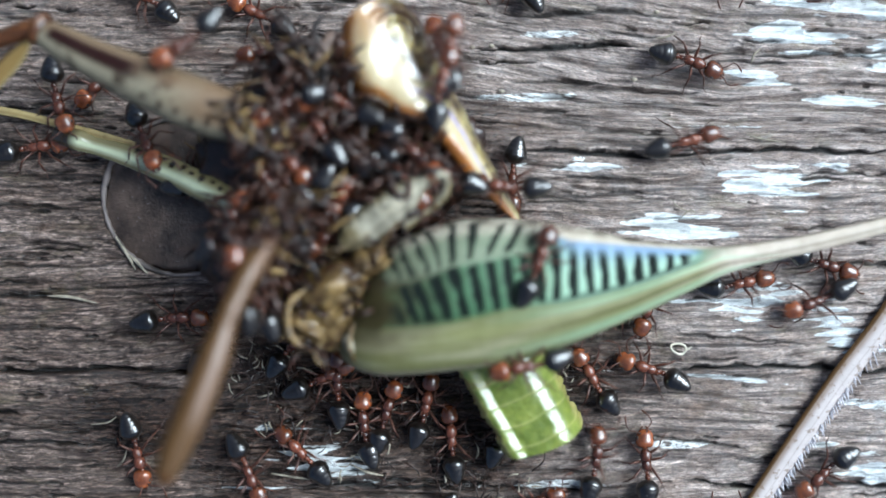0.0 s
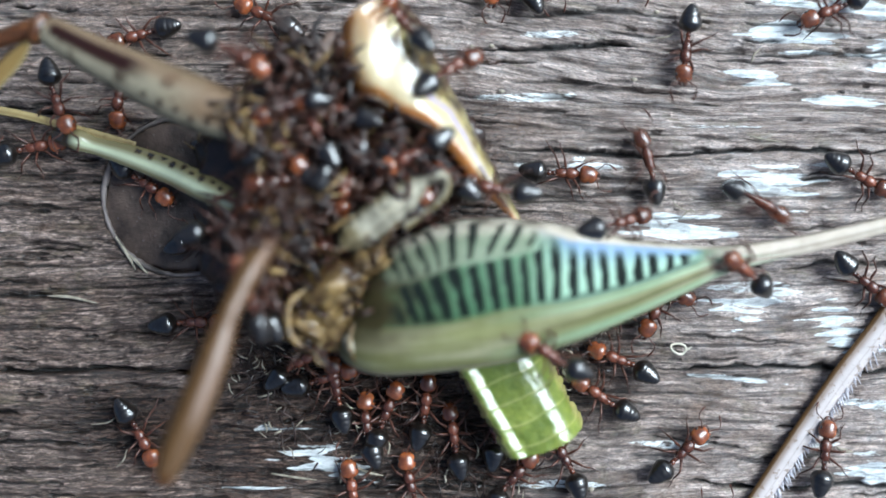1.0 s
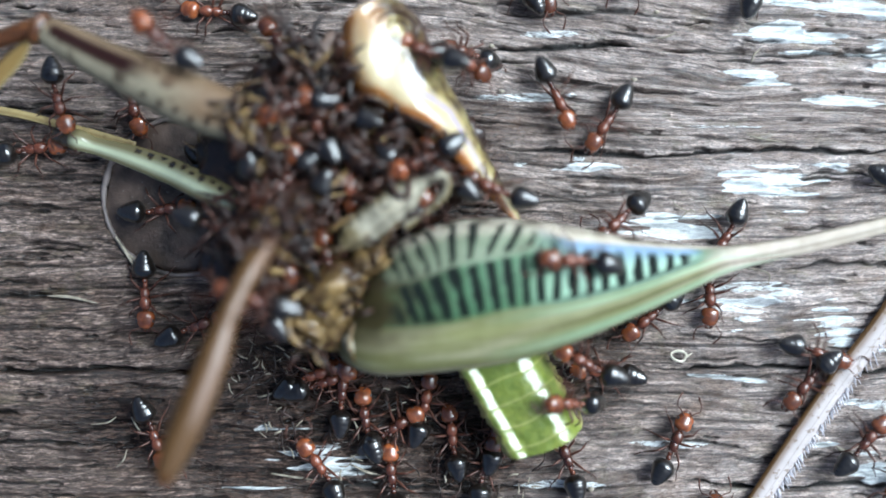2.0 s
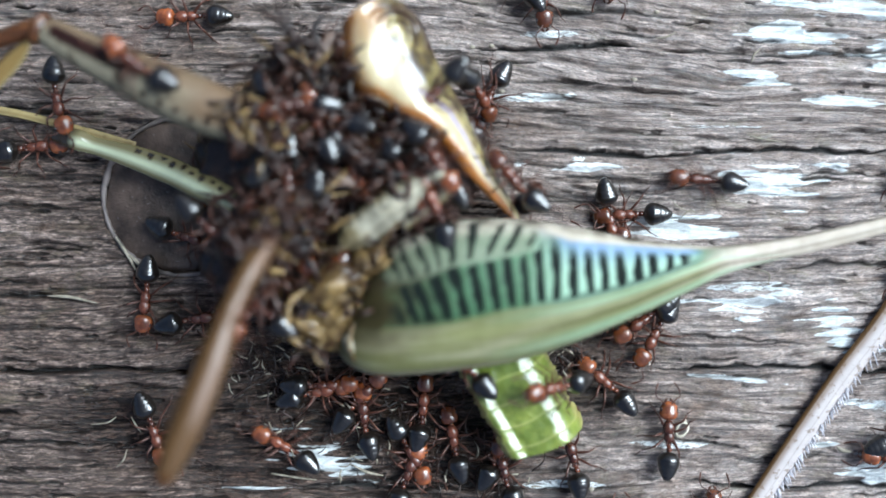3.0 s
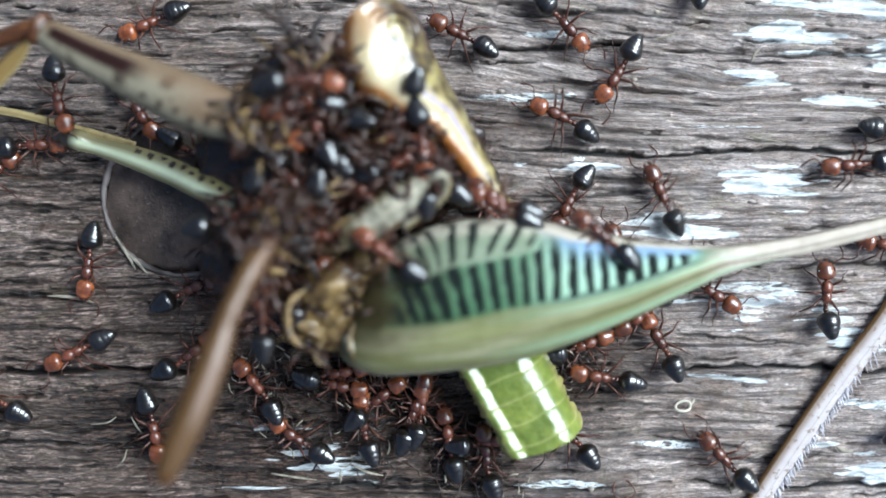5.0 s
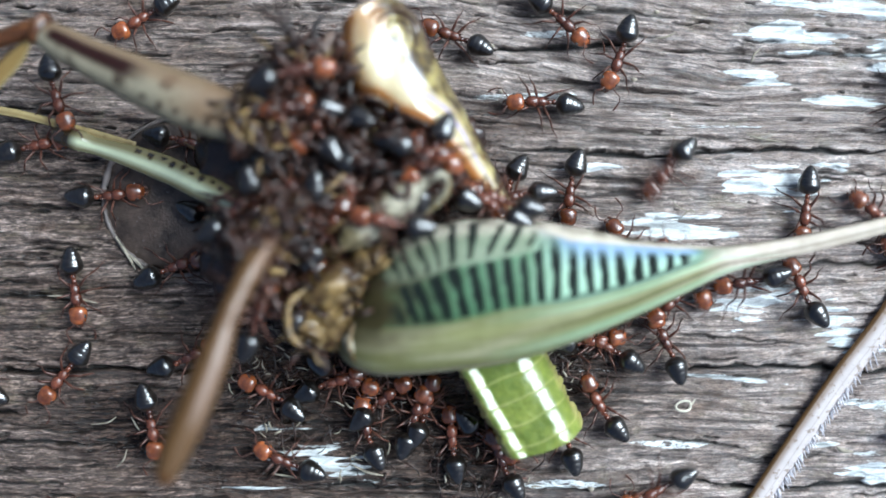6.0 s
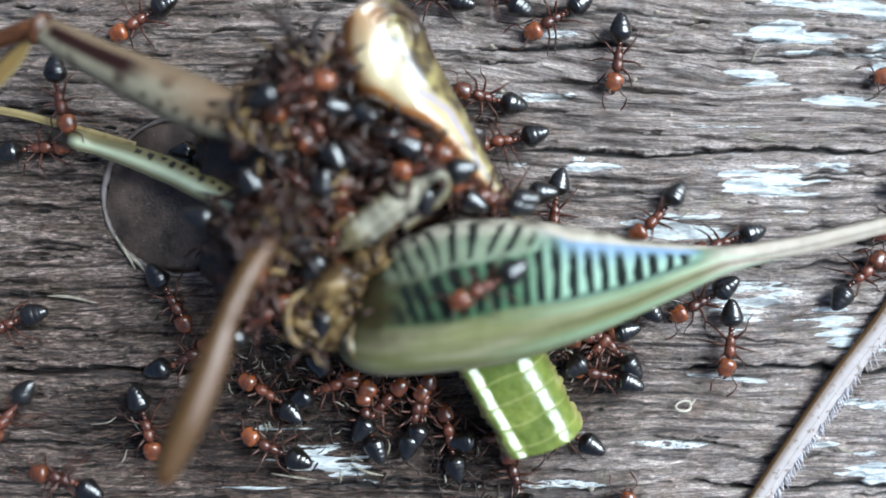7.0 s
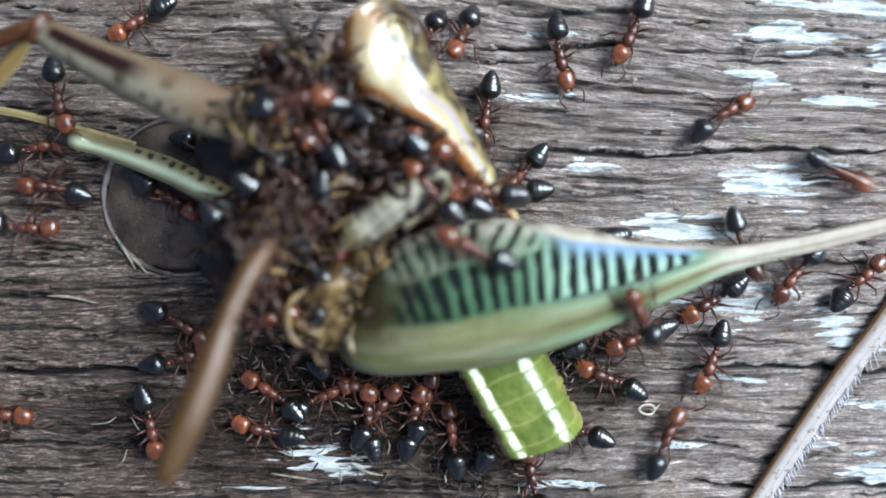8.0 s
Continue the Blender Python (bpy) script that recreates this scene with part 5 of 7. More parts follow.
WAYS.append((1.0, [(0, 3.41, 3.32, 0.00, -93, 0), (0.1, 3.79, 3.61, 0.00, -83, 0), (0.2, 6.56, 2.60, 0.00, -46, 0), (0.3, 6.91, 1.99, 0.00, -78, 0), (0.4, 7.67, 0.87, 0.00, -83, 0), (0.5, 8.11, 0.61, 0.00, -76, 0), (0.7, 8.86, -0.30, 0.00, -60, 0), (0.9, 10.25, 2.08, 0.00, 96, 0), (1, 10.09, 4.29, 0.00, 105, 0), (1.1, 7.44, 5.67, 0.00, 157, 0), (1.2, 2.86, 8.35, 0.00, 153, 0), (1.3, 1.01, 9.86, 0.00, 156, 0), (1.5, 1.01, 9.97, 0.00, 146, 0), (1.7, 0.55, 9.67, 2.20, 157, 49), (2.8, 1.38, 8.63, 0.60, 227, 22), (2.9, 2.36, 7.50, 0.00, 253, 0), (3, 2.18, 7.22, 0.00, 247, 0), (3.5, 2.30, 7.11, 0.00, 249, 0), (3.7, 2.25, 7.56, 0.00, 264, 0), (3.8, 2.24, 6.94, 0.00, 277, 0), (4, 3.21, 6.23, 0.00, 302, 0), (4.1, 3.70, 5.65, 0.00, 301, 0), (4.2, 4.38, 4.50, 0.00, 293, 0), (4.3, 5.03, 3.94, 0.00, 292, 0), (4.4, 6.04, 2.72, 0.00, 292, 0), (4.5, 5.93, 2.10, 0.00, 274, 0), (4.6, 6.00, 1.41, 0.00, 268, 0), (5.8, 6.37, 3.78, 0.00, 213, 0), (5.9, 6.27, 3.69, 0.00, 223, 0), (6, 6.23, 2.72, 0.00, 262, 0), (6.2, 6.26, 3.42, 0.00, 245, 0), (6.4, 5.93, 2.58, 0.00, 254, 0), (6.5, 5.73, 2.05, 0.00, 258, 0), (6.8, 5.34, 1.62, 0.00, 266, 0), (7, 5.48, 1.77, 0.00, 266, 0), (7.5, 5.40, 1.36, 0.00, 262, 0), (7.6, 6.45, 2.81, 0.00, 286, 0), (7.7, 7.62, 2.29, 0.00, 270, 0), (7.8, 10.91, 1.69, 0.00, 292, 0), (7.9, 13.91, 1.29, 0.00, 278, 0), (8, 14.79, -0.03, 0.00, 293, 0)]))
WAYS.append((1.0, [(0, 0.30, 8.65, 5.50, 83, 0), (0.3, 1.16, 7.13, 4.70, -57, -12), (0.4, 1.78, 6.54, 3.80, -52, -37), (0.5, 2.54, 5.45, 1.70, -54, -47), (0.6, 3.22, 4.95, 0.40, -70, -21), (0.8, 3.24, 4.04, 0.00, -65, 0), (1, 5.95, 3.72, 0.00, -2, 0), (1.1, 5.57, 3.49, 0.00, -33, 0), (1.2, 7.23, 3.16, 0.00, -13, 0), (1.3, 11.29, 3.31, 0.00, 4, 0), (1.4, 11.35, 2.67, 0.00, -29, 0), (1.5, 12.65, 1.09, 0.00, -78, 0), (1.7, 13.51, -1.19, 0.00, -77, 0), (2.8, 11.44, -4.29, 0.00, -133, 0), (2.9, 11.08, -4.15, 0.00, -135, 0), (3, 10.33, -4.32, 0.00, -118, 0), (3.3, 10.47, -4.18, 0.00, -113, 0), (3.5, 9.84, -4.21, 0.00, -145, 0), (3.6, 11.02, -3.26, 0.00, -161, 0), (3.7, 11.11, -3.68, 0.00, -150, 0), (3.8, 10.35, -4.36, 0.00, -164, 0), (3.9, 10.23, -6.13, 0.00, -136, 0), (4, 9.27, -6.31, 0.00, -140, 0), (4.1, 8.52, -6.71, 0.00, -154, 0), (4.2, 7.86, -6.92, 0.00, -173, 0), (4.5, 7.68, -6.79, 0.00, -182, 0), (4.6, 7.62, -6.87, 0.00, -182, 0), (5.8, 8.09, -4.88, 0.00, -195, 0), (6, 7.98, -4.76, 0.00, -210, 0), (6.5, 8.72, -4.18, 0.00, -246, 0), (7, 8.20, -4.68, 0.00, -225, 0), (7.5, 9.83, -4.03, 0.00, -154, 0), (8, 9.46, -4.41, 0.00, -156, 0)]))
WAYS.append((1.0, [(0, 14.01, 14.32, 0.00, -90, 0), (0.5, 13.87, 12.38, 0.00, -90, 0), (0.7, 14.16, 10.60, 0.00, -70, 0), (0.8, 13.49, 10.32, 0.00, -109, 0), (0.9, 11.41, 10.25, 0.00, -150, 0), (1, 11.94, 9.78, 0.00, -98, 0), (1.1, 11.73, 8.99, 0.00, -93, 0), (1.2, 12.15, 7.98, 0.00, -69, 0), (1.3, 11.91, 6.74, 0.00, -84, 0), (1.4, 12.21, 7.16, 0.00, -63, 0), (1.5, 13.04, 8.78, 0.00, -5, 0), (1.6, 13.93, 10.59, 0.00, 61, 0), (1.7, 14.70, 10.97, 0.00, 65, 0), (2.2, 16.17, 14.98, 0.00, 73, 0), (8, 18.39, 16.86, 0.00, 21, 0)]))
WAYS.append((1.0, [(0, 20.16, 13.37, 0.00, -159, 0), (1, 19.05, 11.71, 0.00, -159, 0), (1.1, 16.95, 10.97, 0.00, -164, 0), (1.2, 14.16, 10.21, 0.00, -157, 0), (1.3, 13.70, 10.78, 0.00, -186, 0), (1.4, 12.29, 13.04, 0.00, -216, 0), (1.6, 11.23, 12.10, 0.00, -96, 0), (1.7, 9.78, 8.63, 0.00, -117, 0), (2.2, 6.65, 4.29, 0.00, -135, 0), (2.8, 5.00, 3.86, 1.20, -191, 43), (3, 4.64, 2.84, 2.20, -324, 76), (3.05, 5.51, 2.28, 4.00, -224, 0), (3.3, 5.92, 2.59, 4.20, -208, 0), (3.4, 6.20, 1.36, 4.38, -176, 7), (3.5, 6.08, 0.78, 4.76, -164, 14), (3.6, 5.57, 0.76, 4.84, -173, 10), (3.7, 5.05, 1.07, 4.84, -188, 8), (3.8, 3.78, 1.19, 4.48, -195, -4), (3.9, 2.80, 1.85, 4.16, -209, -9), (4.5, 2.85, 1.99, 4.16, -207, -9), (5.8, 2.25, 2.01, 4.08, -215, -5), (8, 1.79, 2.61, 4.00, -195, 0)]))
WAYS.append((1.0, [(0, 2.27, 14.59, 0.00, -84, 0), (1.4, 2.33, 13.13, 0.00, -84, 0), (1.5, 2.46, 12.54, 0.00, -84, 0), (1.6, 3.41, 10.69, 0.00, -70, 0), (1.7, 3.67, 10.36, 0.00, -72, 0), (2.2, 6.98, 5.29, 0.00, -59, 0), (2.8, 8.14, 1.27, 0.00, -78, 0), (3.5, 8.16, 1.17, 0.00, -74, 0), (4, 8.34, 1.38, 0.00, -77, 0), (4.1, 8.73, 1.39, 0.00, -70, 0), (4.2, 10.76, 1.30, 0.00, -17, 0), (4.3, 12.15, 3.87, 0.00, 61, 0), (4.4, 14.89, 6.22, 0.00, 32, 0), (4.5, 17.12, 5.51, 0.00, -4, 0), (4.6, 19.17, 5.62, 0.00, 0, 0), (4.8, 22.32, 5.57, 0.00, 0, 0), (7.3, 22.76, 9.08, 0.00, -177, 0), (7.5, 21.29, 8.83, 0.00, -168, 0), (7.6, 20.03, 7.86, 0.00, -145, 0), (7.7, 15.88, 6.29, 0.00, -180, 0), (7.8, 15.45, 4.85, 0.00, -109, 0), (7.9, 16.53, 4.76, 0.00, -47, 0), (8, 19.57, 3.73, 0.00, -26, 0)]))
WAYS.append((1.0, [(0, 3.71, 13.51, 0.00, 118, 0), (3.2, 3.88, 13.51, 0.00, 113, 0), (3.4, 5.73, 11.85, 0.00, -1, 0), (3.5, 5.76, 11.66, 0.00, -13, 0), (3.7, 5.69, 11.02, 0.00, -40, 0), (3.9, 6.09, 11.13, 0.00, -44, 0), (4, 6.07, 10.97, 0.00, -55, 0), (4.5, 6.11, 11.03, 0.00, -48, 0), (5.8, 5.77, 11.16, 0.00, -43, 0), (6, 5.89, 11.16, 0.00, -41, 0), (6.3, 5.79, 11.10, 0.00, -47, 0), (6.5, 6.21, 11.55, 0.00, -10, 0), (6.7, 6.09, 11.44, 0.00, -25, 0), (6.8, 5.75, 10.88, 0.00, -82, 0), (6.9, 5.24, 11.09, 0.00, -137, 0), (7, 5.43, 11.26, 0.00, -150, 0), (7.1, 5.21, 11.41, 0.00, -153, 0), (7.2, 4.65, 11.99, 0.00, -159, 0), (7.5, 2.29, 10.06, 0.00, -88, 0), (7.7, 2.14, 10.25, 0.00, -89, 0), (8, 0.77, 9.89, 1.20, -113, 42)]))
WAYS.append((1.0, [(0, 9.80, 14.87, 0.00, -72, 0), (3.4, 8.42, 13.49, 0.00, -103, 0), (3.6, 8.07, 13.01, 0.00, -101, 0), (3.9, 8.39, 12.23, 0.00, -93, 0), (4, 8.24, 12.08, 0.00, -98, 0), (4.2, 8.34, 12.18, 0.00, -95, 0), (4.3, 8.78, 12.07, 0.00, -101, 0), (4.4, 9.63, 10.62, 0.00, -108, 0), (4.5, 8.34, 8.37, 0.00, -127, 0), (4.6, 8.46, 8.12, 0.00, -133, 0), (5.8, 8.62, 9.24, 0.00, -105, 0), (6, 8.63, 9.33, 0.00, -109, 0), (6.5, 8.55, 9.12, 0.00, -103, 0), (7, 8.59, 9.33, 0.00, -96, 0), (7.5, 8.51, 9.39, 0.00, -91, 0), (7.8, 8.62, 9.64, 0.00, -96, 0), (8, 9.25, 10.55, 0.00, -115, 0)]))
WAYS.append((1.0, [(0, -0.05, 7.26, 5.80, 77, 0), (2.8, 0.87, 9.23, 2.80, -66, -47), (3, 1.57, 7.68, 1.56, -55, -44), (3.2, 1.67, 7.40, 1.50, -52, -45), (3.5, 2.42, 5.84, 0.40, -72, -18), (3.7, 3.16, 4.24, 0.00, -69, 0), (3.8, 3.99, 2.84, 0.00, -96, 0), (4, 4.35, 3.02, 0.00, -100, 0), (4.1, 5.38, 2.76, 0.00, -79, 0), (4.4, 9.36, -0.03, 0.00, -45, 0), (4.8, 9.91, -2.13, 0.00, -111, 0), (5.8, 8.88, -9.12, 0.00, -244, 0), (5.9, 7.84, -7.78, 0.00, -248, 0), (6, 7.66, -7.62, 0.00, -239, 0), (6.1, 9.17, -7.86, 0.00, -275, 0), (6.2, 9.76, -6.78, 0.00, -267, 0), (6.3, 9.56, -4.18, 0.00, -273, 0), (6.5, 10.19, -1.80, 0.00, -283, 0), (8, 7.75, -1.97, 0.00, -162, 0)]))
WAYS.append((1.0, [(0, 5.21, 14.76, 0.00, -76, 0), (3.5, 4.76, 12.10, 0.00, -84, 0), (3.6, 5.70, 10.25, 0.00, -74, 0), (3.8, 6.87, 5.37, 0.00, -64, 0), (3.9, 7.06, 5.21, 0.00, -82, 0), (4, 6.70, 4.13, 0.00, -99, 0), (4.1, 6.65, 3.71, 0.00, -105, 0), (4.2, 6.87, 2.44, 0.00, -101, 0), (4.3, 6.93, 1.52, 0.00, -97, 0), (4.5, 8.31, -0.97, 0.00, -56, 0), (5.8, 10.08, -1.97, 0.00, -14, 0), (6.3, 9.97, 0.80, 0.00, 153, 0), (6.4, 7.66, 2.53, 0.00, 140, 0), (6.5, 6.96, 4.62, 0.00, 121, 0), (6.6, 3.26, 6.56, 0.00, 169, 0), (6.7, 2.80, 6.88, 0.00, 176, 0), (6.9, 1.64, 7.52, 0.30, 164, 16), (7, 1.82, 7.46, 0.30, 168, 19), (7.5, 1.37, 7.57, 0.30, 165, 20), (8, 2.10, 6.51, 0.00, 261, 0)]))
WAYS.append((1.0, [(0, 4.65, -2.74, 0.00, 180, 0), (4.2, 8.81, 0.03, 0.00, 121, 0), (4.4, 9.58, 2.22, 0.00, 120, 0), (4.5, 8.91, 2.40, 0.00, 156, 0), (4.6, 8.29, 4.21, 0.00, 142, 0), (5, 5.76, 6.51, 0.00, 153, 0), (5.8, 4.72, 7.23, 0.00, 167, 0), (6, 4.71, 7.21, 0.00, 179, 0), (6.1, 3.71, 7.96, 0.00, 160, 0), (6.2, 3.92, 8.30, 0.00, 148, 0), (6.5, 4.07, 8.89, 0.00, 135, 0), (6.6, 3.35, 11.06, 0.00, 111, 0), (6.7, 3.02, 12.10, 0.00, 103, 0), (6.9, 2.10, 13.01, 0.00, 108, 0), (7.2, 3.05, 11.44, 0.00, 263, 0), (7.4, 3.57, 10.55, 0.00, 301, 0), (7.5, 4.71, 10.24, 0.00, 380, 0), (7.6, 6.20, 10.63, 0.00, 397, 0), (7.7, 6.75, 11.35, 0.00, 403, 0), (7.8, 5.59, 11.99, 0.00, 277, 0), (7.9, 5.66, 9.99, 0.00, 285, 0), (8, 5.76, 9.42, 0.00, 281, 0)]))
WAYS.append((1.0, [(0, 6.65, -1.30, 0.00, 162, 0), (4.6, 9.58, -0.14, 0.00, 39, 0), (5.4, 11.85, 5.21, 0.00, 184, 0), (5.8, 9.95, 5.14, 0.00, 176, 0), (5.9, 9.83, 5.05, 0.00, 179, 0), (6, 10.93, 3.74, 0.00, 231, 0), (6.1, 11.63, 1.88, 0.00, 253, 0), (6.2, 11.19, 1.87, 0.00, 216, 0), (6.3, 11.57, 2.08, 0.00, 227, 0), (6.4, 13.98, 1.87, 0.00, 278, 0), (6.5, 15.15, 1.02, 0.00, 272, 0), (6.7, 15.24, 0.80, 0.00, 261, 0), (7, 13.70, 0.30, 0.00, 199, 0), (7.3, 16.95, 0.69, 0.00, 135, 0), (7.4, 17.12, 2.48, 0.00, 217, 0), (7.5, 14.44, 1.45, 0.00, 207, 0), (7.6, 11.91, 1.61, 0.00, 190, 0), (7.7, 11.76, 1.78, 0.00, 184, 0), (7.9, 6.98, 0.89, 0.00, 197, 0), (8, 7.14, 0.08, 0.00, 201, 0)]))
WAYS.append((1.0, [(0, 2.66, -2.08, 0.00, -50, 0), (4.6, 1.83, 1.52, 0.00, 90, 0), (5.8, 2.94, 2.94, 0.00, 252, 0), (6, 3.07, 2.60, 0.00, 250, 0), (6.5, 2.94, 2.19, 0.00, 250, 0), (6.8, 2.60, 1.63, 0.00, 254, 0), (8, 1.61, -0.03, 0.00, 247, 0)]))
WAYS.append((1.0, [(0, 24.70, 3.41, 0.00, -27, 0), (4.6, 22.71, 4.07, 0.00, -189, 0), (5.2, 19.05, 4.02, 0.00, -173, 0), (5.8, 18.63, 2.28, 0.00, -41, 0), (5.9, 18.63, 2.18, 0.00, -47, 0), (6, 17.78, 1.83, 0.00, -98, 0), (6.1, 17.74, 1.79, 0.00, -99, 0), (6.2, 17.37, 1.39, 0.00, -83, 0), (6.3, 17.74, 0.42, 0.00, -89, 0), (6.5, 18.33, 0.11, 0.00, -82, 0), (6.7, 20.08, 2.13, 0.00, 28, 0), (7, 23.93, 3.41, 0.00, 14, 0), (8, 25.25, 4.24, 0.00, 18, 0)]))
WAYS.append((1.0, [(0, 24.70, -1.30, 0.00, -27, 0), (5.6, 21.60, 0.25, 0.00, -207, 0), (5.8, 21.41, -0.06, 0.00, -219, 0), (6, 21.29, 1.71, 0.00, -215, 0), (6.1, 21.57, 2.80, 0.00, -195, 0), (6.2, 20.04, 3.72, 0.00, -196, 0), (6.3, 19.12, 5.67, 0.00, -246, 0), (6.4, 18.74, 8.81, 0.00, -257, 0), (6.5, 18.18, 7.89, 0.00, -216, 0), (6.6, 13.83, 5.52, 0.00, -135, 0), (6.7, 11.46, 2.36, 0.00, -127, 0), (6.8, 11.38, 1.73, 0.00, -106, 0), (6.9, 11.00, 1.82, 0.00, -111, 0), (7, 10.44, 1.52, 0.00, -135, 0), (7.1, 10.96, 3.25, 0.00, -191, 0), (7.2, 8.78, 6.27, 0.00, -199, 0), (7.4, 5.52, 8.41, 0.00, -228, 0), (7.5, 4.49, 7.17, 0.00, -155, 0), (7.6, 4.61, 6.00, 0.00, -107, 0), (7.7, 5.68, 6.52, 0.00, -59, 0), (7.8, 8.25, 5.46, 0.00, -52, 0), (7.9, 11.23, 3.89, 0.00, -56, 0), (8, 13.83, 6.67, 0.00, 32, 0)]))
WAYS.append((1.0, [(0, 6.20, -2.41, 0.00, 14, 0), (6.3, 9.19, 0.19, 0.00, 124, 0), (6.5, 9.30, 2.02, 0.00, 126, 0), (6.6, 8.20, 2.66, 0.00, 144, 0), (6.7, 6.32, 4.79, 0.00, 136, 0), (6.8, 5.32, 6.61, 0.00, 151, 0), (6.9, 3.96, 5.85, 0.00, 190, 0), (7, 3.01, 5.31, 0.00, 186, 0), (7.2, 2.78, 5.25, 0.00, 188, 0), (7.4, 2.86, 4.85, 0.00, 202, 0), (7.5, 3.21, 4.17, 0.00, 206, 0), (7.7, 2.88, 2.87, 0.00, 215, 0), (8, 3.64, 3.46, 0.00, 223, 0)]))
WAYS.append((1.0, [(0, 2.74, 2.83, 4.00, 172, 0), (0.5, 2.05, 2.71, 4.00, 164, 0), (1, 2.30, 2.75, 4.00, 166, 0), (1.5, 1.90, 2.68, 4.00, 169, 0), (3, 3.17, 3.17, 4.00, 131, 0), (3.3, 2.76, 2.99, 4.00, 143, 0), (4.5, 2.51, 2.38, 4.00, 151, 0), (6, 2.51, 2.26, 4.00, 158, 0), (7, 2.19, 2.40, 4.00, 168, 0), (8, 1.68, 2.56, 4.00, 170, 0)]))
WAYS.append((1.0, [(0, 18.25, -2.60, 0.00, -157, 0), (0.1, 16.79, -3.04, 0.00, -159, 0), (0.2, 15.48, -5.65, 0.00, -103, 0), (0.3, 15.50, -5.98, 0.00, -84, 0), (0.4, 14.29, -7.11, 0.00, -123, 0), (0.5, 13.71, -8.17, 0.00, -130, 0), (0.6, 13.70, -10.81, 0.00, -108, 0), (0.7, 12.82, -12.53, 0.00, -101, 0), (1, 11.19, -15.87, 0.00, -103, 0), (8, 9.30, -17.20, 0.00, -126, 0)]))
WAYS.append((1.0, [(0, 18.58, -11.10, 0.00, -135, 0), (0.2, 18.72, -9.94, 0.00, -243, 0), (0.5, 19.07, -10.06, 0.00, -276, 0), (1, 18.73, -9.99, 0.00, -273, 0), (1.5, 18.91, -9.95, 0.00, -272, 0), (1.7, 19.20, -9.69, 0.00, -282, 0), (2.3, 22.26, -9.28, 0.00, -333, 0), (8, 25.03, -7.73, 0.00, -328, 0)]))
WAYS.append((1.0, [(0, 10.08, -5.87, 0.00, 162, 0), (0.5, 9.69, -6.06, 0.00, 151, 0), (0.8, 9.00, -5.62, 0.00, 158, 0), (1, 8.61, -5.41, 0.00, 159, 0), (1.5, 7.89, -5.02, 0.00, 149, 0), (1.7, 7.77, -5.51, 0.00, 161, 0), (2.8, 7.91, -6.94, 0.00, 199, 0), (3, 7.92, -6.49, 0.00, 140, 0), (3.5, 7.69, -6.48, 0.00, 146, 0), (3.7, 7.21, -5.96, 0.00, 146, 0), (3.9, 6.48, -5.08, 0.00, 126, 0), (4, 6.20, -4.31, 0.00, 124, 0), (4.5, 6.76, -4.24, 0.00, 18, 0), (4.6, 6.87, -4.68, 0.00, 20, 0), (5.8, 7.20, -5.01, 0.00, 37, 0), (6, 7.39, -4.51, 0.00, 9, 0), (7.5, 7.89, -4.85, 0.00, 69, 0), (8, 7.64, -4.02, 0.00, 39, 0)]))
WAYS.append((1.0, [(0, 7.31, -6.29, 0.00, 119, 0), (0.5, 7.53, -5.95, 0.00, 117, 0), (0.9, 7.58, -6.90, 0.00, 139, 0), (1, 7.70, -7.20, 0.00, 144, 0), (1.2, 6.64, -7.25, 1.40, 158, 32), (1.5, 5.94, -7.41, 2.20, 167, 37), (1.7, 5.73, -7.93, 2.38, 174, 38), (2.2, 5.43, -6.58, 3.20, 167, 40), (3, 4.79, -6.42, 3.40, 185, 33), (3.2, 4.33, -5.98, 3.60, 163, 21), (3.3, 3.61, -5.77, 3.84, 170, 9), (3.4, 4.64, -5.99, 3.80, 107, 0), (3.5, 4.67, -6.14, 3.80, 101, 0), (3.7, 4.15, -5.60, 3.92, 91, 7), (3.8, 3.35, -4.67, 4.96, 117, 39), (3.9, 3.09, -4.23, 5.36, 121, 39), (4, 2.02, -2.71, 6.08, 139, 15), (4.1, 0.65, -1.68, 6.32, 147, 5), (4.2, 0.56, -0.99, 6.40, 146, 0), (4.5, -1.32, -1.26, 6.28, 162, -4), (5.2, -2.94, 0.17, 6.08, 135, -5), (5.8, -2.74, 0.98, 6.08, 158, -5), (6, -2.38, 1.18, 6.08, 166, -6), (6.2, -0.78, 0.32, 6.40, 166, 0), (6.4, 1.78, -0.71, 6.36, 180, 2), (6.5, 2.00, -0.84, 6.36, 179, 2), (7, 1.73, -1.68, 6.36, 205, 2), (7.5, 1.73, -1.61, 6.36, 196, 2), (8, 1.22, 0.07, 6.36, 152, 2)]))
WAYS.append((1.0, [(0, 4.23, -0.51, 5.60, 69, 0), (0.4, 4.43, -0.00, 5.60, 68, 0), (0.5, 4.57, 0.19, 5.60, 60, 0), (0.7, 6.14, 0.81, 4.64, 21, -17), (1, 7.98, 1.19, 3.70, 15, -17), (1.3, 8.13, 1.35, 3.40, 17, -46), (1.5, 8.30, 1.01, 3.08, -104, 44), (1.7, 7.41, 1.00, 3.64, -116, 43), (2.3, 8.69, 1.33, 1.00, -162, 0), (2.8, 8.95, 1.70, 0.00, -175, 0), (3, 8.99, 1.68, 0.00, -177, 0), (3.3, 8.99, 1.43, 0.00, -178, 0), (3.6, 8.31, -0.75, 0.00, -153, 0), (8, 6.65, -2.52, 0.00, -162, 0)]))
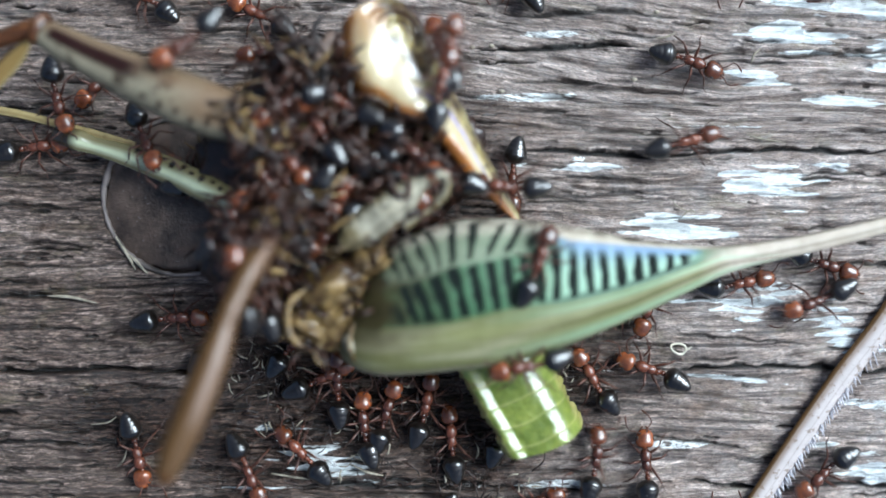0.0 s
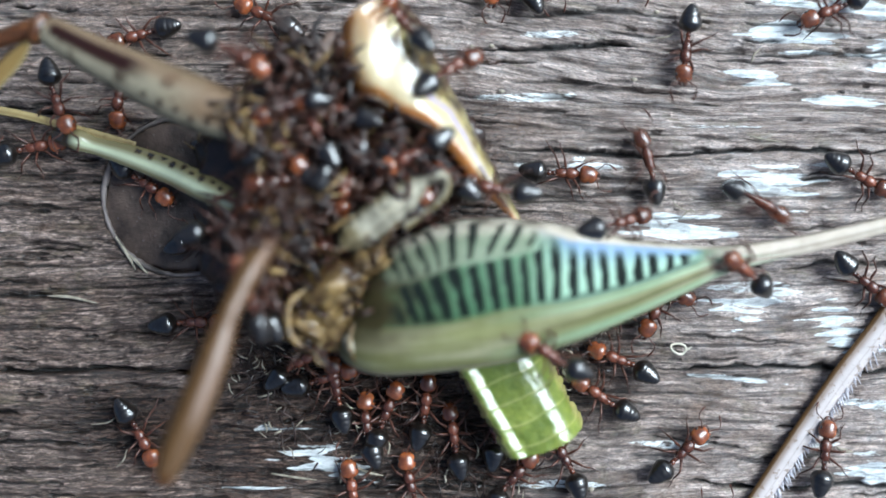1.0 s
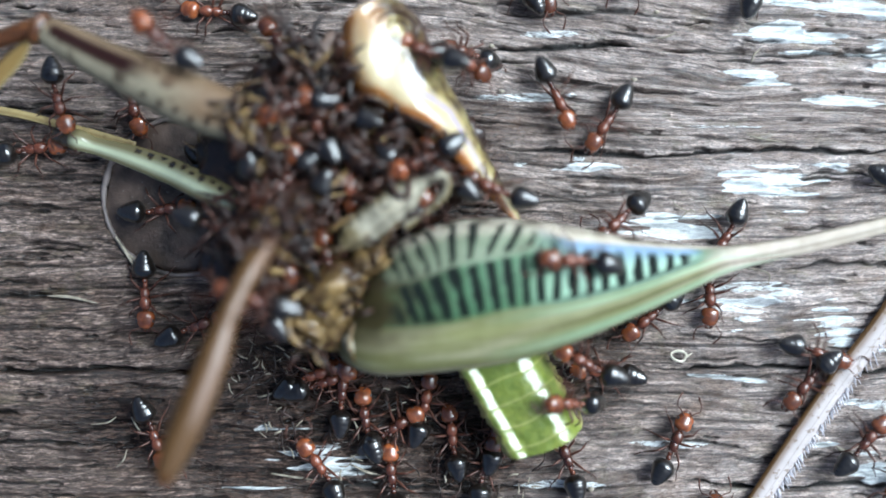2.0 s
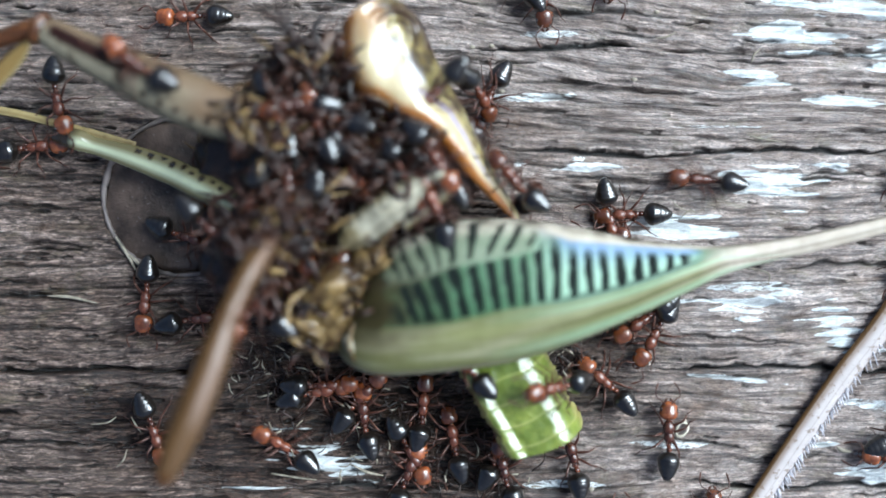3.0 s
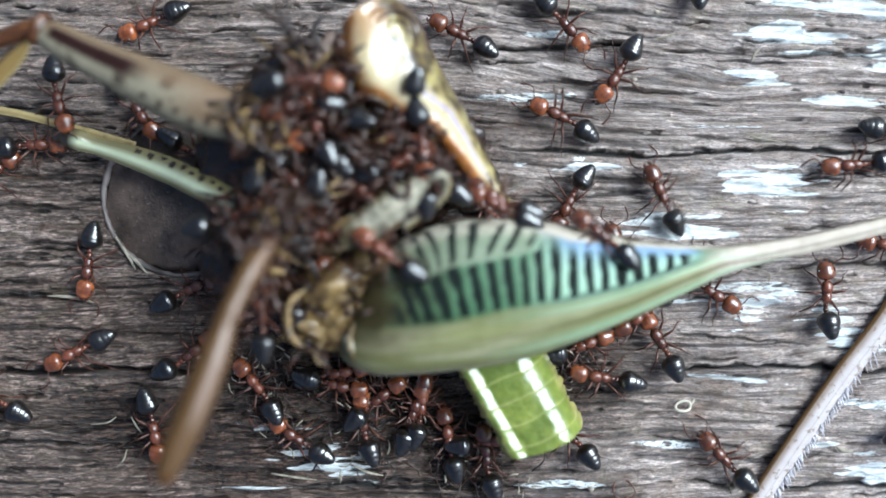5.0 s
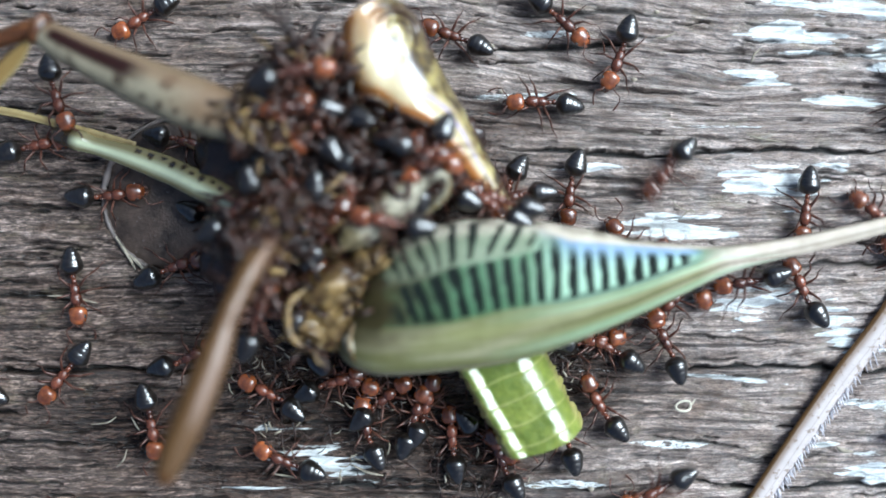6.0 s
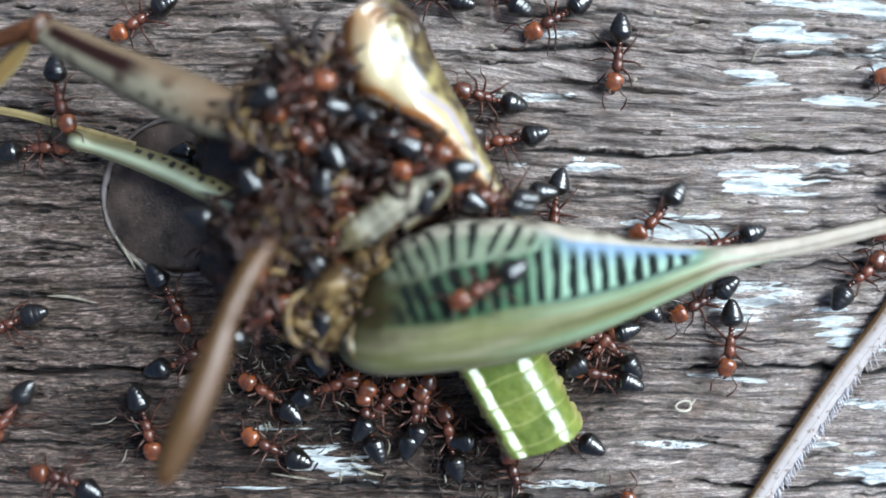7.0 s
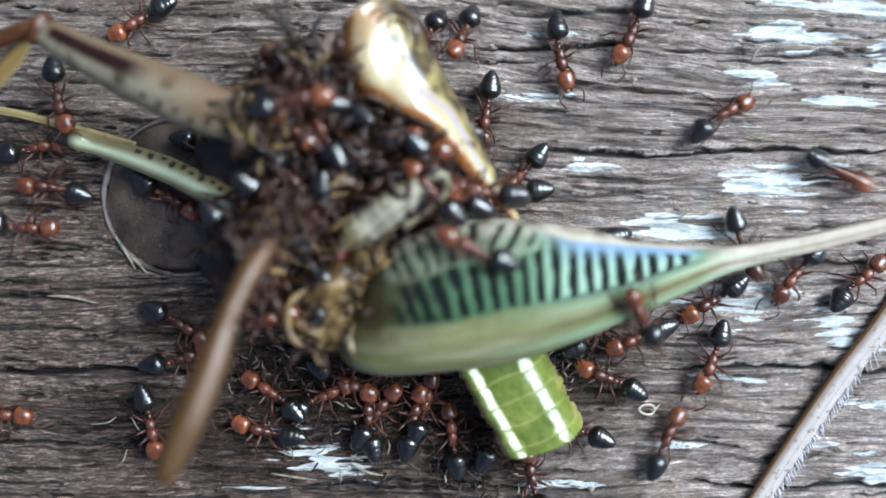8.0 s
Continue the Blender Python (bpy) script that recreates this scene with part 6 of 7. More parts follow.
WAYS.append((1.0, [(0, 10.10, -2.72, 0.00, -108, 0), (0.5, 10.43, -2.76, 0.00, -115, 0), (1, 10.52, -2.83, 0.00, -116, 0), (1.5, 10.45, -3.15, 0.00, -142, 0), (1.7, 10.63, -3.05, 0.00, -139, 0), (2.8, 8.86, -3.96, 0.00, -146, 0), (3.5, 12.88, -2.02, 0.00, -155, 0), (4, 9.80, -3.96, 0.00, -168, 0), (4.1, 10.25, -3.41, 0.00, -189, 0), (4.6, 13.46, -1.86, 0.00, -338, 0), (5.8, 12.85, -2.52, 0.00, -495, 0), (6, 11.30, -2.52, 0.00, -499, 0), (8, 8.97, -1.97, 0.00, -524, 0)]))
WAYS.append((1.0, [(0, 14.63, -1.68, 0.00, 13, 0), (0.3, 15.45, -1.30, 0.00, 16, 0), (0.5, 15.17, -1.58, 0.00, -119, 0), (0.8, 14.23, -1.72, 0.00, -110, 0), (0.9, 14.76, -1.46, 1.20, -154, 39), (1, 13.75, -0.85, 2.96, -210, 34), (1.1, 12.92, -0.58, 3.36, -197, 14), (1.2, 12.59, -0.61, 3.56, -199, 17), (1.3, 12.38, -0.39, 3.76, -185, 15), (1.4, 9.97, -0.66, 4.52, -176, 25), (1.5, 9.56, -0.38, 4.72, -189, 25), (1.7, 7.28, -0.13, 5.24, -189, 10), (2.3, 4.12, -0.86, 6.04, -173, 11), (2.8, -0.21, 1.28, 5.40, -232, 0), (3.5, -0.90, 3.48, 5.00, -256, 0), (8, -1.08, 3.81, 5.00, -260, 0)]))
WAYS.append((1.0, [(0, 7.31, -1.86, 0.00, 14, 0), (1.5, 12.77, -1.91, 0.00, -50, 0), (1.6, 13.73, -2.71, 0.00, -69, 0), (1.7, 15.55, -3.91, 0.00, -27, 0), (2.2, 20.77, -6.01, 0.00, -18, 0), (2.8, 23.26, -5.40, 0.00, 66, 0), (3.4, 22.32, -6.18, 0.00, 130, 0), (3.5, 19.54, -7.35, 0.00, 139, 0), (3.6, 16.22, -4.96, 0.00, 168, 0), (3.7, 15.88, -5.04, 0.00, 164, 0), (3.8, 17.49, -2.75, 0.00, 98, 0), (3.9, 18.91, -1.16, 0.00, 57, 0), (4, 18.99, -1.71, 0.00, 56, 0), (4.5, 19.10, -2.07, 0.00, 80, 0), (5.8, 18.22, -2.33, 0.00, 100, 0), (6, 17.61, -1.91, 0.00, 113, 0), (6.2, 17.89, -2.02, 0.00, 106, 0), (6.5, 18.91, -2.04, 0.00, 70, 0), (6.6, 19.61, -1.99, 0.00, 54, 0), (7, 20.49, -1.33, 0.00, 40, 0), (7.5, 20.49, -1.45, 0.00, 47, 0), (8, 20.50, -1.47, 0.00, 38, 0)]))
WAYS.append((1.0, [(0, 18.77, -0.77, 0.00, -18, 0), (0.2, 19.03, -0.69, 0.00, -24, 0), (0.5, 19.61, -0.91, 0.00, -30, 0), (0.9, 20.65, -1.50, 0.00, -37, 0), (1, 20.76, -1.66, 0.00, -38, 0), (1.2, 20.02, -2.00, 0.00, -59, 0), (1.4, 19.98, -2.52, 0.00, -67, 0), (1.5, 19.40, -3.54, 0.00, -79, 0), (1.6, 18.56, -4.31, 0.00, -120, 0), (1.7, 18.19, -5.09, 0.00, -129, 0), (2.2, 17.61, -7.62, 0.00, -130, 0), (2.5, 17.00, -6.60, 0.00, -195, 0), (2.8, 16.18, -4.65, 0.00, -247, 0), (2.9, 15.20, 1.14, 0.00, -274, 0), (3, 12.72, 3.41, 0.00, -184, 0), (3.1, 10.98, 2.14, 0.00, -160, 0), (3.2, 11.29, 2.10, 0.00, -151, 0), (3.3, 11.54, 1.85, 0.00, -135, 0), (3.4, 11.18, 1.19, 0.00, -93, 0), (3.5, 11.99, -0.58, 0.00, -74, 0), (3.7, 12.52, 1.30, 0.00, -223, 0), (3.8, 11.61, 2.33, 0.00, -220, 0), (3.9, 11.14, 4.66, 0.00, -236, 0), (4, 8.83, 8.16, 0.00, -217, 0), (4.1, 8.43, 8.21, 0.00, -212, 0), (4.2, 7.41, 8.29, 0.00, -186, 0), (4.3, 5.20, 8.46, 0.00, -178, 0), (4.4, 2.24, 8.82, 0.00, -198, 0), (4.5, 0.93, 10.36, 0.00, -213, 0), (4.6, 1.10, 10.58, 0.00, -206, 0), (5.8, 0.17, 10.44, 0.00, -205, 0), (6, 0.44, 10.46, 0.00, -199, 0), (6.5, -0.27, 11.60, 0.00, -184, 0), (7, -0.55, 12.38, 0.00, -189, 0), (8, -1.00, 9.63, 1.80, -113, 48)]))
WAYS.append((1.0, [(0, 24.81, -4.85, 0.00, 147, 0), (3.1, 24.80, -7.30, 0.00, 150, 0), (3.3, 22.45, -6.20, 0.00, 147, 0), (3.4, 17.94, -3.41, 0.00, 147, 0), (3.5, 16.12, -1.55, 0.00, 134, 0), (3.8, 10.19, -1.08, 0.00, 180, 0), (4.5, 13.26, -1.52, 0.00, 331, 0), (4.6, 13.44, -1.47, 0.00, 335, 0), (5, 12.13, -0.91, 0.00, 368, 0), (5.8, 16.21, -1.26, 0.00, 546, 0), (6, 14.87, -1.63, 0.00, 548, 0), (6.2, 14.03, -1.58, 0.00, 557, 0), (6.5, 13.25, -2.04, 0.00, 571, 0), (7, 12.58, -2.65, 0.00, 567, 0), (7.5, 12.75, -2.64, 0.00, 565, 0), (8, 13.10, -2.63, 0.00, 570, 0)]))
WAYS.append((1.0, [(0, 8.09, -1.86, 0.00, 18, 0), (5, 8.64, -1.86, 0.00, 18, 0), (5.9, 11.30, -1.30, 0.00, 16, 0), (6.1, 13.04, -1.74, 0.00, -122, 0), (6.2, 13.51, -2.63, 0.00, -143, 0), (6.3, 13.55, -2.65, 0.00, -143, 0), (6.4, 13.48, -3.71, 0.00, -122, 0), (6.5, 14.08, -4.54, 0.00, -102, 0), (6.7, 14.18, -4.62, 0.00, -84, 0), (7, 14.09, -4.66, 0.00, -95, 0), (7.4, 13.97, -4.59, 0.00, -109, 0), (7.5, 13.74, -4.82, 0.00, -116, 0), (7.6, 12.74, -5.35, 0.00, -129, 0), (8, 13.18, -5.57, 0.00, -110, 0)]))
WAYS.append((1.0, [(0, 9.97, -10.47, 0.00, 96, 0), (0.3, 9.64, -10.44, 0.00, 94, 0), (0.5, 9.98, -9.78, 0.00, 64, 0), (0.8, 11.22, -10.02, 0.00, 47, 0), (1, 11.77, -9.94, 0.00, 46, 0), (1.5, 11.61, -9.83, 0.00, 59, 0), (1.7, 11.52, -9.74, 0.00, 60, 0), (2.8, 10.86, -9.25, 0.00, 103, 0), (3, 11.07, -9.10, 0.00, 92, 0), (3.5, 11.79, -7.37, 0.00, 86, 0), (4, 12.32, -7.70, 0.00, 104, 0), (4.2, 11.57, -6.66, 0.00, 123, 0), (4.3, 10.86, -5.64, 0.00, 126, 0), (4.4, 10.57, -4.30, 0.00, 113, 0), (4.5, 10.35, -4.56, 0.00, 123, 0), (4.6, 10.51, -4.56, 0.00, 118, 0), (5.8, 10.80, -4.30, 0.00, 117, 0), (6, 10.91, -4.54, 0.00, 116, 0), (6.1, 11.02, -4.91, 0.00, 114, 0), (6.2, 11.84, -5.73, 0.00, 124, 0), (6.3, 12.26, -6.76, 0.00, 150, 0), (6.4, 10.75, -6.93, 0.00, 163, 0), (6.5, 8.98, -6.59, 0.00, 160, 0), (6.6, 8.26, -6.37, 0.00, 169, 0), (7, 7.70, -6.15, 0.00, 169, 0), (7.5, 7.94, -6.56, 0.00, 169, 0), (8, 8.00, -6.31, 0.00, 160, 0)]))
WAYS.append((1.0, [(0, 7.51, -10.31, 0.00, 82, 0), (0.1, 8.06, -10.45, 0.00, 74, 0), (0.3, 7.37, -10.55, 0.00, 90, 0), (0.5, 5.91, -10.27, 0.00, 110, 0), (1, 5.98, -10.27, 0.00, 119, 0), (1.5, 5.97, -10.44, 0.00, 109, 0), (2.8, 6.23, -9.89, 0.00, 107, 0), (3, 6.37, -10.14, 0.00, 106, 0), (3.3, 6.70, -10.16, 0.00, 120, 0), (3.5, 7.08, -9.69, 0.00, 155, 0), (4, 6.52, -9.05, 0.00, 152, 0), (4.5, 6.37, -9.19, 0.00, 143, 0), (5.8, 5.87, -8.89, 0.00, 116, 0), (6, 5.87, -8.97, 0.00, 114, 0), (6.5, 6.02, -8.90, 0.00, 126, 0), (7, 5.88, -9.06, 0.00, 163, 0), (7.5, 6.99, -8.97, 0.00, 162, 0), (8, 6.31, -8.86, 0.00, 169, 0)]))
WAYS.append((1.0, [(0, 14.12, -14.32, 0.00, 98, 0), (3.4, 13.29, -13.21, 0.00, 98, 0), (3.5, 11.27, -12.08, 0.00, 100, 0), (3.8, 13.85, -11.02, 0.00, 97, 0), (4, 14.18, -10.49, 0.00, 100, 0), (4.1, 14.05, -10.27, 0.00, 101, 0), (4.2, 14.16, -8.56, 0.00, 100, 0), (4.3, 13.01, -5.84, 0.00, 109, 0), (4.35, 13.01, -7.73, 0.00, 140, 0), (4.4, 13.08, -9.07, 0.00, 141, 0), (4.5, 13.08, -9.12, 0.00, 133, 0), (4.6, 12.99, -9.04, 0.00, 135, 0), (5.2, 14.12, -10.72, 0.00, 131, 0), (5.8, 12.52, -10.47, 0.00, 204, 0), (5.9, 11.69, -10.83, 0.00, 207, 0), (6.1, 9.64, -12.82, 0.00, 207, 0), (8, 7.75, -15.92, 0.00, 225, 0)]))
WAYS.append((1.0, [(0, 24.53, -12.27, 0.00, -39, 0), (3.4, 21.71, -10.11, 0.00, -210, 0), (3.6, 19.02, -9.42, 0.00, -197, 0), (3.7, 16.32, -8.30, 0.00, -200, 0), (3.9, 15.51, -7.91, 0.00, -193, 0), (4, 16.39, -9.11, 0.00, -196, 0), (4.1, 16.09, -7.99, 0.00, -204, 0), (4.2, 15.28, -5.99, 0.00, -235, 0), (4.3, 14.26, -2.45, 0.00, -242, 0), (4.4, 11.24, -1.47, 0.00, -230, 0), (4.8, 7.75, -1.97, 0.00, -162, 0), (8, 7.48, -2.24, 0.00, -162, 0)]))
WAYS.append((1.0, [(0, 8.42, -2.96, 0.00, 14, 0), (5.8, 7.70, -2.96, 0.00, 16, 0), (7, 7.48, -4.29, 0.00, 189, 0), (7.5, 8.64, -4.88, 0.00, 172, 0), (7.7, 9.14, -5.04, 0.00, 143, 0), (7.9, 8.91, -3.70, 2.96, 113, 34), (8, 8.74, -2.68, 4.28, 122, 36)]))
WAYS.append((1.0, [(0, 9.03, -15.26, 0.00, 90, 0), (7.2, 8.99, -13.43, 0.00, 91, 0), (7.5, 9.05, -12.08, 0.00, 91, 0), (7.7, 10.07, -9.94, 0.00, 78, 0), (7.9, 10.21, -10.05, 0.00, 76, 0), (8, 10.97, -9.28, 0.00, 67, 0)]))
WAYS.append((1.0, [(0, 25.25, 1.02, 0.00, -34, 0), (7, 22.54, 0.97, 0.00, -172, 0), (7.2, 18.39, 0.42, 0.00, -172, 0), (7.4, 16.85, -3.49, 0.00, -70, 0), (7.5, 17.58, -7.06, 0.00, -95, 0), (7.6, 15.84, -10.33, 0.00, -114, 0), (7.7, 14.38, -13.49, 0.00, -112, 0), (8, 13.35, -15.70, 0.00, -117, 0)]))
WAYS.append((1.0, [(0, 25.25, -0.64, 0.00, 9, 0), (7.6, 22.54, -0.80, 0.00, 180, 0), (7.8, 19.77, -0.58, 0.00, 196, 0), (8, 17.25, -1.33, 0.00, 230, 0)]))
WAYS.append((1.0, [(0, 4.43, -12.47, 0.00, 19, 0), (0.4, 4.21, -11.22, 0.00, 34, 0), (1, 3.49, -11.19, 0.00, 49, 0), (1.5, 1.86, -10.55, 0.00, 43, 0), (2.8, 2.77, -10.83, 0.00, 97, 0), (3.5, 3.24, -10.94, 0.00, 99, 0), (4, 1.88, -11.63, 0.00, 115, 0), (4.5, 1.63, -10.19, 0.00, 98, 0), (6, 2.85, -10.30, 0.00, 110, 0), (6.5, 2.65, -10.09, 0.00, 125, 0), (6.8, 3.57, -10.72, 0.00, 123, 0), (7, 3.54, -11.22, 0.00, 108, 0), (7.5, 4.73, -11.08, 0.00, 40, 0), (8, 4.35, -11.19, 0.00, 101, 0)]))
WAYS.append((1.0, [(0, 2.82, -8.61, 0.00, 83, 0), (0.5, 2.57, -8.78, 0.00, 84, 0), (1.5, 2.55, -8.61, 0.00, 101, 0), (3, 2.74, -9.83, 0.00, 72, 0), (3.5, 2.85, -9.61, 0.00, 45, 0), (4.5, 2.16, -9.50, 0.00, 27, 0), (6, 2.33, -9.44, 0.00, -34, 0), (8, 2.69, -8.94, 0.00, 70, 0)]))
WAYS.append((1.0, [(0, 0.42, -9.30, 0.00, 93, 0), (2, 0.46, -9.22, 0.00, 96, 0), (4, 0.36, -9.22, 0.00, 93, 0), (6, 0.45, -9.30, 0.00, 94, 0), (8, 0.45, -9.11, 0.00, 96, 0)]))
WAYS.append((1.0, [(0, -5.18, -6.59, 0.00, 92, 0), (1.5, -5.26, -6.82, 0.00, 99, 0), (3, -3.97, -7.23, 0.00, 49, 0), (4.5, -3.16, -7.39, 0.00, 42, 0), (6, -2.88, -7.34, 0.00, 39, 0), (8, -3.16, -7.95, 0.00, 54, 0)]))
WAYS.append((1.0, [(0, -2.77, -8.00, 0.00, 75, 0), (1.5, -2.66, -8.09, 0.00, 79, 0), (3, -1.52, -10.08, 0.00, -59, 0), (3.5, -1.41, -10.22, 0.00, -42, 0), (4.5, -1.36, -8.06, 0.00, 73, 0), (8, -1.42, -8.25, 0.00, 78, 0)]))
WAYS.append((1.0, [(0, -0.83, -7.67, 0.00, 78, 0), (4, -0.95, -7.73, 0.00, 80, 0), (8, -0.83, -7.56, 0.00, 76, 0)]))
WAYS.append((1.0, [(0, -3.88, -8.61, 0.00, 97, 0), (1, -3.74, -8.61, 0.00, 97, 0), (3, -3.88, -8.17, 0.00, 96, 0), (6, -3.77, -8.75, 0.00, 104, 0), (8, -3.66, -8.25, 0.00, 93, 0)]))
WAYS.append((1.0, [(0, -5.82, -6.29, 0.00, 27, 0), (2, -5.76, -6.53, 0.00, 20, 0), (4, -5.98, -7.06, 0.00, -7, 0), (6, -4.65, -6.34, 0.00, -23, 0), (8, -4.71, -6.56, 0.00, -25, 0)]))
WAYS.append((1.0, [(0, -7.20, -4.57, 0.00, 45, 0), (3, -6.04, -7.01, 0.00, 9, 0), (4.5, -4.98, -5.90, 0.00, 14, 0), (8, -5.76, -7.17, 0.00, 23, 0)]))
WAYS.append((1.0, [(0, -7.03, -9.91, 0.00, 134, 0), (0.2, -6.37, -10.88, 0.00, 135, 0), (0.4, -4.21, -14.59, 0.00, 284, 0), (8, -2.99, -16.31, 0.00, 320, 0)]))
WAYS.append((1.0, [(0, -9.50, -11.03, 0.00, -67, 0), (0.2, -9.03, -12.65, 0.00, -69, 0), (0.5, -8.64, -14.87, 0.00, -76, 0), (4, -9.03, -13.60, 0.00, 104, 0), (4.2, -10.12, -11.89, 0.00, 122, 0), (4.4, -15.06, -11.16, 0.00, 149, 0), (4.5, -18.02, -10.08, 0.00, 140, 0), (4.7, -21.38, -7.45, 0.00, 148, 0), (8, -26.36, -5.18, 0.00, 166, 0)]))
WAYS.append((1.0, [(0, -0.66, -13.71, 0.00, -130, 0), (0.4, -1.19, -11.85, 0.00, -241, 0), (0.5, -1.27, -11.85, 0.00, -242, 0), (1, -1.58, -11.55, 0.00, -256, 0), (1.5, -2.52, -10.99, 0.00, -273, 0), (2.2, -2.49, -11.22, 0.00, -264, 0), (3, -1.69, -10.97, 0.00, -291, 0), (3.5, -4.76, -12.38, 0.00, -194, 0), (3.8, -5.62, -11.44, 0.00, -223, 0), (4, -6.76, -10.52, 0.00, -245, 0), (4.1, -7.11, -9.64, 0.00, -241, 0), (4.2, -7.13, -9.01, 0.00, -262, 0), (4.3, -7.00, -8.80, 0.00, -268, 0), (4.4, -7.05, -7.81, 0.00, -266, 0), (4.5, -6.99, -7.74, 0.00, -266, 0), (5, -7.20, -9.28, 0.00, -214, 0), (5.8, -7.23, -11.02, 0.00, -200, 0), (6, -7.80, -10.41, 0.00, -203, 0), (6.5, -8.75, -9.45, 0.00, -204, 0), (7, -8.44, -9.75, 0.00, -205, 0), (7.5, -9.14, -8.97, 0.00, -190, 0), (8, -8.81, -8.92, 0.00, -193, 0)]))
WAYS.append((1.0, [(0, -4.71, -15.70, 0.00, -97, 0), (1, -4.43, -11.93, 0.00, -263, 0), (1.4, -5.12, -11.30, 0.00, -263, 0), (1.5, -5.21, -11.23, 0.00, -263, 0), (1.7, -5.26, -10.94, 0.00, -264, 0), (2.4, -6.98, -10.11, 0.00, -207, 0), (2.8, -8.47, -9.25, 0.00, -195, 0), (3, -7.84, -9.64, 0.00, -210, 0), (3.1, -7.07, -9.95, 0.00, -232, 0), (3.3, -8.36, -9.28, 0.00, -252, 0), (3.5, -8.46, -9.03, 0.00, -260, 0), (4, -9.19, -7.73, 0.00, -248, 0), (4.5, -9.30, -6.40, 0.00, -241, 0), (6, -8.56, -7.08, 0.00, -209, 0), (8, -8.47, -7.00, 0.00, -214, 0)]))
WAYS.append((1.0, [(0, -14.95, -10.13, 0.00, -75, 0), (0.5, -15.11, -9.85, 0.00, -78, 0), (1, -14.81, -9.22, 0.00, -59, 0), (1.5, -14.23, -9.50, 0.00, -60, 0), (3, -14.14, -9.06, 0.00, -70, 0), (3.5, -14.07, -8.86, 0.00, -75, 0), (4, -14.29, -8.76, 0.00, -70, 0), (4.5, -13.96, -9.08, 0.00, -72, 0), (6, -14.28, -8.73, 0.00, -79, 0), (6.5, -14.31, -8.64, 0.00, -77, 0), (7, -14.51, -8.78, 0.00, -73, 0), (8, -14.31, -8.72, 0.00, -77, 0)]))
WAYS.append((1.0, [(0, -13.12, -3.38, 0.00, 5, 0), (0.5, -12.90, -3.43, 0.00, 0, 0), (1, -12.21, -3.59, 0.00, 2, 0), (1.5, -12.17, -4.07, 0.00, 17, 0), (3, -11.94, -3.41, 0.00, 8, 0), (3.5, -11.90, -2.99, 0.00, 19, 0), (4.5, -12.01, -2.50, 0.00, 21, 0), (6, -13.09, -0.84, 0.00, 21, 0), (6.5, -13.21, -2.51, 0.00, -67, 0), (7, -13.21, -2.62, 0.00, -60, 0), (7.5, -13.26, -3.05, 0.00, -52, 0), (8, -12.79, -3.75, 0.00, -31, 0)]))
WAYS.append((1.0, [(0, -11.08, -4.35, 0.00, 60, 0), (3, -11.08, -4.62, 0.00, 60, 0), (5, -12.41, -5.18, 0.00, 37, 0), (6, -12.43, -5.29, 0.00, 26, 0), (7, -12.60, -5.34, 0.00, 28, 0), (8, -12.77, -5.35, 0.00, 19, 0)]))
WAYS.append((1.0, [(0, -12.29, 3.57, 0.00, 149, 0), (0.5, -11.91, 0.03, 0.00, 328, 0), (1, -11.63, 0.80, 0.00, 385, 0), (1.4, -14.48, -1.30, 0.00, 277, 0), (1.5, -14.49, -1.94, 0.00, 291, 0), (2, -14.60, -2.30, 0.00, 272, 0), (2.8, -14.73, -2.41, 0.00, 263, 0), (3, -14.59, -2.50, 0.00, 265, 0), (3.3, -14.90, -3.07, 0.00, 261, 0), (3.5, -15.52, -4.04, 0.00, 263, 0), (4, -16.13, -4.64, 0.00, 252, 0), (4.3, -16.12, -4.79, 0.00, 267, 0), (4.5, -15.16, -4.88, 0.00, 308, 0), (4.6, -14.88, -4.86, 0.00, 318, 0), (5, -18.05, -5.07, 0.00, 207, 0), (5.8, -19.11, -6.05, 0.00, 223, 0), (6, -18.70, -6.29, 0.00, 232, 0), (6.5, -18.96, -6.08, 0.00, 227, 0), (6.8, -19.08, -6.72, 0.00, 230, 0), (6.9, -20.15, -7.43, 0.00, 218, 0), (7, -21.38, -8.25, 0.00, 235, 0), (7.2, -24.53, -9.50, 0.00, 210, 0), (7.4, -22.11, -8.61, 0.00, 345, 0), (7.5, -21.46, -8.58, 0.00, 353, 0), (8, -21.77, -8.09, 0.00, 356, 0)]))
